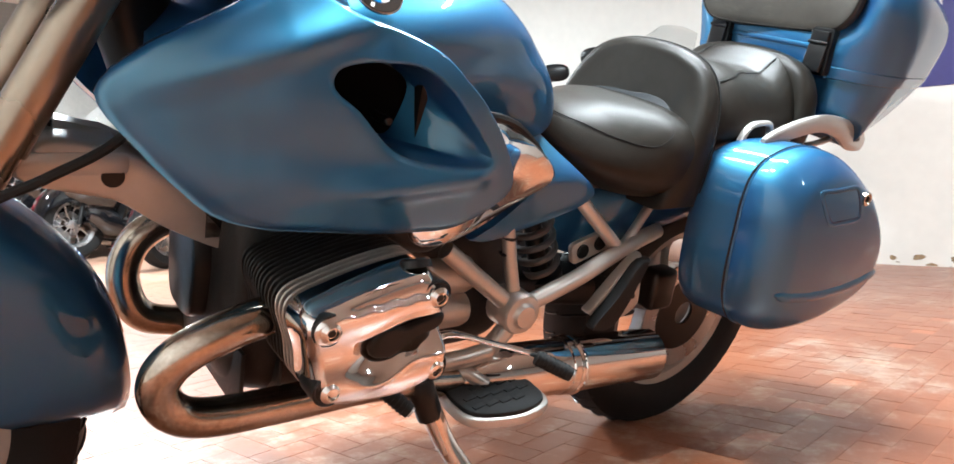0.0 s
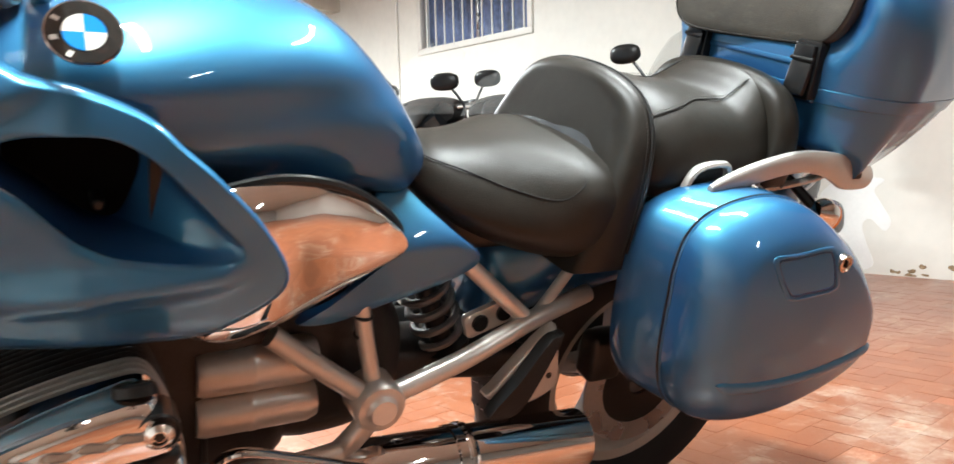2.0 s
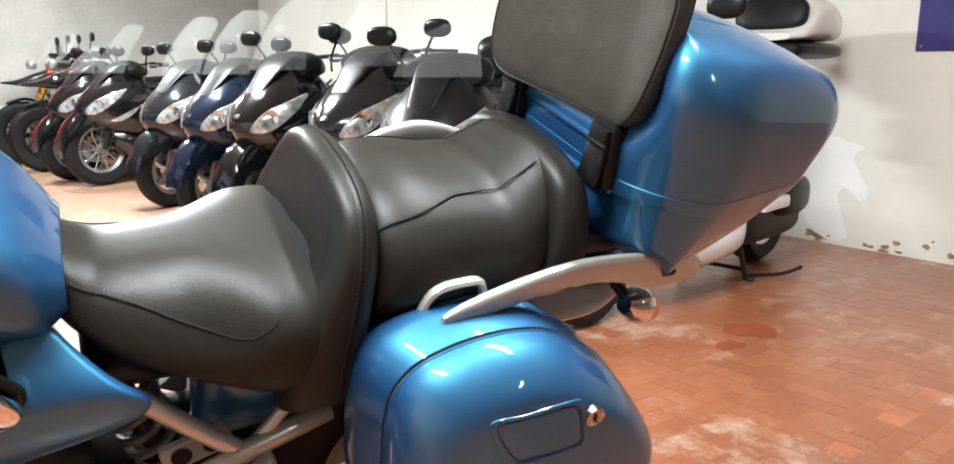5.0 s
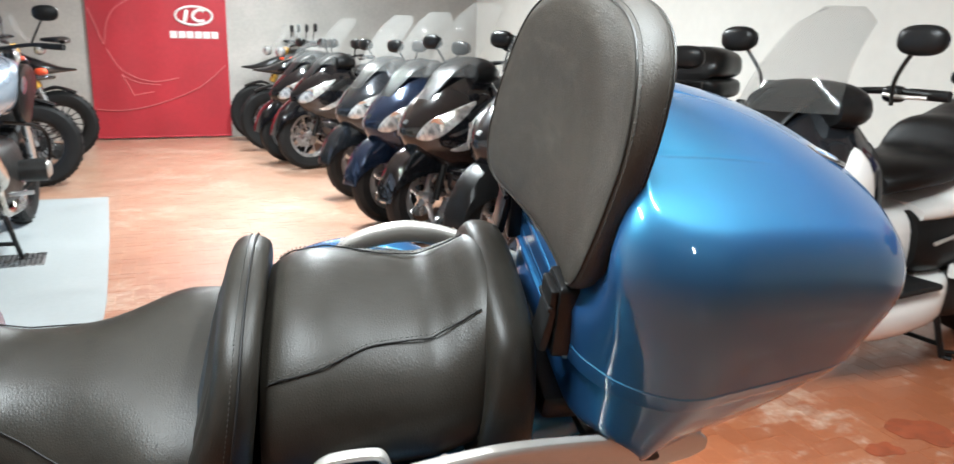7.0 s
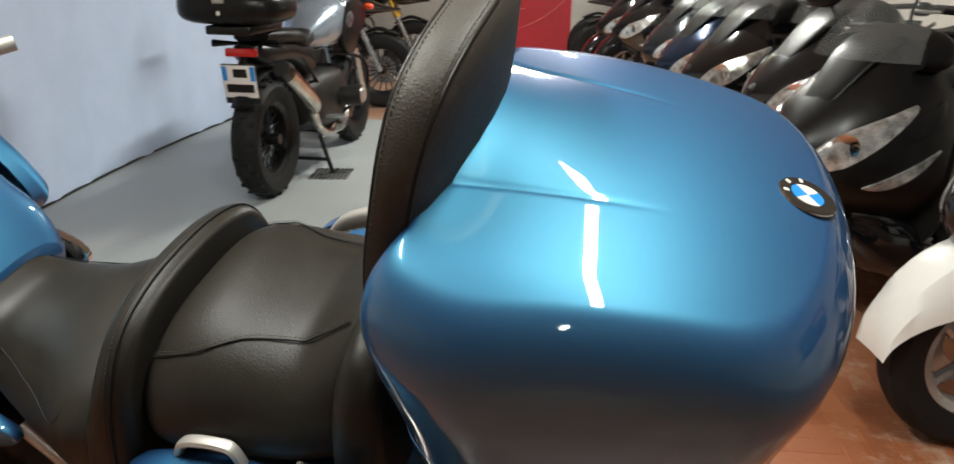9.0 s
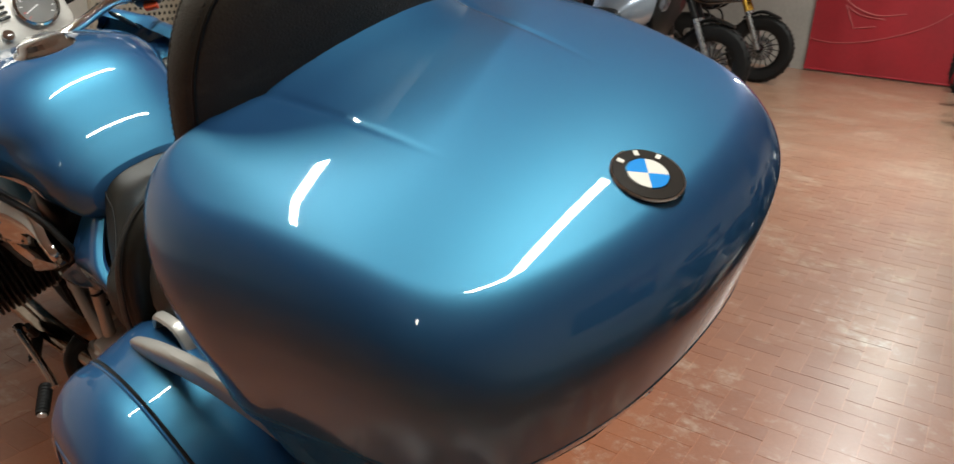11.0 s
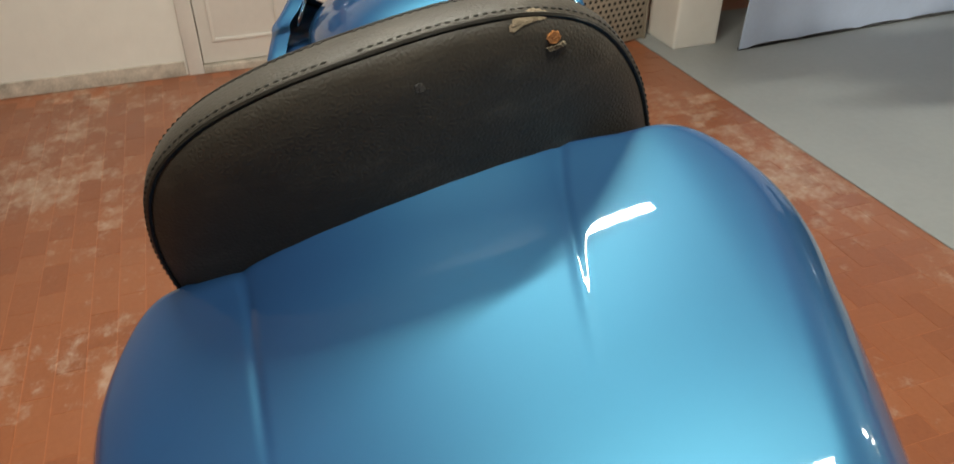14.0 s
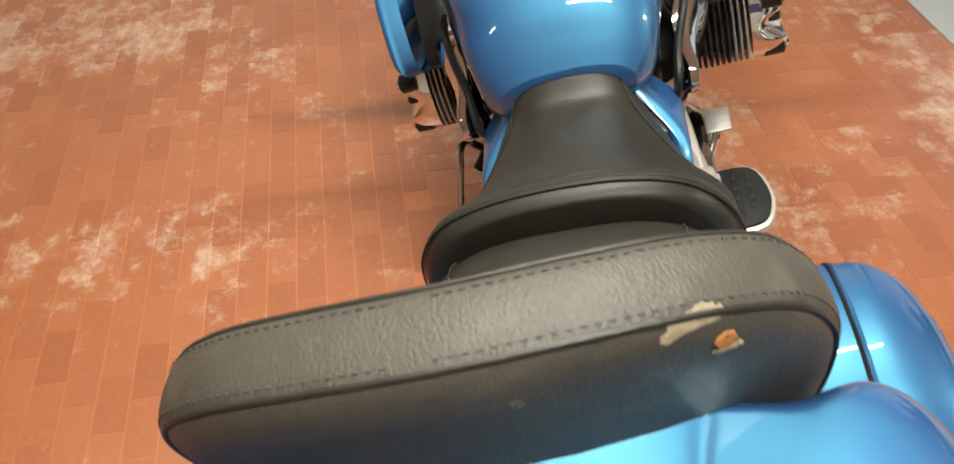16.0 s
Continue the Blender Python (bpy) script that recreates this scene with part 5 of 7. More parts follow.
def wheel(x, wd, rim_r, spokes, label):
    hub = Matrix.Translation((x, 0, RAD))
    tv = lathe([(rim_r - 0.004, -wd * 0.78), (rim_r + 0.02, -wd * 0.95), (RAD - 0.045, -wd), (RAD - 0.018, -wd * 0.82), (RAD - 0.004, -wd * 0.4), (RAD, 0), (RAD - 0.004, wd * 0.4), (RAD - 0.018, wd * 0.82), (RAD - 0.045, wd), (rim_r + 0.02, wd * 0.95), (rim_r - 0.004, wd * 0.78)], 96)
    wh = mk("wheel", moved(lathe([(rim_r + 0.004, -wd * 0.80), (rim_r + 0.006, -wd * 0.74), (rim_r - 0.016, -wd * 0.66), (rim_r - 0.034, -wd * 0.3), (rim_r - 0.034, wd * 0.3), (rim_r - 0.016, wd * 0.66), (rim_r + 0.006, wd * 0.74), (rim_r + 0.004, wd * 0.80), (rim_r - 0.022, wd * 0.70), (rim_r - 0.044, wd * 0.3), (rim_r - 0.044, -wd * 0.3), (rim_r - 0.022, -wd * 0.70), (rim_r + 0.004, -wd * 0.80)], 96), hub), SILVER_LIGHT, bike, label)
    ty = mk("tyre", moved(tv, hub), RUBBER, wh)
    groove = []
    for k in range(40):
        a = 2 * math.pi * k / 40
        for s in (-1, 1):
            pts = [((RAD + 0.0005 - 0.03 * t ** 2.2) * math.cos(a + s * 0.10 * t), s * wd * (0.08 + 0.86 * t), (RAD + 0.0005 - 0.03 * t ** 2.2) * math.sin(a + s * 0.10 * t)) for t in np.linspace(0, 0.9, 6)]
            groove.append(sweep(pts, 0.0028, 4))
    tagged(mk("tread_groove", moved(join(*groove), hub), SATIN, ty), kind="stuff")
    mk("hub", moved(lathe([(0.001, -0.07), (0.045, -0.07), (0.055, -0.05), (0.042, -0.02), (0.042, 0.02), (0.055, 0.05), (0.045, 0.07), (0.001, 0.07)], 32), hub), SILVER_LIGHT, wh)
    for k in range(spokes):
        a = 2 * math.pi * (k + 0.35) / spokes
        rs = []
        for t in np.linspace(0, 1, 9):
            r = mix(0.035, rim_r - 0.032, t)
            hw = mix(0.030, 0.017, smoothstep(0, 0.5, t)) + 0.016 * smoothstep(0.7, 1, t)
            hv = mix(0.028, 0.018, t)
            bend = a + 0.25 * math.sin(t * math.pi) * 0.35
            ring = []
            for q in np.linspace(0, 2 * math.pi, 10, endpoint=False):
                u, v = hw * math.copysign(abs(math.cos(q)) ** 0.6, math.cos(q)), hv * math.copysign(abs(math.sin(q)) ** 0.6, math.sin(q))
                ring.append((r * math.cos(bend) - u * math.sin(bend), v, r * math.sin(bend) + u * math.cos(bend)))
            rs.append(ring)
        mk("spoke", moved(rings(rs), hub), SILVER_LIGHT, wh)
    return wh


rear = wheel(AX_R, 0.084, 0.212, 5, "rear wheel with five bronze-silver alloy spokes")
front = wheel(AX_F, 0.072, 0.225, 5, "front wheel with alloy spokes")
for wob, x, vs in ((rear, AX_R, (-0.088,)), (front, AX_F, (-0.088, 0.088))):
    for v in vs:
        br = 0.142 if wob is rear else 0.155
        mk("brake_disc", at(lathe([(br - 0.045, -0.0025), (br, -0.0025), (br, 0.0025), (br - 0.045, 0.0025), (br - 0.045, -0.0025)], 64), x, v, RAD), STEEL, wob)
        mk("disc_carrier", at(lathe([(0.03, -0.004), (br - 0.043, -0.002), (br - 0.043, 0.002), (0.03, 0.004), (0.03, -0.004)], 40), x, v, RAD), SATIN, wob)
mk("rear_caliper", box(-0.11, -0.03, -0.115, -0.06, 0.36, 0.46, 0.015, 3), SATIN, bike, "black rear brake caliper")

# ---- front end ----
def fender():
    rs = []
    for a in np.linspace(-3, 128, 30):
        t = (a + 3) / 131
        r0 = RAD + 0.030 + 0.012 * math.sin(t * math.pi)
        hw = (0.118 - 0.02 * abs(2 * t - 1) ** 3) * (1 - 0.55 * max(0.0, 1 - t / 0.10) ** 2)
        q = radians(a)
        ring = []
        side = 0.10 + 0.06 * smoothstep(0.0, 0.25, t) * smoothstep(1.0, 0.8, t) + 0.05 * math.exp(-((t - 0.18) / 0.16) ** 2)
        prof = [(-hw * 0.98, r0 - side), (-hw, r0 - side * 0.6), (-hw * 0.97, r0 - side * 0.28), (-hw * 0.85, r0 + 0.000), (-hw * 0.55, r0 + 0.022), (0, r0 + 0.032), (hw * 0.55, r0 + 0.022), (hw * 0.85, r0), (hw * 0.97, r0 - side * 0.28), (hw, r0 - side * 0.6), (hw * 0.98, r0 - side),
                (hw * 0.95, r0 - side), (hw * 0.93, r0 - side * 0.3), (hw * 0.5, r0 + 0.014), (0, r0 + 0.024), (-hw * 0.5, r0 + 0.014), (-hw * 0.93, r0 - side * 0.3), (-hw * 0.95, r0 - side)]
        for v, r in prof:
            ring.append((AX_F + r * math.cos(q), v, RAD + r * math.sin(q)))
        rs.append(ring)
    return rings(rs)


mk("front_fender", fender(), BLUE, bike, "rounded glossy blue front mudguard", sharp=70)
for s in (-1, 1):
    fk = mk("fork_leg", sided(sweep([(-1.215, -0.10, 1.045), (-1.290, -0.10, 0.905), (-1.372, -0.10, 0.75)], 0.030, 20), s), FORK, bike, "bronze-silver telescopic fork leg")
    mk("slider", sided(sweep([(-1.368, -0.10, 0.757), (-1.46, -0.102, 0.585), (-1.58, -0.105, 0.35)], 0.026, 18), s), FORK, fk)
    mk("fork_clamp", sided(at(lathe([(0.0, -0.02), (0.037, -0.02), (0.037, 0.02), (0.0, 0.02)], 20, "z"), -1.222, -0.10, 1.03, 0, 28), s), SILVER, fk)
TELE = [(-1.365, 0.715), (-1.345, 0.745), (-1.315, 0.757), (-1.26, 0.748), (-1.205, 0.730), (-1.13, 0.665), (-1.05, 0.58), (-1.085, 0.583), (-1.17, 0.625), (-1.235, 0.668), (-1.29, 0.690), (-1.34, 0.695)]
for s in (-1, 1):
    tl = mk("telelever_arm", sided(lid_shell(TELE, -0.030, -0.085, 0.10, 0.3, n=60, corner=4, top=3), s), SILVER_LIGHT, bike, "cast silver wishbone of the front suspension")
    mk("arm_hole", sided(at(disc(0.015, 0.006, 0.001, 24), -1.243, -0.0845, 0.705), s), SATIN, tl)
mk("telelever_bridge", box(-1.36, -1.22, -0.09, 0.09, 0.705, 0.742, 0.012), SILVER_LIGHT, bike)
mk("ball_joint", at(lathe([(0.001, 0), (0.022, 0), (0.022, 0.02), (0.012, 0.03), (0.001, 0.03)], 20, "z"), -1.325, -0.02, 0.755), CHROME, bike)
mk("steering_head", sweep([(-1.13, 0, 0.70), (-1.24, 0, 1.02)], 0.055, 16), SATIN, bike, "black steering head")
mk("brake_hose", sweep([(-1.18, -0.14, 0.86), (-1.25, -0.155, 0.775), (-1.33, -0.15, 0.725), (-1.40, -0.13, 0.68), (-1.44, -0.12, 0.60)], 0.007, 8, 40), RUBBER, bike, "black brake hose")
for k, (dx, dv) in enumerate(((0.0, 0.02), (0.03, -0.05), (0.015, 0.06))):
    mk("cable", sweep([(-1.12 + dx, dv - 0.1, 0.95), (-1.20 + dx, dv - 0.13, 1.0 + 0.02 * k), (-1.27, dv, 1.04), (-1.24, dv + 0.06, 0.93), (-1.16, dv, 0.83)], 0.006, 8, 40), RUBBER, bike)
mk("wire_loom", sweep([(-1.19, -0.12, 0.98), (-1.16, -0.16, 0.965), (-1.13, -0.13, 0.985), (-1.11, -0.17, 0.97), (-1.08, -0.14, 0.99)], 0.005, 6, 30), STEEL, bike)
# handlebar cowl, instruments, bars and levers
COWL = [(-1.47, 0.07, 0.98, 1.05, 2.4), (-1.42, 0.19, 0.96, 1.14, 2.5), (-1.33, 0.27, 0.97, 1.19, 2.6), (-1.22, 0.28, 1.00, 1.20, 2.8), (-1.12, 0.25, 1.04, 1.17, 3.0), (-1.08, 0.20, 1.06, 1.14, 3.0)]
cowl = mk("handlebar_cowl", loft_x(COWL), BLUE, bike, "blue cowl round the headlamps", sharp=70)
mk("cowl_back", loft_x([(-1.22, 0.265, 1.02, 1.185, 3.0), (-1.075, 0.235, 1.035, 1.145, 3.0)], 32, 4), SATIN, cowl)
panel = mk("instrument_panel", at(slab(rounded(-0.15, 0.15, -0.065, 0.07, 0.03), 0.0, 0.02, 0.006, "x"), -1.055, 0, 1.055, 0, -28), SILVER_LIGHT, bike, "pale instrument panel with two round dials")
PM = pose(-1.033, 0, 1.067, 0, -28)
for v in (-0.085, 0.085):
    g = mk("dial", moved(lathe([(0.001, -0.004), (0.046, -0.004), (0.047, 0.010), (0.043, 0.014), (0.040, 0.006), (0.001, 0.005)], 40, "x"), PM @ Matrix.Translation((0, v, 0))), CHROME, panel, "chrome-rimmed dial")
    mk("dial_face", moved(lathe([(0.001, 0.004), (0.039, 0.004), (0.039, 0.0065), (0.001, 0.0065)], 32, "x"), PM @ Matrix.Translation((0, v, 0))), DIAL, g)
    for k in range(11):
        a = radians(-130 + 26 * k)
        mk("dial_mark", moved(box(0.0065, 0.0072, -0.0008, 0.0008, 0.029, 0.035), PM @ Matrix.Translation((0, v, 0)) @ Matrix.Rotation(a, 4, "X")), PRINT_WHITE if k < 9 else RED, g)
    mk("needle", moved(box(0.0072, 0.0085, -0.001, 0.001, -0.004, 0.030), PM @ Matrix.Translation((0, v, 0)) @ Matrix.Rotation(radians(110), 4, "X")), PRINT_WHITE, g)
for k in range(4):
    mk("panel_slot", moved(box(0.0, 0.004, -0.026, 0.026, 0.03 - 0.012 * k, 0.036 - 0.012 * k, 0.001), PM), SATIN, panel)
mk("panel_knob", moved(lathe([(0.001, 0), (0.013, 0), (0.012, 0.008), (0.001, 0.010)], 20, "x"), PM @ Matrix.Translation((0, 0.0, -0.04))), CHROME, panel)
bar = mk("handlebar", sweep([(-0.845, -0.425, 1.205), (-0.90, -0.36, 1.19), (-0.95, -0.27, 1.15), (-0.985, -0.16, 1.06), (-0.99, -0.07, 1.0), (-0.99, 0.07, 1.0), (-0.985, 0.14, 1.01), (-0.95, 0.22, 1.04), (-0.90, 0.31, 1.04), (-0.83, 0.41, 1.04)], 0.0125, 14, 70), CHROME, bike, "curved chrome handlebar")
mk("bar_plate", at(slab(rounded(-0.13, 0.13, -0.045, 0.045, 0.03), -0.008, 0.008, 0.003, "z"), -1.0, 0, 0.972, 0, 0, 90), CHROME, bar, "chrome handlebar clamp plate")
for v in (-0.06, 0.06):
    c = mk("bar_clamp", box(-1.008, -0.972, v - 0.016, v + 0.016, 0.975, 1.020, 0.008, 3), SILVER, bar)
    mk("clamp_bolt", at(disc(0.007, 0.006, 0.001, 6, "z"), -0.99, v, 1.021), STEEL, c)
for s, a, b in ((-1, (-0.90, -0.36, 1.19), (-0.845, -0.425, 1.205)), (1, (-0.90, 0.31, 1.04), (-0.83, 0.41, 1.04))):
    mk("grip", sweep([a, b], 0.019, 16), RUBBER, bar, "black rubber grip")
    e = Vector(b) + (Vector(b) - Vector(a)).normalized() * 0.045
    mk("bar_end", sweep([b, tuple(e)], 0.016, 16), SILVER_LIGHT, bar, "silver bar end")
    d = (Vector(a) - Vector(b)).normalized()
    sw = Vector(a) + d * 0.03
    swb = mk("switch_block", moved(box(-0.022, 0.022, -0.022, 0.022, -0.03, 0.03, 0.008, 3), facing(sw, d)), SATIN, bar, "black switch block")
    mk("switch_button", moved(box(-0.008, 0.008, -0.008, 0.008, -0.015, 0.015, 0.003), facing(sw + Vector((0.021, 0, 0.004)), d)), SILVER_LIGHT, swb)
    mk("orange_button", moved(box(-0.010, 0.010, -0.008, 0.008, -0.016, 0.016, 0.004), facing(sw + Vector((0.006, 0, -0.028)), d)), ORANGE, swb)
    mk("lever", sweep([tuple(sw + Vector((-0.03, 0, 0.0))), tuple(sw + Vector((-0.055, 0.06 * s, 0.0))), (b[0] - 0.05, b[1], b[2])], [0.008, 0.007, 0.009], 10, 20), SATIN, bar)
    mr = mk("mirror", moved(lathe([(0.001, -0.02), (0.055, -0.016), (0.075, 0.0), (0.074, 0.012), (0.001, 0.012)], 28, "x"), Matrix.Translation((-1.16, 0.36 * s, 1.16)) @ Matrix.Diagonal((1, 1.3, 0.85, 1))), SATIN, bike, "black mirror on a stalk")
    mk("mirror_glass", moved(lathe([(0.001, 0.0125), (0.068, 0.0125), (0.068, 0.014), (0.001, 0.014)], 28, "x"), Matrix.Translation((-1.16, 0.36 * s, 1.16)) @ Matrix.Diagonal((1, 1.3, 0.85, 1))), CHROME, mr)
    mk("mirror_stalk", sweep([(-1.17, 0.30 * s, 1.14), (-1.20, 0.22 * s, 1.12)], 0.008, 8), SATIN, mr)

# ---- engine ----
engine = mk("engine", loft_x([(-1.105, 0.05, 0.44, 0.60, 3.5), (-1.09, 0.10, 0.38, 0.68, 3.5), (-1.04, 0.135, 0.33, 0.70, 3.5), (-0.85, 0.145, 0.31, 0.70, 3.5), (-0.74, 0.14, 0.31, 0.69, 3.5), (-0.70, 0.12, 0.33, 0.66, 3.5)]), CAST_DARK, bike, "dark cast flat-twin engine block")
mk("belt_cover", slab(ngon([(-0.06, 0.60), (0.05, 0.605), (0.065, 0.56), (0.06, 0.48), (0.03, 0.455), (-0.04, 0.46), (-0.065, 0.50)], 30), -1.128, -1.08, 0.010, "x"), PLASTIC, engine, "black alternator belt cover")
mk("oil_cooler", box(-1.125, -1.085, -0.085, 0.085, 0.60, 0.66, 0.008), SATIN, engine)
for k in range(5):
    mk("crankcase_rib", box(-1.075 + 0.062 * k, -1.067 + 0.062 * k, -0.148, 0.148, 0.335, 0.44, 0.003), CAST_DARK, engine)
mk("gearbox", loft_x([(-0.72, 0.12, 0.35, 0.62, 3), (-0.66, 0.13, 0.34, 0.64, 3), (-0.56, 0.12, 0.35, 0.62, 3), (-0.50, 0.08, 0.40, 0.55, 3)]), CAST_DARK, engine)
mk("airbox", loft_x([(-0.86, 0.12, 0.64, 0.80, 3), (-0.8, 0.15, 0.60, 0.82, 3), (-0.66, 0.15, 0.60, 0.80, 3), (-0.56, 0.10, 0.62, 0.78, 3)]), SATIN, engine)
mk("intake_hood", loft_x([(-1.02, 0.10, 0.64, 0.71, 2.6), (-0.9, 0.19, 0.61, 0.71, 2.8), (-0.80, 0.21, 0.575, 0.70, 2.8), (-0.74, 0.18, 0.60, 0.68, 2.8)]), PLASTIC, engine, "black plastic intake hood")
for s in (-1, 1):
    for w, r in ((0.528, 0.036), (0.460, 0.034)):
        mk("starter_housing", sided(at(lathe([(0.001, -0.10), (r * 0.9, -0.10), (r, -0.09), (r, -0.03), (r * 1.03, -0.028), (r * 1.03, -0.02), (r, -0.018), (r, 0.055), (r * 0.85, 0.07), (0.001, 0.07)], 28, "x"), -0.735, -0.135, w), s), SILVER, engine, "grey ribbed cylindrical housing")
    HEAD = [(-1.098, 0.598), (-1.088, 0.624), (-1.05, 0.640), (-1.008, 0.653), (-0.96, 0.664), (-0.925, 0.666), (-0.905, 0.64), (-0.889, 0.593), (-0.882, 0.545), (-0.895, 0.51), (-0.940, 0.486), (-1.0, 0.484), (-1.052, 0.490), (-1.076, 0.51), (-1.085, 0.555)]
    bar_l = mk("cylinder", sided(shell_back(HEAD, ((-0.13, 0.72), (-0.335, 0.80))), s), CAST_DARK, engine, "finned cylinder")
    for k in range(15):
        v = -0.165 - 0.0122 * k
        sc = 0.93 + 0.07 * smoothstep(0, 8, k)
        # inner fins take the dark metal: their shade is put into the colour
        mk("cooling_fin", sided(shell_back(HEAD, ((v - 0.0022, sc), (v, sc + 0.01), (v + 0.0022, sc)), 48), s), CAST if k > 11 else CAST_DARK, bar_l)

    def cover_v(x, w):
        bulge = 0.012 * math.exp(-(((w - 0.625 - 0.15 * (x + 0.99)) / 0.03) ** 2)) + 0.014 * math.exp(-(((w - 0.525 - 0.05 * (x + 0.99)) / 0.028) ** 2))
        dip = 0.022 * math.exp(-(((w - 0.572 - 0.22 * (x + 0.95)) / 0.021) ** 2)) * smoothstep(-1.05, -0.98, x)
        f = smoothstep(-1.045, -0.985, x)
        flame = 0.0045 * math.exp(-(((w - 0.604 - 0.20 * (x + 0.95) - 0.006 * math.sin((x + 0.99) * 55)) / 0.0055) ** 2)) * f
        flame += 0.0045 * math.exp(-(((w - 0.540 - 0.26 * (x + 0.95) - 0.005 * math.sin((x + 0.97) * 60)) / 0.0055) ** 2)) * f
        step = 0.006 * smoothstep(0.626, 0.634, w - 0.10 * (x + 0.99) - 0.0015 * math.sin(x * 190))
        return -0.404 - bulge + dip - flame + step + 0.25 * (x + 0.99) ** 2

    cov = mk("valve_cover", sided(lid_shell(HEAD, -0.345, -0.41, 0.16, 0.75, n=150, corner=10, top=44, height=cover_v), s), CHROME, engine, "mirror-chromed valve cover", sharp=70)
    for x, w in ((-1.068, 0.604), (-1.060, 0.520), (-0.918, 0.632), (-0.908, 0.525)):
        mk("bolt_recess", sided(at(lathe([(0.001, -0.04), (0.0225, -0.04), (0.0225, -0.002), (0.0205, 0.0), (0.0175, -0.003), (0.001, -0.003)], 24, "y"), x, -0.4085, w, 180), s), SATIN, cov)
        b = mk("cover_bolt", sided(at(lathe([(0.001, -0.050), (0.0135, -0.050), (0.0135, 0.0), (0.0145, 0.001), (0.0145, 0.003), (0.009, 0.008), (0.008, 0.008), (0.0065, 0.004), (0.001, 0.004)], 24, "y"), x, -0.4105, w, 180), s), CHROME, cov)
        mk("bolt_socket", sided(at(disc(0.006, 0.004, 0.001, 6), x, -0.4140, w), s), SATIN, b)
    mk("plug_cover", sided(lid_shell([(-1.005, 0.567), (-0.998, 0.587), (-0.978, 0.593), (-0.955, 0.589), (-0.93, 0.597), (-0.905, 0.604), (-0.895, 0.598), (-0.902, 0.585), (-0.93, 0.577), (-0.955, 0.565), (-0.975, 0.549), (-0.998, 0.551)], -0.38, -0.405, 0.2, 0.4, n=50, corner=5, top=3), s), PLASTIC, cov, "black spark plug cover")
    mk("oil_cap", sided(at(lathe([(0.001, 0.0), (0.022, 0.0), (0.021, 0.010), (0.016, 0.013), (0.001, 0.012)], 24, "z"), -0.935, -0.375, 0.660, -25), s), PLASTIC, cov, "black oval oil filler cap")
    # exhaust
    H = [(-1.005, -0.24, 0.575), (-1.06, -0.255, 0.563), (-1.14, -0.262, 0.546), (-1.20, -0.258, 0.515), (-1.222, -0.25, 0.473), (-1.203, -0.243, 0.427), (-1.15, -0.24, 0.404), (-1.03, -0.237, 0.40), (-0.89, -0.232, 0.398), (-0.76, -0.205, 0.36), (-0.66, -0.185, 0.338)]
    if s > 0:                                       # the far cylinder sits further back, its pipe closer in
        H = [(x + 0.05 * (f := smoothstep(-0.80, -1.05, x)), v * (1 - 0.30 * f), w - 0.05 * f * smoothstep(0.55, 0.40, w)) for x, v, w in H]
    hd = mk("exhaust_header", sided(sweep(H, 0.028, 22, 90), s), PIPE, bike, "heat-browned chrome exhaust header looping forward")
    mk("header_flange", sided(at(lathe([(0.02, -0.012), (0.042, -0.012), (0.042, 0.010), (0.034, 0.016), (0.02, 0.016)], 24, "x"), -1.045, -0.25, 0.566, 0, -14, 8), s), PIPE, hd)
    mf = mk("muffler", sided(at(lathe([(0.020, -0.55), (0.030, -0.52), (0.048, -0.44), (0.055, -0.40), (0.055, -0.27), (0.058, -0.268), (0.058, -0.25), (0.055, -0.248), (0.055, 0.0), (0.052, 0.003), (0.049, 0.0), (0.047, -0.06), (0.001, -0.06)], 40, "x"), -0.183, -0.19, 0.309, 0, 4), s), CHROME, bike, "chrome silencer with a clamp ring")
    mk("clamp_ring", sided(at(lathe([(0.054, -0.009), (0.059, -0.008), (0.0605, -0.003), (0.0565, 0.0), (0.0605, 0.003), (0.059, 0.008), (0.054, 0.009)], 40, "x"), -0.425, -0.19, 0.326, 0, 4), s), CHROME, mf)
    mk("muffler_inside", sided(at(disc(0.047, 0.01, 0.001, 30, "x"), -0.24, -0.19, 0.313, 0, 4), s), SATIN, mf)

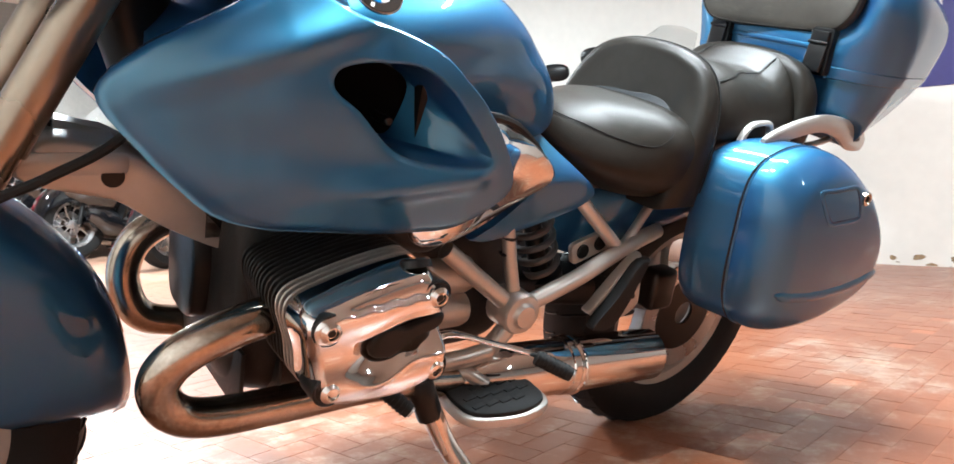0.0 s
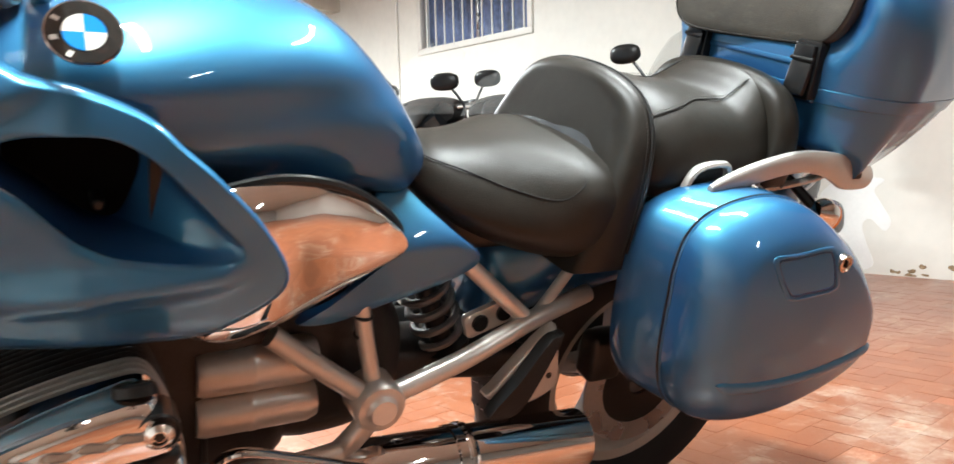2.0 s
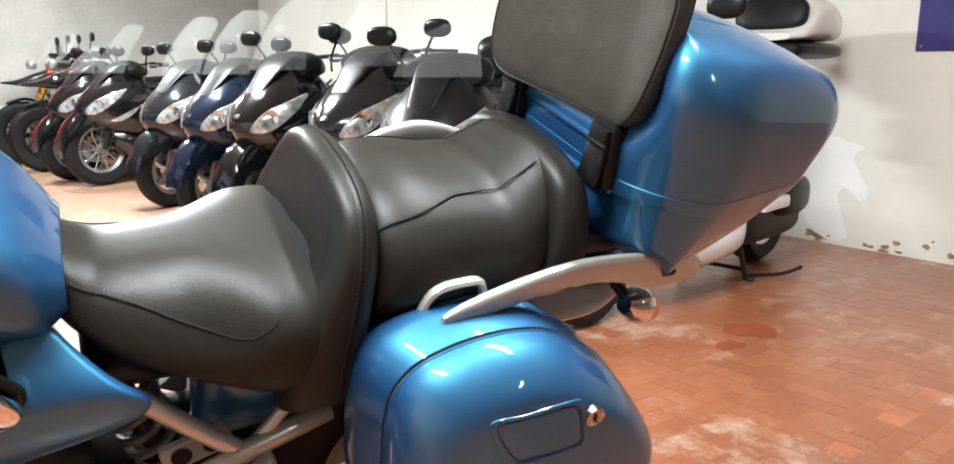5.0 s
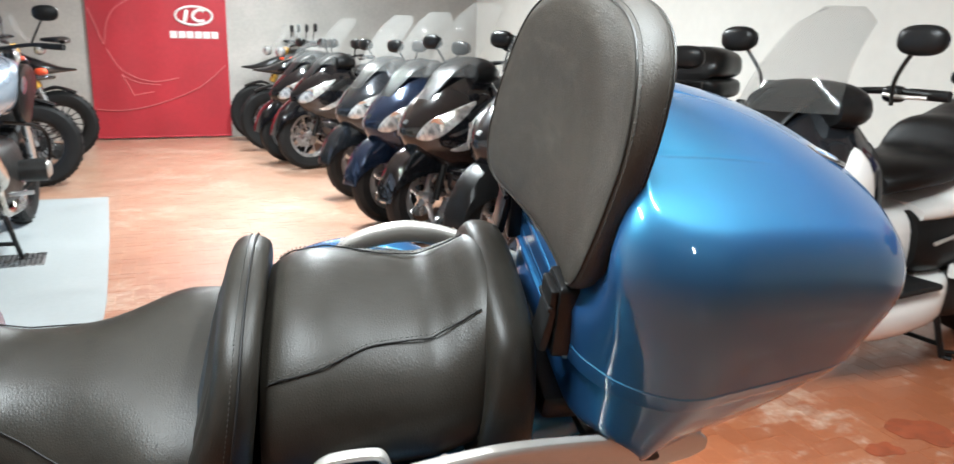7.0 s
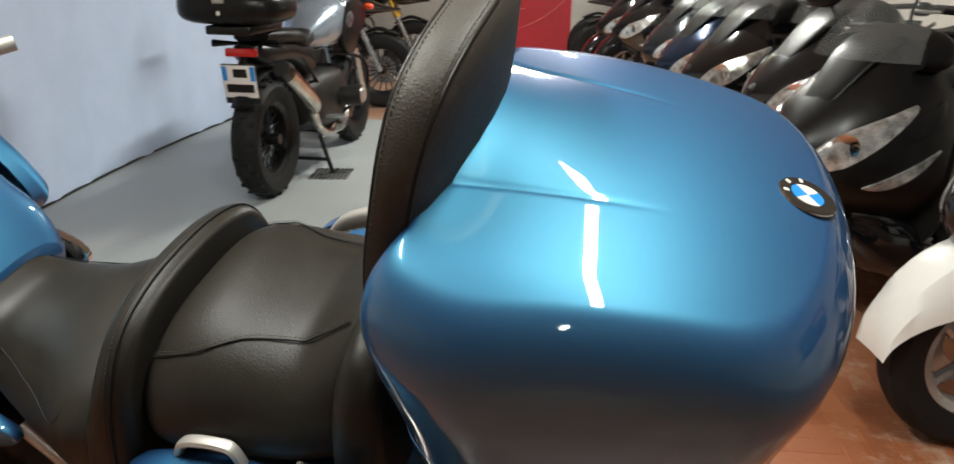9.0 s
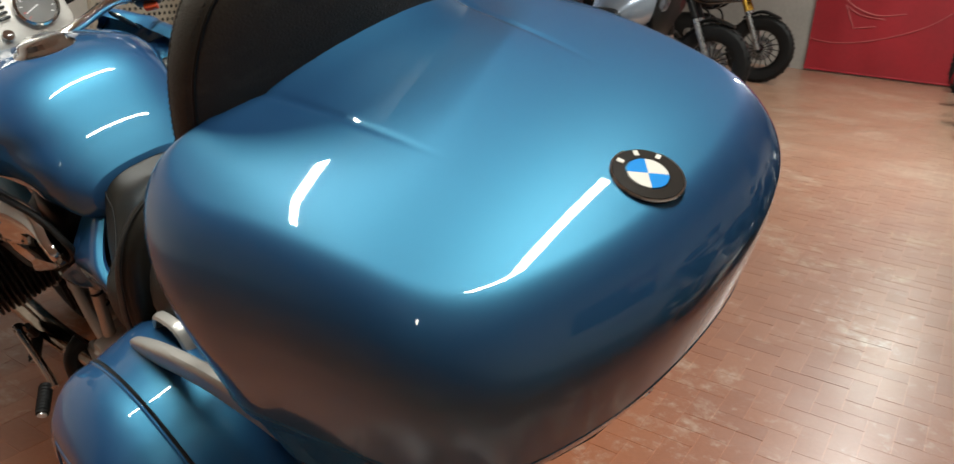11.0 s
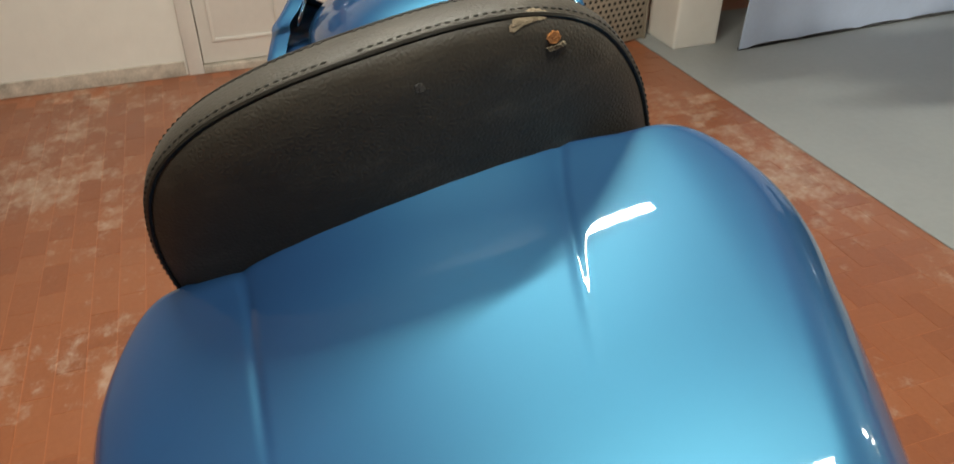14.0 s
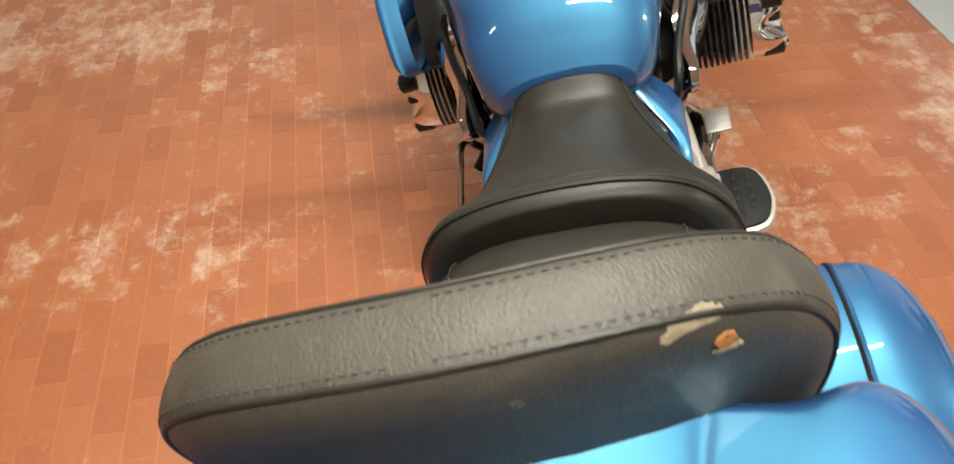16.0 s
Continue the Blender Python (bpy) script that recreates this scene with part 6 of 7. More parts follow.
# ---- frame, shock, stand, pedals ----
frame_ob = mk("frame_hub", at(lathe([(0.001, -0.02), (0.020, -0.02), (0.024, -0.014), (0.027, -0.012), (0.036, -0.010), (0.040, -0.004), (0.040, 0.05), (0.001, 0.05)], 32, "y"), -0.585, -0.205, 0.468), SILVER, bike, "silver tubular frame with a round hub cap")
for pts, r in (([(-0.74, -0.165, 0.588), (-0.66, -0.18, 0.525), (-0.585, -0.19, 0.468)], 0.0165), ([(-0.612, -0.15, 0.66), (-0.60, -0.17, 0.56), (-0.585, -0.188, 0.475)], 0.0130), ([(-0.585, -0.19, 0.468), (-0.44, -0.185, 0.512), (-0.30, -0.16, 0.552), (-0.17, -0.13, 0.572)], 0.0165),
               ([(-0.445, -0.14, 0.672), (-0.37, -0.15, 0.605), (-0.31, -0.155, 0.553)], 0.014), ([(-0.205, -0.13, 0.64), (-0.25, -0.14, 0.59), (-0.29, -0.15, 0.552)], 0.010), ([(-0.585, -0.19, 0.468), (-0.60, -0.19, 0.43), (-0.64, -0.18, 0.375)], 0.018), ([(-0.78, -0.19, 0.385), (-0.70, -0.20, 0.392), (-0.64, -0.20, 0.398)], 0.017)):
    for s in (-1, 1):
        mk("frame_tube", sided(sweep(pts, r, 16, 20), s), SILVER, frame_ob)
mk("hub_cap", mirror(at(lathe([(0.001, -0.02), (0.020, -0.02), (0.024, -0.014), (0.036, -0.010), (0.040, -0.004), (0.040, 0.05), (0.001, 0.05)], 32, "y"), -0.585, -0.205, 0.468)), SILVER, frame_ob)
for k in range(2):
    mk("tube_band", at(lathe([(0.013, -0.003), (0.0145, 0), (0.013, 0.003)], 16, "z"), -0.604, -0.163, 0.60 - 0.03 * k), SATIN, frame_ob)
BRK = [(-0.277, 0.545), (-0.262, 0.537), (-0.244, 0.45), (-0.25, 0.425), (-0.29, 0.405), (-0.335, 0.408), (-0.385, 0.43), (-0.37, 0.45), (-0.325, 0.50)]
for s in (-1, 1):
    bk = mk("peg_bracket", sided(lid_shell(BRK, -0.165, -0.188, 0.12, 0.4, n=50, corner=4, top=2), s), SILVER_LIGHT, frame_ob, "silver cast passenger peg bracket")
    for x, w in ((-0.272, 0.50), (-0.268, 0.455), (-0.30, 0.43)):
        mk("bracket_hole", sided(at(disc(0.006, 0.003, 0.001, 14), x, -0.188, w), s), SATIN, bk)
    mk("passenger_peg", sided(slab(ngon([(-0.300, 0.535), (-0.278, 0.545), (-0.272, 0.535), (-0.33, 0.415), (-0.385, 0.405), (-0.39, 0.42), (-0.345, 0.47)], 40), -0.19, -0.215, 0.006), s), RUBBER, bk, "folded black passenger footrest")
ang = np.linspace(0, 2 * math.pi * 5.5, 150)
ax0, ax1 = Vector((-0.465, -0.035, 0.625)), Vector((-0.395, -0.035, 0.455))
spin = facing(ax0, ax1 - ax0)
L = (ax1 - ax0).length
shock = mk("shock_absorber", moved(lathe([(0.001, 0), (0.020, 0), (0.020, L), (0.001, L)], 16, "z"), spin), SATIN, bike, "rear shock absorber with a grey coil spring")
mk("coil_spring", moved(sweep([(0.040 * math.cos(a), 0.040 * math.sin(a), 0.004 + (L - 0.008) * a / ang[-1]) for a in ang], 0.0075, 8), spin), GREY_SPRING, shock)
mk("spring_seat", moved(lathe([(0.001, L - 0.006), (0.048, L - 0.006), (0.048, L + 0.004), (0.03, L + 0.02), (0.001, L + 0.02)], 24, "z"), spin), SATIN, shock)
swing = mk("swing_arm", loft_x([(-0.52, 0.06, 0.40, 0.47, 3), (-0.35, 0.07, 0.38, 0.46, 3), (-0.18, 0.06, 0.35, 0.43, 3)]), CAST_DARK, bike, "cast swing arm with shaft drive")
mk("drive_tube", sweep([(-0.45, 0.10, 0.42), (-0.2, 0.12, 0.38), (0.05, 0.12, 0.33)], 0.045, 16), CAST_DARK, swing)
mk("final_drive", at(lathe([(0.001, -0.05), (0.08, -0.05), (0.10, -0.02), (0.10, 0.03), (0.06, 0.05), (0.001, 0.05)], 32), AX_R, 0.12, RAD), CAST_DARK, swing)
sock = mk("socket_plate", at(slab(rounded(-0.05, 0.05, -0.022, 0.022, 0.010), -0.006, 0.006, 0.002), -0.365, -0.13, 0.552, 0, -18), SILVER, bike, "small plate with two round sockets")
for x in (-0.022, 0.022):
    mk("socket", at(disc(0.015, 0.006, 0.001, 20), -0.365 + x, -0.137, 0.552 + 0.32 * x), SATIN, sock)
# footboards, gear lever, brake pedal
BOARD = [(-0.745, -0.215), (-0.72, -0.20), (-0.678, -0.192), (-0.60, -0.20), (-0.568, -0.222), (-0.562, -0.27), (-0.578, -0.312), (-0.64, -0.332), (-0.71, -0.322), (-0.745, -0.30), (-0.752, -0.26)]
for s in (-1, 1):
    o = ngon(BOARD, 48)
    c = o.mean(0)
    fb = mk("footboard", sided(slab(o, 0.326, 0.344, 0.005, "z"), s), SILVER_LIGHT, bike, "footboard with a black rubber pad and pale rim")
    mk("rubber_pad", sided(slab([c + (p - c) * 0.90 for p in o], 0.341, 0.352, 0.004, "z"), s), RUBBER, fb)
    ribs = []
    for i in range(5):
        for j in range(3):
            if (i, j) not in ((0, 0), (4, 2)):
                ribs.append(at(box(-0.013, 0.013, -0.005, 0.005, 0, 0.003, 0.001), -0.715 + 0.029 * i, -0.235 - 0.027 * j, 0.351, 0, 0, 14))
    mk("pad_ribs", sided(join(*ribs), s), RUBBER, fb)
    mk("board_arm", sided(sweep([(-0.72, -0.15, 0.36), (-0.69, -0.20, 0.365), (-0.655, -0.225, 0.345)], 0.016, 12, 14), s), SILVER, fb)
    mk("board_lug", sided(box(-0.69, -0.63, -0.215, -0.175, 0.342, 0.372, 0.006), s), SILVER, fb)
gl = mk("gear_lever", sweep([(-0.855, -0.285, 0.465), (-0.83, -0.295, 0.500), (-0.80, -0.302, 0.507), (-0.74, -0.305, 0.487), (-0.66, -0.31, 0.458), (-0.625, -0.315, 0.445)], [0.011, 0.010, 0.009, 0.008, 0.008, 0.009], 10, 30, flat=0.6), CHROME, bike, "chrome heel-and-toe gear lever")
mk("lever_arm", sweep([(-0.845, -0.28, 0.48), (-0.87, -0.27, 0.44), (-0.905, -0.275, 0.425)], 0.009, 10, 16), SATIN, gl)
for a, b in (((-0.640, -0.325, 0.450), (-0.590, -0.362, 0.428)), ((-0.905, -0.262, 0.420), (-0.862, -0.302, 0.384))):
    rub = mk("lever_rubber", sweep([a, b], 0.0125, 14), RUBBER, gl, "ribbed black rubber")
    e = Vector(b) + (Vector(b) - Vector(a)).normalized() * 0.004
    mk("rubber_tip", sweep([b, tuple(e)], 0.009, 12), STEEL, rub)
    mk("rubber_ribs", join(*[sweep([tuple(Vector(a).lerp(Vector(b), t)), tuple(Vector(a).lerp(Vector(b), t + 0.04))], 0.0140, 14) for t in np.arange(0.08, 0.9, 0.11)]), RUBBER, rub)
bp = mk("brake_pedal", sweep([(-0.73, 0.20, 0.35), (-0.77, 0.225, 0.37), (-0.80, 0.245, 0.40), (-0.82, 0.25, 0.415)], 0.008, 10, 20), CHROME, bike, "chrome brake pedal with a ribbed pad")
mk("pedal_pad", at(box(-0.028, 0.028, -0.027, 0.027, -0.005, 0.005, 0.004), -0.82, 0.252, 0.424, 0, 20), SILVER_LIGHT, bp)
mk("pad_grid", at(join(*[box(-0.024 + 0.008 * i, -0.020 + 0.008 * i, -0.023 + 0.008 * j, -0.019 + 0.008 * j, 0, 0.0065) for i in range(6) for j in range(6)]), -0.82, 0.252, 0.424, 0, 20), SILVER_LIGHT, bp)
# side stand: reaches the ground on the low side
LEANR = radians(LEAN)
foot = (-0.66, -0.40, 0.40 * math.tan(LEANR) + 0.012)
st = mk("side_stand", sweep([(-0.785, -0.245, 0.345), (-0.755, -0.275, 0.275), (-0.70, -0.345, 0.19), foot], [0.019, 0.018, 0.016, 0.015], 16, 24), CHROME, bike, "chrome side stand bearing the leaning machine")
mk("stand_bracket", sweep([(-0.80, -0.20, 0.40), (-0.80, -0.235, 0.375), (-0.783, -0.25, 0.325)], [0.026, 0.024, 0.022], 12, 12), SATIN, st)
mk("stand_spring", sweep([(-0.81, -0.24, 0.40), (-0.79, -0.262, 0.33), (-0.765, -0.285, 0.27)], 0.006, 8), STEEL, st)
mk("stand_foot", at(slab(rounded(-0.035, 0.035, -0.025, 0.025, 0.012), -0.005, 0.005, 0.002, "z"), foot[0], foot[1], foot[2] - 0.004, -LEAN), STEEL, st)

# ---- parked scooters and motorcycles ----
def shell_wheel(parent, x, z, r, wd, name, spokes=5, rim_mat=None, knobs=0, disc_v=0.06):
    rim_mat = rim_mat or STEEL
    rr = r * 0.66
    m = Matrix.Translation((x, 0, z))
    wh = mk(name, moved(lathe([(rr, -wd * 0.7), (rr - 0.02, -wd * 0.55), (rr - 0.028, 0), (rr - 0.02, wd * 0.55), (rr, wd * 0.7), (rr - 0.006, wd * 0.72), (rr - 0.03, wd * 0.5), (rr - 0.036, 0), (rr - 0.03, -wd * 0.5), (rr - 0.006, -wd * 0.72), (rr, -wd * 0.7)], 36), m), rim_mat, parent)
    ty = mk("tyre", moved(lathe([(rr - 0.004, -wd * 0.75), (rr + 0.03, -wd * 0.98), (r - 0.035, -wd), (r - 0.008, -wd * 0.6), (r, 0), (r - 0.008, wd * 0.6), (r - 0.035, wd), (rr + 0.03, wd * 0.98), (rr - 0.004, wd * 0.75)], 44), m), RUBBER, wh)
    if knobs:
        items = []  # knobs joined: too many and small to part
        for k in range(knobs):
            for s in (-0.55, 0.0, 0.55):
                q = 2 * math.pi * (k + (0.5 if s == 0 else 0)) / knobs
                items.append(moved(box(-0.012, 0.012, -wd * 0.22, wd * 0.22, -0.004, 0.006), m @ Matrix.Rotation(-q, 4, "Y") @ Matrix.Translation((0, s * wd, r - 0.012 * abs(s))) ))
        tagged(mk("tread", join(*items), RUBBER, ty), kind="stuff")
    for k in range(spokes):
        q = 2 * math.pi * k / spokes
        wide = 0.016 if spokes < 9 else 0.005
        mk("spoke", moved(sweep([(0.02, 0, 0), (rr * 0.5, 0.008, 0.01), (rr - 0.025, 0, 0)], [wide * 1.3, wide, wide * 1.2], 8), m @ Matrix.Rotation(q, 4, "Y")), rim_mat, wh)
    mk("hub", moved(lathe([(0.001, -wd), (0.03, -wd), (0.035, 0), (0.03, wd), (0.001, wd)], 16), m), rim_mat, wh)
    if disc_v:
        mk("brake_disc", moved(lathe([(0.07, -0.002), (0.12, -0.002), (0.12, 0.002), (0.07, 0.002), (0.07, -0.002)], 28), m @ Matrix.Translation((0, disc_v, 0))), STEEL, wh)
    return wh


def blob(x, y, z, sx, sy, sz, e=2.4, n=18, m=14):
    """A soft rounded block."""
    rs = []
    for i in range(m + 1):
        p = math.pi * (i / m - 0.5)
        cp, sp = max(math.cos(p), 0.0005), math.sin(p)
        ring = []
        for k in range(n):
            q = 2 * math.pi * k / n
            ring.append((x + sx * math.copysign(cp ** (2 / e) * abs(math.cos(q)) ** (2 / e), math.cos(q)), y + sy * math.copysign(cp ** (2 / e) * abs(math.sin(q)) ** (2 / e), math.sin(q)), z + sz * math.copysign(abs(sp) ** (2 / e), sp)))
        rs.append(ring)
    return rings(rs)


def windscreen(parent, x0, z0, x1, z1, w0, w1, material, bow=0.10):
    rs = []
    for i in range(14):
        t = i / 13
        hw = mix(w0, w1, t) * (1 - 0.55 * smoothstep(0.8, 1.0, t) ** 2)
        x, z = mix(x0, x1, t) - 0.04 * math.sin(t * math.pi), mix(z0, z1, t)
        outer = [(x + bow * (k / 8) ** 2, hw * k / 8, z) for k in range(-8, 9)]
        inner = [(p[0] + 0.004, p[1], p[2]) for p in reversed(outer)]
        rs.append(outer + inner)
    return mk("windscreen", rings(rs), material, parent, "clear tall windscreen" if material is SCREEN else "smoked windscreen")


def mirror_pair(parent, x, z, y=0.36, drop=0.20):
    for s in (-1, 1):
        hd = mk("mirror", blob(x - 0.01, y * s, z, 0.032, 0.078, 0.046, 2.6), PLASTIC, parent, "black mirror on a stalk")
        mk("mirror_glass", blob(x + 0.022, y * s, z, 0.004, 0.066, 0.036, 2.6), CHROME, hd)
        mk("mirror_stalk", sweep([(x, (y - 0.03) * s, z - 0.03), (x + 0.02, (y - 0.09) * s, z - drop * 0.6), (x + 0.03, (y - 0.10) * s, z - drop)], 0.007, 8, 12), SATIN, hd)


def grips(parent, x, z, y=0.34, back=0.06):
    bar = mk("handlebar", sweep([(x + back, -y, z), (x + 0.01, -0.18, z + 0.01), (x, 0, z), (x + 0.01, 0.18, z + 0.01), (x + back, y, z)], 0.012, 10, 30), SATIN, parent)
    for s in (-1, 1):
        mk("grip", sweep([(x + back * 0.7, (y - 0.10) * s, z + 0.003), (x + back + 0.004, (y + 0.02) * s, z)], 0.018, 12), RUBBER, bar)
        mk("lever", sweep([(x - 0.02, 0.19 * s, z), (x - 0.035, 0.25 * s, z - 0.005), (x + back - 0.07, (y - 0.01) * s, z - 0.005)], 0.007, 8, 12), SILVER_LIGHT, bar)
        mk("switch_block", blob(x + 0.02, 0.20 * s, z, 0.03, 0.035, 0.028, 3), SATIN, bar)
    return bar


def top_box(parent, x, z, sx=0.175, sy=0.20, sz=0.17):
    z1 = z + 1.58 * sz
    tb = mk("top_box", loft_x([(x - sx, sy * 0.55, z + 0.05, z + 0.10, 2.6), (x - sx * 0.93, sy * 0.80, z + 0.025, z + 0.115, 3.0), (x - sx * 0.6, sy * 0.97, z + 0.005, z + 0.118, 3.4), (x + sx * 0.5, sy, z, z + 0.118, 3.4), (x + sx * 0.9, sy * 0.85, z + 0.02, z + 0.115, 3.0), (x + sx, sy * 0.6, z + 0.05, z + 0.10, 2.6)], 32, 20), PLASTIC, parent, "black plastic top box")
    mk("box_lid", loft_x([(x - sx * 1.01, sy * 0.55, z + 0.10, z + 0.15, 2.6), (x - sx * 0.93, sy * 0.82, z + 0.098, z1 - 0.06, 2.8), (x - sx * 0.6, sy, z + 0.096, z1 - 0.012, 2.9), (x, sy * 1.03, z + 0.096, z1, 2.9), (x + sx * 0.5, sy * 1.02, z + 0.096, z1 - 0.012, 2.9), (x + sx * 0.9, sy * 0.86, z + 0.098, z1 - 0.06, 2.8), (x + sx * 1.01, sy * 0.6, z + 0.10, z + 0.15, 2.6)], 32, 24), SATIN, tb)
    mk("box_carrier", box(x - 0.16, x + 0.14, -0.11, 0.11, z - 0.035, z + 0.02, 0.01), SATIN, tb)
    return tb


NOSE = [(-0.175, 0.020, 0.645, 0.70, 2.0), (-0.13, 0.095, 0.575, 0.755, 2.1), (-0.05, 0.178, 0.510, 0.835, 2.2), (0.05, 0.230, 0.455, 0.920, 2.3), (0.16, 0.262, 0.400, 1.005, 2.4), (0.27, 0.275, 0.330, 1.045, 2.6), (0.36, 0.265, 0.30, 1.03, 2.8), (0.40, 0.23, 0.32, 0.99, 2.8)]


def nose_waist(x, z):
    return 1 - 0.42 * smoothstep(0.80, 1.04, z) - 0.35 * smoothstep(0.58, 0.36, z)


def nose_v(x, z):
    st = np.array(NOSE)
    hw, z0, z1, e = (np.interp(x, st[:, 0], st[:, k]) for k in (1, 2, 3, 4))
    r = min(abs(z - (z0 + z1) / 2) / ((z1 - z0) / 2), 1.0)
    return hw * (1 - r ** e) ** (1 / e) * nose_waist(x, z)


def skin_patch(outline, off, side, n=44):
    """A lens or panel that lies on the nose, a little proud of it."""
    o = ngon(outline, n)
    c = o.mean(0)
    rs = []
    for s, d in ((1.03, -0.006), (1.0, off * 0.5), (0.93, off), (0.7, off), (0.45, off), (0.2, off), (0.01, off)):
        ring = []
        for p in o:
            q = c + (p - c) * s
            ring.append((q[0] - d * 0.4, side * (nose_v(*q) + d), q[1]))
        rs.append(ring)
    return rings(rs, cap0=False)


def scooter(m, paint, label, screen="clear", lower=None, box_on=False, size=1.0, pad=False, group="scooters along the wall", wheel_r=0.275, rim=None):
    """Maxi scooter: front wheel on the origin, tail along +x."""
    lower = lower or paint
    sc = thing("scooter", label, "scooter", group, m @ Matrix.Scale(size, 4))
    f = shell_wheel(sc, 0.0, wheel_r, wheel_r, 0.058, "front_wheel", 5 if wheel_r < 0.3 else 10, rim)
    shell_wheel(sc, 1.47, 0.265, 0.265, 0.066, "rear_wheel", 5, rim)
    for s in (-1, 1):
        mk("fork_leg", sweep([(0.005, 0.085 * s, wheel_r), (0.10, 0.085 * s, 0.62)], 0.022, 10), SATIN, sc)
    rs = []
    for q in np.linspace(radians(2), radians(150), 20):
        r = wheel_r + 0.035
        hw = 0.088 * (0.75 + 0.25 * math.sin(q))
        rs.append([(r * math.cos(q) * -1 + 0.0, hw * u, wheel_r + (r + d) * math.sin(q)) for u, d in ((-1.1, -0.15), (-1.06, -0.05), (-0.8, 0.012), (0, 0.034), (0.8, 0.012), (1.06, -0.05), (1.1, -0.15), (0.98, -0.05), (0, 0.016), (-0.98, -0.05))])
    mk("front_mudguard", rings(rs), lower, sc)
    nose = mk("front_fairing", loft_x(NOSE, 40, 36, waist=nose_waist), paint, sc, sharp=60)
    mk("under_fairing", loft_x([(0.10, 0.12, 0.32, 0.50, 2.6), (0.24, 0.20, 0.20, 0.48, 3.0), (0.50, 0.24, 0.15, 0.36, 3.2), (0.82, 0.24, 0.16, 0.36, 3.2), (0.95, 0.20, 0.20, 0.40, 3.0)], 28, 20), lower, sc)
    mk("beak", loft_x([(-0.165, 0.02, 0.70, 0.72, 2.2), (-0.08, 0.05, 0.775, 0.80, 2.2), (0.03, 0.075, 0.885, 0.915, 2.3), (0.14, 0.10, 0.98, 1.02, 2.3), (0.24, 0.11, 1.03, 1.07, 2.3)], 24, 16), PLASTIC, nose, "black centre strip of the nose")
    for s in (-1, 1):
        hl = mk("headlight", skin_patch([(-0.135, 0.645), (-0.115, 0.70), (-0.06, 0.755), (0.03, 0.80), (0.17, 0.85), (0.12, 0.79), (0.04, 0.72), (-0.02, 0.67), (-0.09, 0.628)], 0.010, s), LAMP_GLASS, nose, "large clear headlight")
        mk("reflector", moved(lathe([(0.001, 0), (0.040, 0), (0.042, 0.006), (0.034, 0.004), (0.001, 0.002)], 20, "y"), Matrix.Translation((-0.055, s * (nose_v(-0.055, 0.72) + 0.006), 0.72)) @ Matrix.Rotation(radians(52 * s), 4, "Z") @ Matrix.Rotation(radians(180 if s < 0 else 0), 4, "Z")), CHROME, hl)
        mk("turn_signal", skin_patch([(0.02, 0.575), (0.08, 0.61), (0.20, 0.67), (0.27, 0.70), (0.20, 0.63), (0.10, 0.57)], 0.008, s), LAMP_GLASS, nose)
        mk("side_vent", skin_patch([(0.10, 0.77), (0.20, 0.83), (0.29, 0.86), (0.24, 0.79), (0.15, 0.74)], 0.004, s), SATIN, nose)
        if lower is WHITE:
            mk("white_panel", skin_patch([(-0.12, 0.628), (-0.02, 0.665), (0.06, 0.72), (0.16, 0.80), (0.28, 0.88), (0.33, 0.70), (0.30, 0.48), (0.18, 0.44), (0.05, 0.50), (-0.07, 0.565)], 0.012, s), WHITE, nose, "white lower panel")
    mk("dash", loft_x([(0.22, 0.20, 0.93, 1.06, 2.6), (0.32, 0.22, 0.92, 1.09, 2.6), (0.42, 0.16, 0.94, 1.04, 2.6)], 24, 10), PLASTIC, sc)
    mk("leg_shield", loft_x([(0.34, 0.28, 0.28, 0.94, 3.2), (0.40, 0.25, 0.30, 0.92, 3.2), (0.46, 0.12, 0.36, 0.80, 3.0)], 28, 10), PLASTIC, sc)
    grips(sc, 0.44, 1.05)
    mirror_pair(sc, 0.33, 1.22 if pad else 1.17)
    if screen == "clear":
        windscreen(sc, 0.06, 0.98, 0.36, 1.40, 0.23, 0.18, SCREEN)
    elif screen == "smoke":
        windscreen(sc, 0.08, 0.99, 0.34, 1.33, 0.21, 0.15, SMOKE)
    else:
        windscreen(sc, 0.06, 0.98, 0.30, 1.22, 0.22, 0.15, SCREEN)
    mk("tunnel", loft_x([(0.40, 0.10, 0.30, 0.66, 2.8), (0.60, 0.11, 0.30, 0.58, 2.8), (0.85, 0.14, 0.34, 0.66, 2.8)], 24, 12), lower, sc)
    mk("tail_body", loft_x([(0.74, 0.14, 0.38, 0.66, 2.8), (0.92, 0.23, 0.40, 0.73, 2.7), (1.15, 0.245, 0.46, 0.77, 2.7), (1.45, 0.20, 0.58, 0.84, 2.6), (1.72, 0.12, 0.70, 0.88, 2.4), (1.82, 0.05, 0.77, 0.86, 2.2)] if not pad else [(0.80, 0.16, 0.56, 0.64, 2.6), (0.95, 0.235, 0.575, 0.71, 2.6), (1.15, 0.25, 0.62, 0.80, 2.6), (1.45, 0.215, 0.72, 0.91, 2.5), (1.72, 0.13, 0.83, 0.96, 2.4), (1.84, 0.05, 0.89, 0.94, 2.2)], 30, 30), lower if pad else paint, sc)
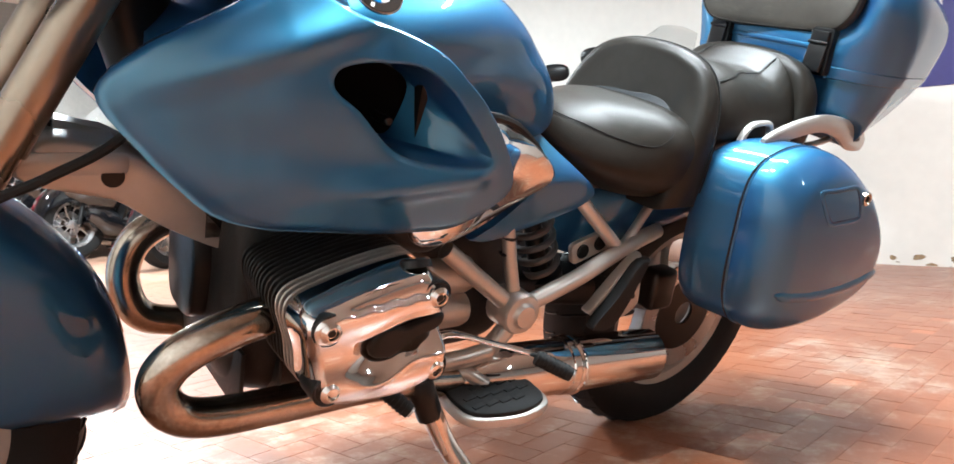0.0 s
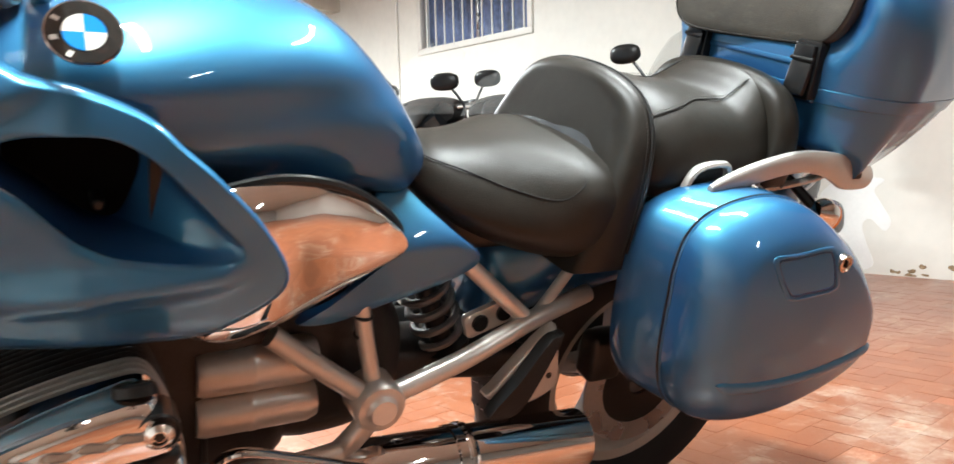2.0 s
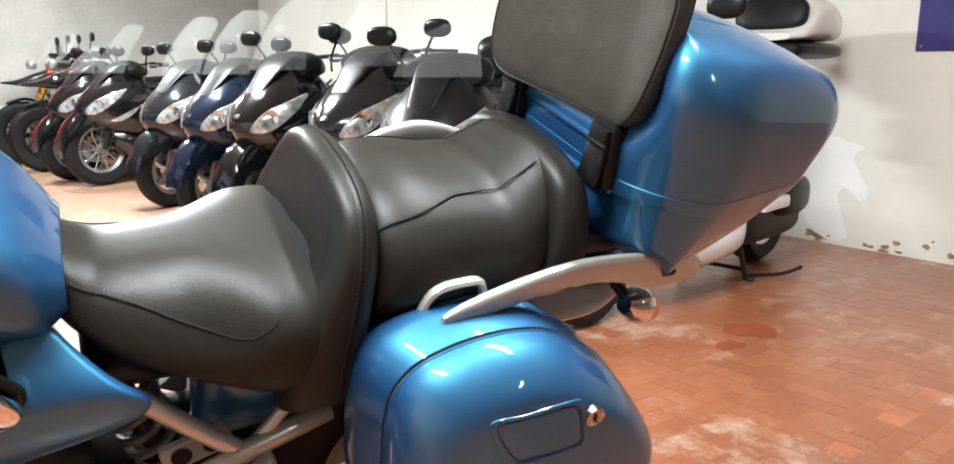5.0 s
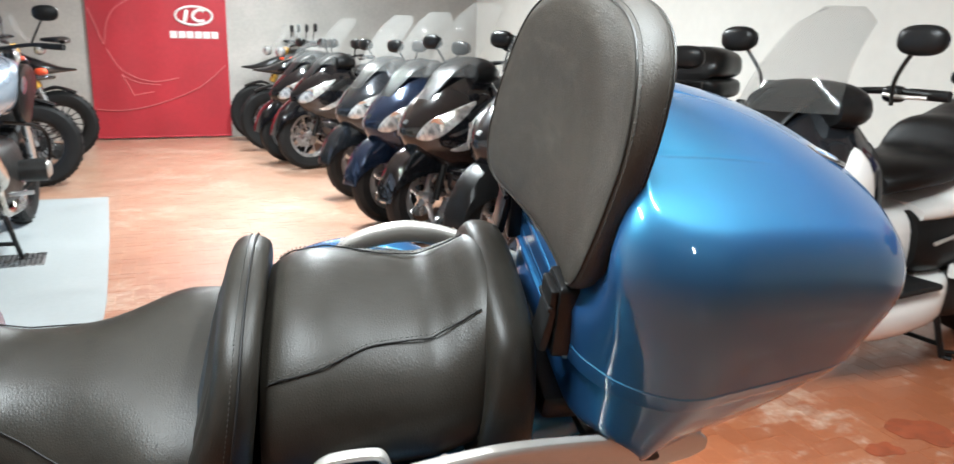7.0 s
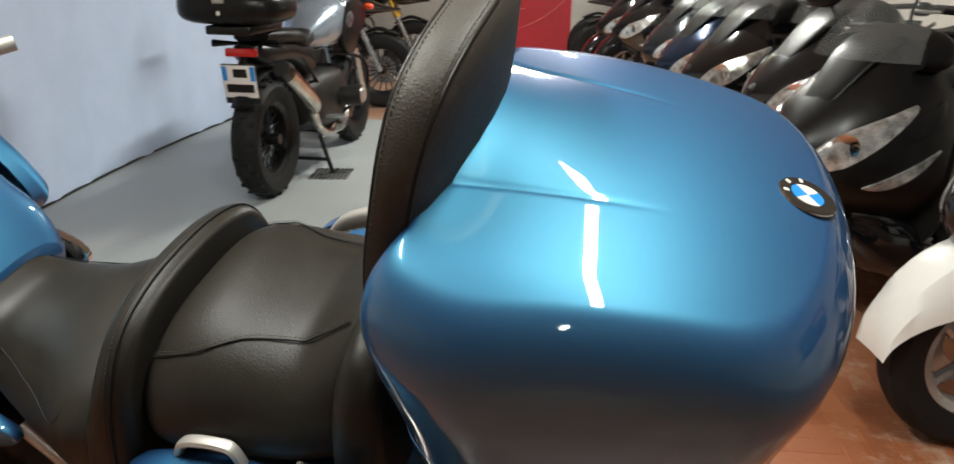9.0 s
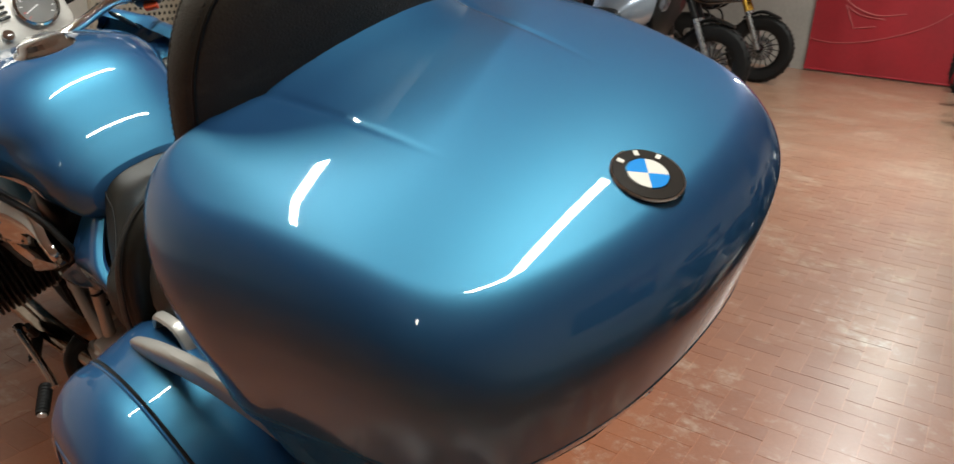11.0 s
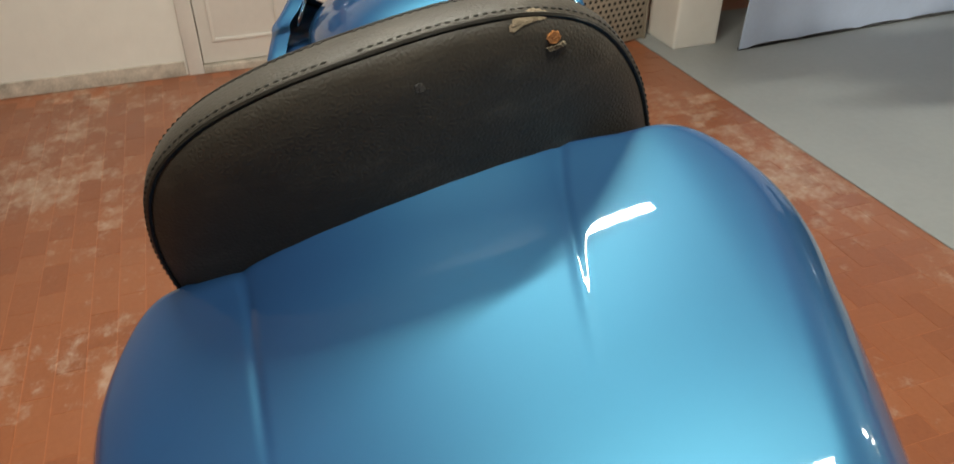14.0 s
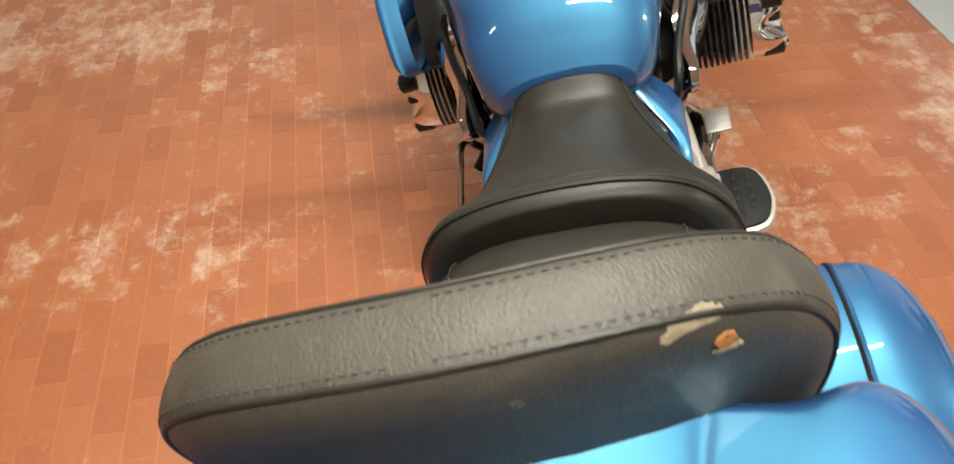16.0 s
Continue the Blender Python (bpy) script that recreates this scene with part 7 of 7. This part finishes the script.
    if pad:
        mk("under_seat", loft_x([(0.78, 0.16, 0.36, 0.62, 2.8), (0.95, 0.22, 0.36, 0.66, 2.8), (1.30, 0.20, 0.44, 0.74, 2.8), (1.55, 0.12, 0.60, 0.80, 2.6)], 26, 16), PLASTIC, sc, "black plastic panel under the seat")
    mk("seat", loft_x([(0.66, 0.09, 0.66, 0.75, 2.4), (0.76, 0.16, 0.68, 0.795, 2.6), (0.88, 0.19, 0.70, 0.815, 2.8), (0.97, 0.19, 0.72, 0.835, 2.8), (1.01, 0.182, 0.74, 0.915, 2.7), (1.06, 0.178, 0.76, 0.945, 2.7), (1.16, 0.172, 0.80, 0.955, 2.7), (1.30, 0.165, 0.84, 1.005, 2.7), (1.45, 0.155, 0.87, 1.045, 2.7), (1.60, 0.12, 0.90, 1.04, 2.6), (1.66, 0.08, 0.93, 1.0, 2.4)] if pad else [(0.70, 0.08, 0.62, 0.72, 2.4), (0.80, 0.14, 0.66, 0.775, 2.6), (1.00, 0.185, 0.68, 0.79, 2.8), (1.13, 0.185, 0.70, 0.815, 2.8), (1.18, 0.175, 0.74, 0.885, 2.7), (1.26, 0.17, 0.76, 0.895, 2.7), (1.45, 0.155, 0.79, 0.90, 2.7), (1.62, 0.12, 0.82, 0.92, 2.6), (1.66, 0.08, 0.83, 0.90, 2.4)], 28, 36), SCOOTER_SEAT, sc, "black scooter seat")
    if pad:
        mk("pad_post", sweep([(1.60, 0, 0.98), (1.66, 0, 1.08)], 0.03, 8), SATIN, sc)
        mk("rear_tray", loft_x([(1.24, 0.16, 1.075, 1.13, 3.2), (1.30, 0.20, 1.06, 1.145, 3.4), (1.70, 0.21, 1.06, 1.145, 3.4), (1.86, 0.15, 1.075, 1.135, 3.0)], 28, 14), PLASTIC, sc, "black base of the top box", m=Matrix.Translation((0.15, 0, -0.02)))
        lidw = mk("top_box", loft_x([(1.23, 0.15, 1.148, 1.185, 3.0), (1.30, 0.205, 1.146, 1.215, 3.2), (1.45, 0.215, 1.146, 1.33, 3.0), (1.62, 0.215, 1.146, 1.37, 3.0), (1.80, 0.18, 1.146, 1.30, 2.8), (1.88, 0.12, 1.148, 1.20, 2.6)], 32, 24), WHITE, sc, "white top box with a black back pad", m=Matrix.Translation((0.15, 0, -0.02)))
        mk("back_pad", at(blob(0, 0, 0, 0.045, 0.185, 0.095, 3.0, 24), 1.335, 0, 1.275, 0, 22), SCOOTER_SEAT, lidw, "black back pad")
    for s in (-1, 1):
        mk("grab_handle", sweep([(1.38, 0.17 * s, 0.82), (1.55, 0.175 * s, 0.87), (1.70, 0.12 * s, 0.91), (1.77, 0.05 * s, 0.91)], 0.013, 8, 16), SATIN, sc)
        mk("rear_shock", sweep([(1.42, 0.13 * s, 0.30), (1.35, 0.14 * s, 0.58)], 0.026, 10), SATIN, sc)
        mk("cover_trim", sweep([(0.82, 0.20 * s, 0.50), (1.05, 0.247 * s, 0.58), (1.4, 0.212 * s, 0.70), (1.7, 0.13 * s, 0.78)], 0.007, 6, 16), SILVER_LIGHT if lower is WHITE else SATIN, sc)
    mk("tail_lamp", blob(1.80, 0, 0.80, 0.03, 0.09, 0.035, 2.4), RED, sc)
    mk("drive_cover", loft_x([(0.95, 0.05, 0.22, 0.36, 2.8), (1.02, 0.09, 0.18, 0.40, 2.8), (1.45, 0.09, 0.18, 0.38, 2.8), (1.55, 0.05, 0.22, 0.34, 2.6)], 20, 14), CAST_DARK, sc, m=Matrix.Translation((0, -0.13, 0)))
    mk("air_filter", blob(1.33 if pad else 1.46, -0.21 if pad else -0.16, 0.39 if pad else 0.44, 0.19 if pad else 0.15, 0.075, 0.10, 2.8, 20), PLASTIC, sc, "black air filter box")
    mk("silencer", sweep([(1.10, 0.17, 0.24), (1.30, 0.19, 0.28), (1.78, 0.20, 0.40)], [0.03, 0.062, 0.058], 16, 20), SATIN, sc, "black silencer")
    std = mk("centre_stand", sweep([(1.00, -0.14, 0.20), (1.04, -0.17, 0.012), (1.06, -0.20, 0.010)], 0.013, 8), SATIN, sc)
    mk("stand_leg", sweep([(1.00, 0.14, 0.20), (1.04, 0.17, 0.012)], 0.013, 8), SATIN, std)
    mk("stand_lever", sweep([(1.04, -0.17, 0.03), (1.22, -0.26, 0.02), (1.36, -0.30, 0.035)], 0.010, 8, 12), SATIN, std)
    mk("stand_bar", sweep([(1.03, -0.16, 0.06), (1.03, 0.16, 0.06)], 0.010, 8), SATIN, std)
    mk("footboard", box(0.44, 0.84, -0.25, 0.25, 0.335, 0.36, 0.01), RUBBER, sc)
    if lower is WHITE:
        mk("passenger_step", box(0.92, 1.18, -0.30, -0.20, 0.36, 0.42, 0.015), WHITE, sc)
    if box_on:
        top_box(sc, box_on, 0.945)
    return sc


row = "scooters along the wall"
scooter(room(1.50, 0.83, 0, 7), GUNMETAL, "white and grey maxi scooter with black seat on its centre stand", "smoke", WHITE, pad=True, size=1.02, group="")
scooter(room(1.22, 1.57, 0, 30), SATIN, "black scooter with a black top box, parked nose out", "low", GLOSS_BLACK, box_on=1.28, group=row)
scooter(room(1.33, 2.46, 0, 20), GUNMETAL, "grey maxi scooter with large clear headlights and tall screen", "clear", PLASTIC, group=row, size=1.05)
scooter(room(1.16, 3.20, 0, 20), GLOSS_BLACK, "glossy black maxi scooter with a tall clear screen", "clear", group=row, size=1.03)
scooter(room(1.09, 3.82, 0, 20), NAVY, "dark blue maxi scooter with a clear screen", "clear", group=row)
scooter(room(1.095, 4.73, 0, 20), GUNMETAL, "gunmetal maxi scooter with a clear screen", "clear", group=row)
scooter(room(0.975, 6.23, 0, 14), GLOSS_BLACK, "black high-wheeled scooter with spoked silver wheels", "clear", group=row, wheel_r=0.32, rim=STEEL)
scooter(room(0.86, 6.75, 0, 16), GLOSS_BLACK, "black scooter with a chrome-trimmed nose, standing far off", "low", group=row, wheel_r=0.30)


def adventure(m, paint, label, fork_mat, boxed=False, plate=False, stand=True, group="motorcycles on show"):
    """Tall travel motorcycle: rear wheel on the origin, front along +x."""
    mo = thing("adventure_motorcycle", label, "motorcycle", group, m)
    shell_wheel(mo, 0.0, 0.325, 0.325, 0.076, "rear_wheel", 18, SATIN, 22, 0.07)
    shell_wheel(mo, 1.48, 0.335, 0.335, 0.055, "front_wheel", 18, SATIN, 24, 0.07)
    for s in (-1, 1):
        fk = mk("fork_leg", sweep([(1.48, 0.095 * s, 0.335), (1.30, 0.095 * s, 0.74)], 0.026, 12), STEEL, mo)
        mk("fork_tube", sweep([(1.32, 0.095 * s, 0.70), (1.13, 0.095 * s, 1.10)], 0.029, 12), fork_mat, fk)
        mk("hand_guard", sweep([(0.93, 0.42 * s, 1.16), (1.07, 0.40 * s, 1.17), (1.12, 0.28 * s, 1.17)], [0.02, 0.045, 0.02], 10, 14, flat=0.5), PLASTIC, mo)
        hl = mk("headlight", blob(1.36, 0.055 * s, 1.06, 0.05, 0.055, 0.055, 2.2), LAMP_GLASS, mo)
        mk("turn_signal", blob(1.22, 0.24 * s, 0.98, 0.025, 0.035, 0.022, 2.2), ORANGE, mo, "orange turn signal")
        mk("rear_signal", sweep([(-0.14, 0.06 * s, 0.86), (-0.16, 0.19 * s, 0.86)], [0.008, 0.02], 8), SATIN, mo)
        mk("foot_peg", sweep([(0.52, 0.16 * s, 0.36), (0.52, 0.28 * s, 0.37)], 0.012, 8), STEEL, mo)
        mk("tank_panel", slab(ngon([(0.80, 0.80), (0.84, 0.96), (1.02, 1.03), (1.22, 1.00), (1.28, 0.90), (1.14, 0.80), (1.02, 0.70), (0.90, 0.70)], 40), 0.15 * s, 0.20 * s, 0.016), SATIN if boxed else paint, mo)
        mk("cylinder", sweep([(0.80, 0.10 * s, 0.44), (0.82, 0.30 * s, 0.45)], [0.060, 0.068], 16), CAST_DARK, mo, "finned engine cylinder")
        mk("cylinder_cover", blob(0.82, 0.29 * s, 0.45, 0.062, 0.03, 0.05, 3), CAST, mo)
        mk("sub_frame", sweep([(0.55, 0.11 * s, 0.55), (0.30, 0.12 * s, 0.74), (0.0, 0.11 * s, 0.83)], 0.012, 8, 14), SATIN, mo)
        mk("crash_bar", sweep([(0.80, 0.10 * s, 0.72), (0.98, 0.26 * s, 0.66), (1.0, 0.27 * s, 0.46), (0.86, 0.14 * s, 0.32)], 0.011, 8, 22), SATIN, mo)
    mk("engine", loft_x([(0.40, 0.10, 0.32, 0.56, 3), (0.55, 0.15, 0.26, 0.62, 3), (0.90, 0.16, 0.24, 0.64, 3), (1.02, 0.10, 0.30, 0.58, 3)], 24, 14), CAST_DARK, mo, "engine block")
    mk("sump_guard", loft_x([(0.55, 0.12, 0.21, 0.25, 3), (0.9, 0.15, 0.20, 0.25, 3), (1.08, 0.12, 0.28, 0.38, 3)], 20, 8), STEEL, mo)
    mk("fuel_tank", loft_x([(0.52, 0.08, 0.76, 0.88, 2.4), (0.66, 0.15, 0.74, 0.99, 2.5), (0.85, 0.20, 0.74, 1.07, 2.5), (1.08, 0.19, 0.78, 1.08, 2.5), (1.22, 0.10, 0.86, 1.02, 2.4)], 28, 24), paint, mo)
    mk("seat", loft_x([(-0.10, 0.10, 0.86, 0.93, 2.5), (0.05, 0.14, 0.84, 0.93, 2.7), (0.26, 0.15, 0.82, 0.91, 2.7), (0.34, 0.14, 0.79, 0.87, 2.7), (0.55, 0.10, 0.78, 0.89, 2.6), (0.60, 0.07, 0.80, 0.88, 2.4)], 24, 24), SCOOTER_SEAT, mo, "black stepped seat")
    mk("tail", loft_x([(-0.20, 0.06, 0.80, 0.86, 2.5), (-0.08, 0.11, 0.74, 0.87, 2.6), (0.2, 0.13, 0.72, 0.86, 2.6), (0.5, 0.12, 0.60, 0.82, 2.6)], 22, 14), SATIN, mo)
    mk("mudguard", sweep([(0.20, 0, 0.62), (0.05, 0, 0.70), (-0.14, 0, 0.68), (-0.30, 0, 0.55)], [0.05, 0.07, 0.06, 0.05], 10, 18, flat=0.25), PLASTIC, mo)
    mk("swing_arm", sweep([(0.48, 0.11, 0.42), (0.2, 0.12, 0.36), (0.0, 0.12, 0.325)], 0.04, 12), CAST_DARK, mo)
    mk("beak", loft_x([(1.20, 0.10, 0.86, 1.02, 2.4), (1.36, 0.12, 0.82, 0.96, 2.4), (1.52, 0.08, 0.84, 0.90, 2.4), (1.66, 0.03, 0.86, 0.88, 2.2)], 22, 14), paint, mo)
    mk("front_mudguard", sweep([(1.28, 0, 0.63), (1.45, 0, 0.70), (1.64, 0, 0.65)], [0.05, 0.075, 0.05], 10, 14, flat=0.25), PLASTIC, mo)
    windscreen(mo, 1.36, 1.08, 1.18, 1.36, 0.14, 0.13, SCREEN, -0.05)
    bar = mk("handlebar", sweep([(0.93, -0.42, 1.13), (1.04, -0.24, 1.14), (1.10, 0, 1.11), (1.04, 0.24, 1.14), (0.93, 0.42, 1.13)], 0.012, 10, 30), SATIN, mo)
    for s in (-1, 1):
        mk("grip", sweep([(0.99, 0.31 * s, 1.135), (0.92, 0.43 * s, 1.13)], 0.018, 12), RUBBER, bar)
        mr = mk("mirror", blob(1.03, 0.33 * s, 1.32, 0.02, 0.07, 0.045, 2.6), PLASTIC, mo, "black mirror on a stalk")
        mk("mirror_stalk", sweep([(1.05, 0.24 * s, 1.15), (1.04, 0.31 * s, 1.29)], 0.006, 8), SATIN, mr)
    ex = mk("silencer", sweep([(0.30, -0.17, 0.44), (0.18, -0.20, 0.52), (-0.26, -0.24, 0.74)], [0.03, 0.052, 0.050], 18, 18), PIPE, mo, "silver silencer with dark end cap")
    mk("end_cap", sweep([(-0.24, -0.238, 0.73), (-0.30, -0.243, 0.76)], [0.054, 0.042], 18), SATIN, ex)
    mk("exhaust_pipe", sweep([(0.95, -0.10, 0.36), (0.7, -0.12, 0.24), (0.45, -0.14, 0.30), (0.28, -0.17, 0.45)], 0.024, 10, 22), PIPE, ex)
    mk("tail_lamp", box(-0.245, -0.205, -0.085, 0.085, 0.80, 0.845, 0.01), RED, mo, "red tail lamp")
    if plate:
        pl = mk("number_plate", at(box(-0.004, 0.004, -0.09, 0.09, -0.085, 0.085, 0.002), -0.27, 0, 0.68, 0, -10), PRINT_WHITE, mo, "white plate with dark bars")
        for q in (-0.076, 0.076):
            mk("plate_edge", at(box(-0.0055, -0.0035, q - 0.013, q + 0.013, 0.005, 0.08), -0.27, 0, 0.68, 0, -10), BADGE_BLUE, pl)
        for z, y0, y1 in ((0.045, -0.045, 0.03), (-0.035, -0.075, 0.075)):
            mk("dark_bar", at(box(-0.0055, -0.0035, y0, y1, z - 0.022, z + 0.022), -0.27, 0, 0.68, 0, -10), SATIN, pl)
        mk("plate_holder", at(box(0.002, 0.012, -0.095, 0.095, -0.12, 0.09, 0.003), -0.27, 0, 0.68, 0, -10), SATIN, pl)
        mk("plate_arm", sweep([(-0.18, 0, 0.82), (-0.26, 0, 0.74)], 0.02, 8), SATIN, pl)
    if boxed:
        tb = mk("top_box", blob(-0.22, 0, 1.05, 0.21, 0.28, 0.085, 3.4, 28), PLASTIC, mo, "black plastic top box")
        mk("box_lid", blob(-0.22, 0, 1.15, 0.215, 0.285, 0.115, 2.8, 28), GLOSS_BLACK, tb)
        mk("reflector", box(-0.436, -0.425, -0.03, 0.03, 1.075, 1.095, 0.003), SILVER_LIGHT, tb)
        mk("box_lock", at(disc(0.012, 0.01, 0.002, 16, "x"), -0.434, 0, 1.03), CHROME, tb)
        mk("box_carrier", box(-0.36, 0.05, -0.12, 0.12, 0.92, 0.965, 0.012), SATIN, tb)
    if stand:
        st = mk("centre_stand", sweep([(0.42, -0.15, 0.26), (0.50, -0.19, 0.012), (0.56, -0.20, 0.012)], 0.014, 8), SATIN, mo)
        mk("stand_leg", sweep([(0.42, 0.15, 0.26), (0.50, 0.19, 0.012), (0.56, 0.20, 0.012)], 0.014, 8), SATIN, st)
        mk("stand_bar", sweep([(0.47, -0.18, 0.10), (0.47, 0.18, 0.10)], 0.012, 8), SATIN, st)
    return mo


adventure(room(-1.29, 2.98, 0.004, 86), SILVER_BLUE, "silver-blue travel motorcycle with black top box on a vinyl mat", SATIN, True, True)
adventure(room(-2.73, 5.75, 0, 4), GLOSS_BLACK, "black travel motorcycle with spoked wheels beside the sheet", SATIN)
adventure(room(-2.71, 7.3, 0, 4), GLOSS_BLACK, "black travel motorcycle with a golden fork", GOLD)
adventure(room(2.28, 7.53, 0, 178), GLOSS_BLACK, "black street motorcycle parked nose out by the wall", SATIN, group=row)
adventure(room(2.25, 8.42, 0, 178), SATIN, "matt black travel motorcycle with an orange fork", GOLD, group=row)
trd = thing("stand_plate", "small perforated steel plate under the motorcycle", "plate", m=room(-1.07, 3.45, 0.004, 3))
mk("plate", box(-0.12, 0.12, -0.13, 0.13, 0.0, 0.006, 0.002), STEEL, trd)
mk("hole", join(*[at(disc(0.008, 0.0008, 0.0002, 8, "z"), -0.1 + 0.025 * i, -0.11 + 0.025 * j, 0.0066) for i in range(9) for j in range(10)]), SATIN, trd)

# ---- dark stain on the floor ----
for (x, y), s in (((1.95, 0.36), 0.085), ((1.73, 0.31), 0.045)):
    o = [(x + p[0], y + p[1]) for p in blotch(0, 1, s * 1.25, s, int(x * 100))]
    o = [(p[0], p[1] - 1) for p in o]
    tagged(mk("floor_stain", slab(o, 0.0012, 0.0022, axis="z"), STAIN, m=R0, smooth=False), "dark red-brown stain on the bricks", "stain", kind="structure")

# ---- floor bricks: running bond on one side, herringbone on the other ----
BW, BL, GAP = 0.0745, 0.149, 0.0016


def brick_mesh(l, w):
    """One brick: flat top with a worn chamfer, 5 quads."""
    h, c = 0.0, 0.0004
    b = [(-l / 2, -w / 2, -0.0035), (l / 2, -w / 2, -0.0035), (l / 2, w / 2, -0.0035), (-l / 2, w / 2, -0.0035)]
    t = [(-l / 2 + c, -w / 2 + c, h), (l / 2 - c, -w / 2 + c, h), (l / 2 - c, w / 2 - c, h), (-l / 2 + c, w / 2 - c, h)]
    return b + t, [(4, 5, 6, 7), (0, 1, 5, 4), (1, 2, 6, 5), (2, 3, 7, 6), (3, 0, 4, 7)]


rnd = random.Random(23)
SPLIT = -0.40
spots = []
nb = int((SPLIT + 4.2) / BW)
for j in range(nb):
    b = SPLIT - (j + 0.5) * BW
    off = (j % 2) * BL / 2 + rnd.uniform(-0.006, 0.006)
    a = W_A if b < S_B else D_A
    for i in range(int((E_A - D_A) / BL) + 1):
        spots.append((D_A + off + (i + 0.5) * BL, b, 0))
# herringbone of two-to-one bricks, laid square to the room
u = BW
ni, nj = int((E_A + 2.5) / u) + 4, int((N_B - SPLIT) / u) + 4
for j in range(-2, nj):
    for i in range(-2, ni):
        k = (i - j) % 4
        a, b = -2.5 + i * u, SPLIT + j * u
        if k == 0:
            spots.append((a + u, b + u / 2, 0))
        elif k == 3:
            spots.append((a + u / 2, b + u, 1))
near, far = [], []
for s in spots:
    a, b, q = s
    la, lb = (BL / 2, BW / 2) if q == 0 else (BW / 2, BL / 2)
    if a - la < (D_A if b < 1.6 else -2.6) or a + la > E_A or b - lb < S_B or b + lb > N_B or (q == 1 and b - lb < SPLIT - 0.002):
        continue
    if a < -0.72 and 1.62 < b < 5.15:
        continue
    (near if -1.45 < a < -0.35 and -1.36 < b < SPLIT and len(near) < 290 else far).append(s)
protos = []
for k in range(3):
    v, f = brick_mesh(BL - GAP, BW - GAP - 0.0006 * k)
    protos.append(mesh_of("brick", v, f, False))
    protos[-1].materials.append(BRICK)
for a, b, q in near:
    ob = part("brick", protos[rnd.randrange(3)], None, floor)
    ob.matrix_basis = Matrix.Translation((a, b, rnd.uniform(-0.0004, 0.0004))) @ Matrix.Rotation(radians(90 * q + rnd.uniform(-0.5, 0.5)), 4, "Z")
vs, fs = [], []
v0, f0 = brick_mesh(BL - GAP, BW - GAP)
for a, b, q in far:
    o = len(vs)
    dz, tw = rnd.uniform(-0.0004, 0.0004), radians(90 * q + rnd.uniform(-0.5, 0.5))
    c, s = math.cos(tw), math.sin(tw)
    vs += [(a + p[0] * c - p[1] * s, b + p[0] * s + p[1] * c, p[2] + dz) for p in v0]
    fs += [tuple(i + o for i in t) for t in f0]
me = bpy.data.meshes.new("brick_field")
me.from_pydata(vs, [], fs)
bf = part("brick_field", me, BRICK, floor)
tagged(bf, "terracotta bricks of the floor", "", kind="stuff")
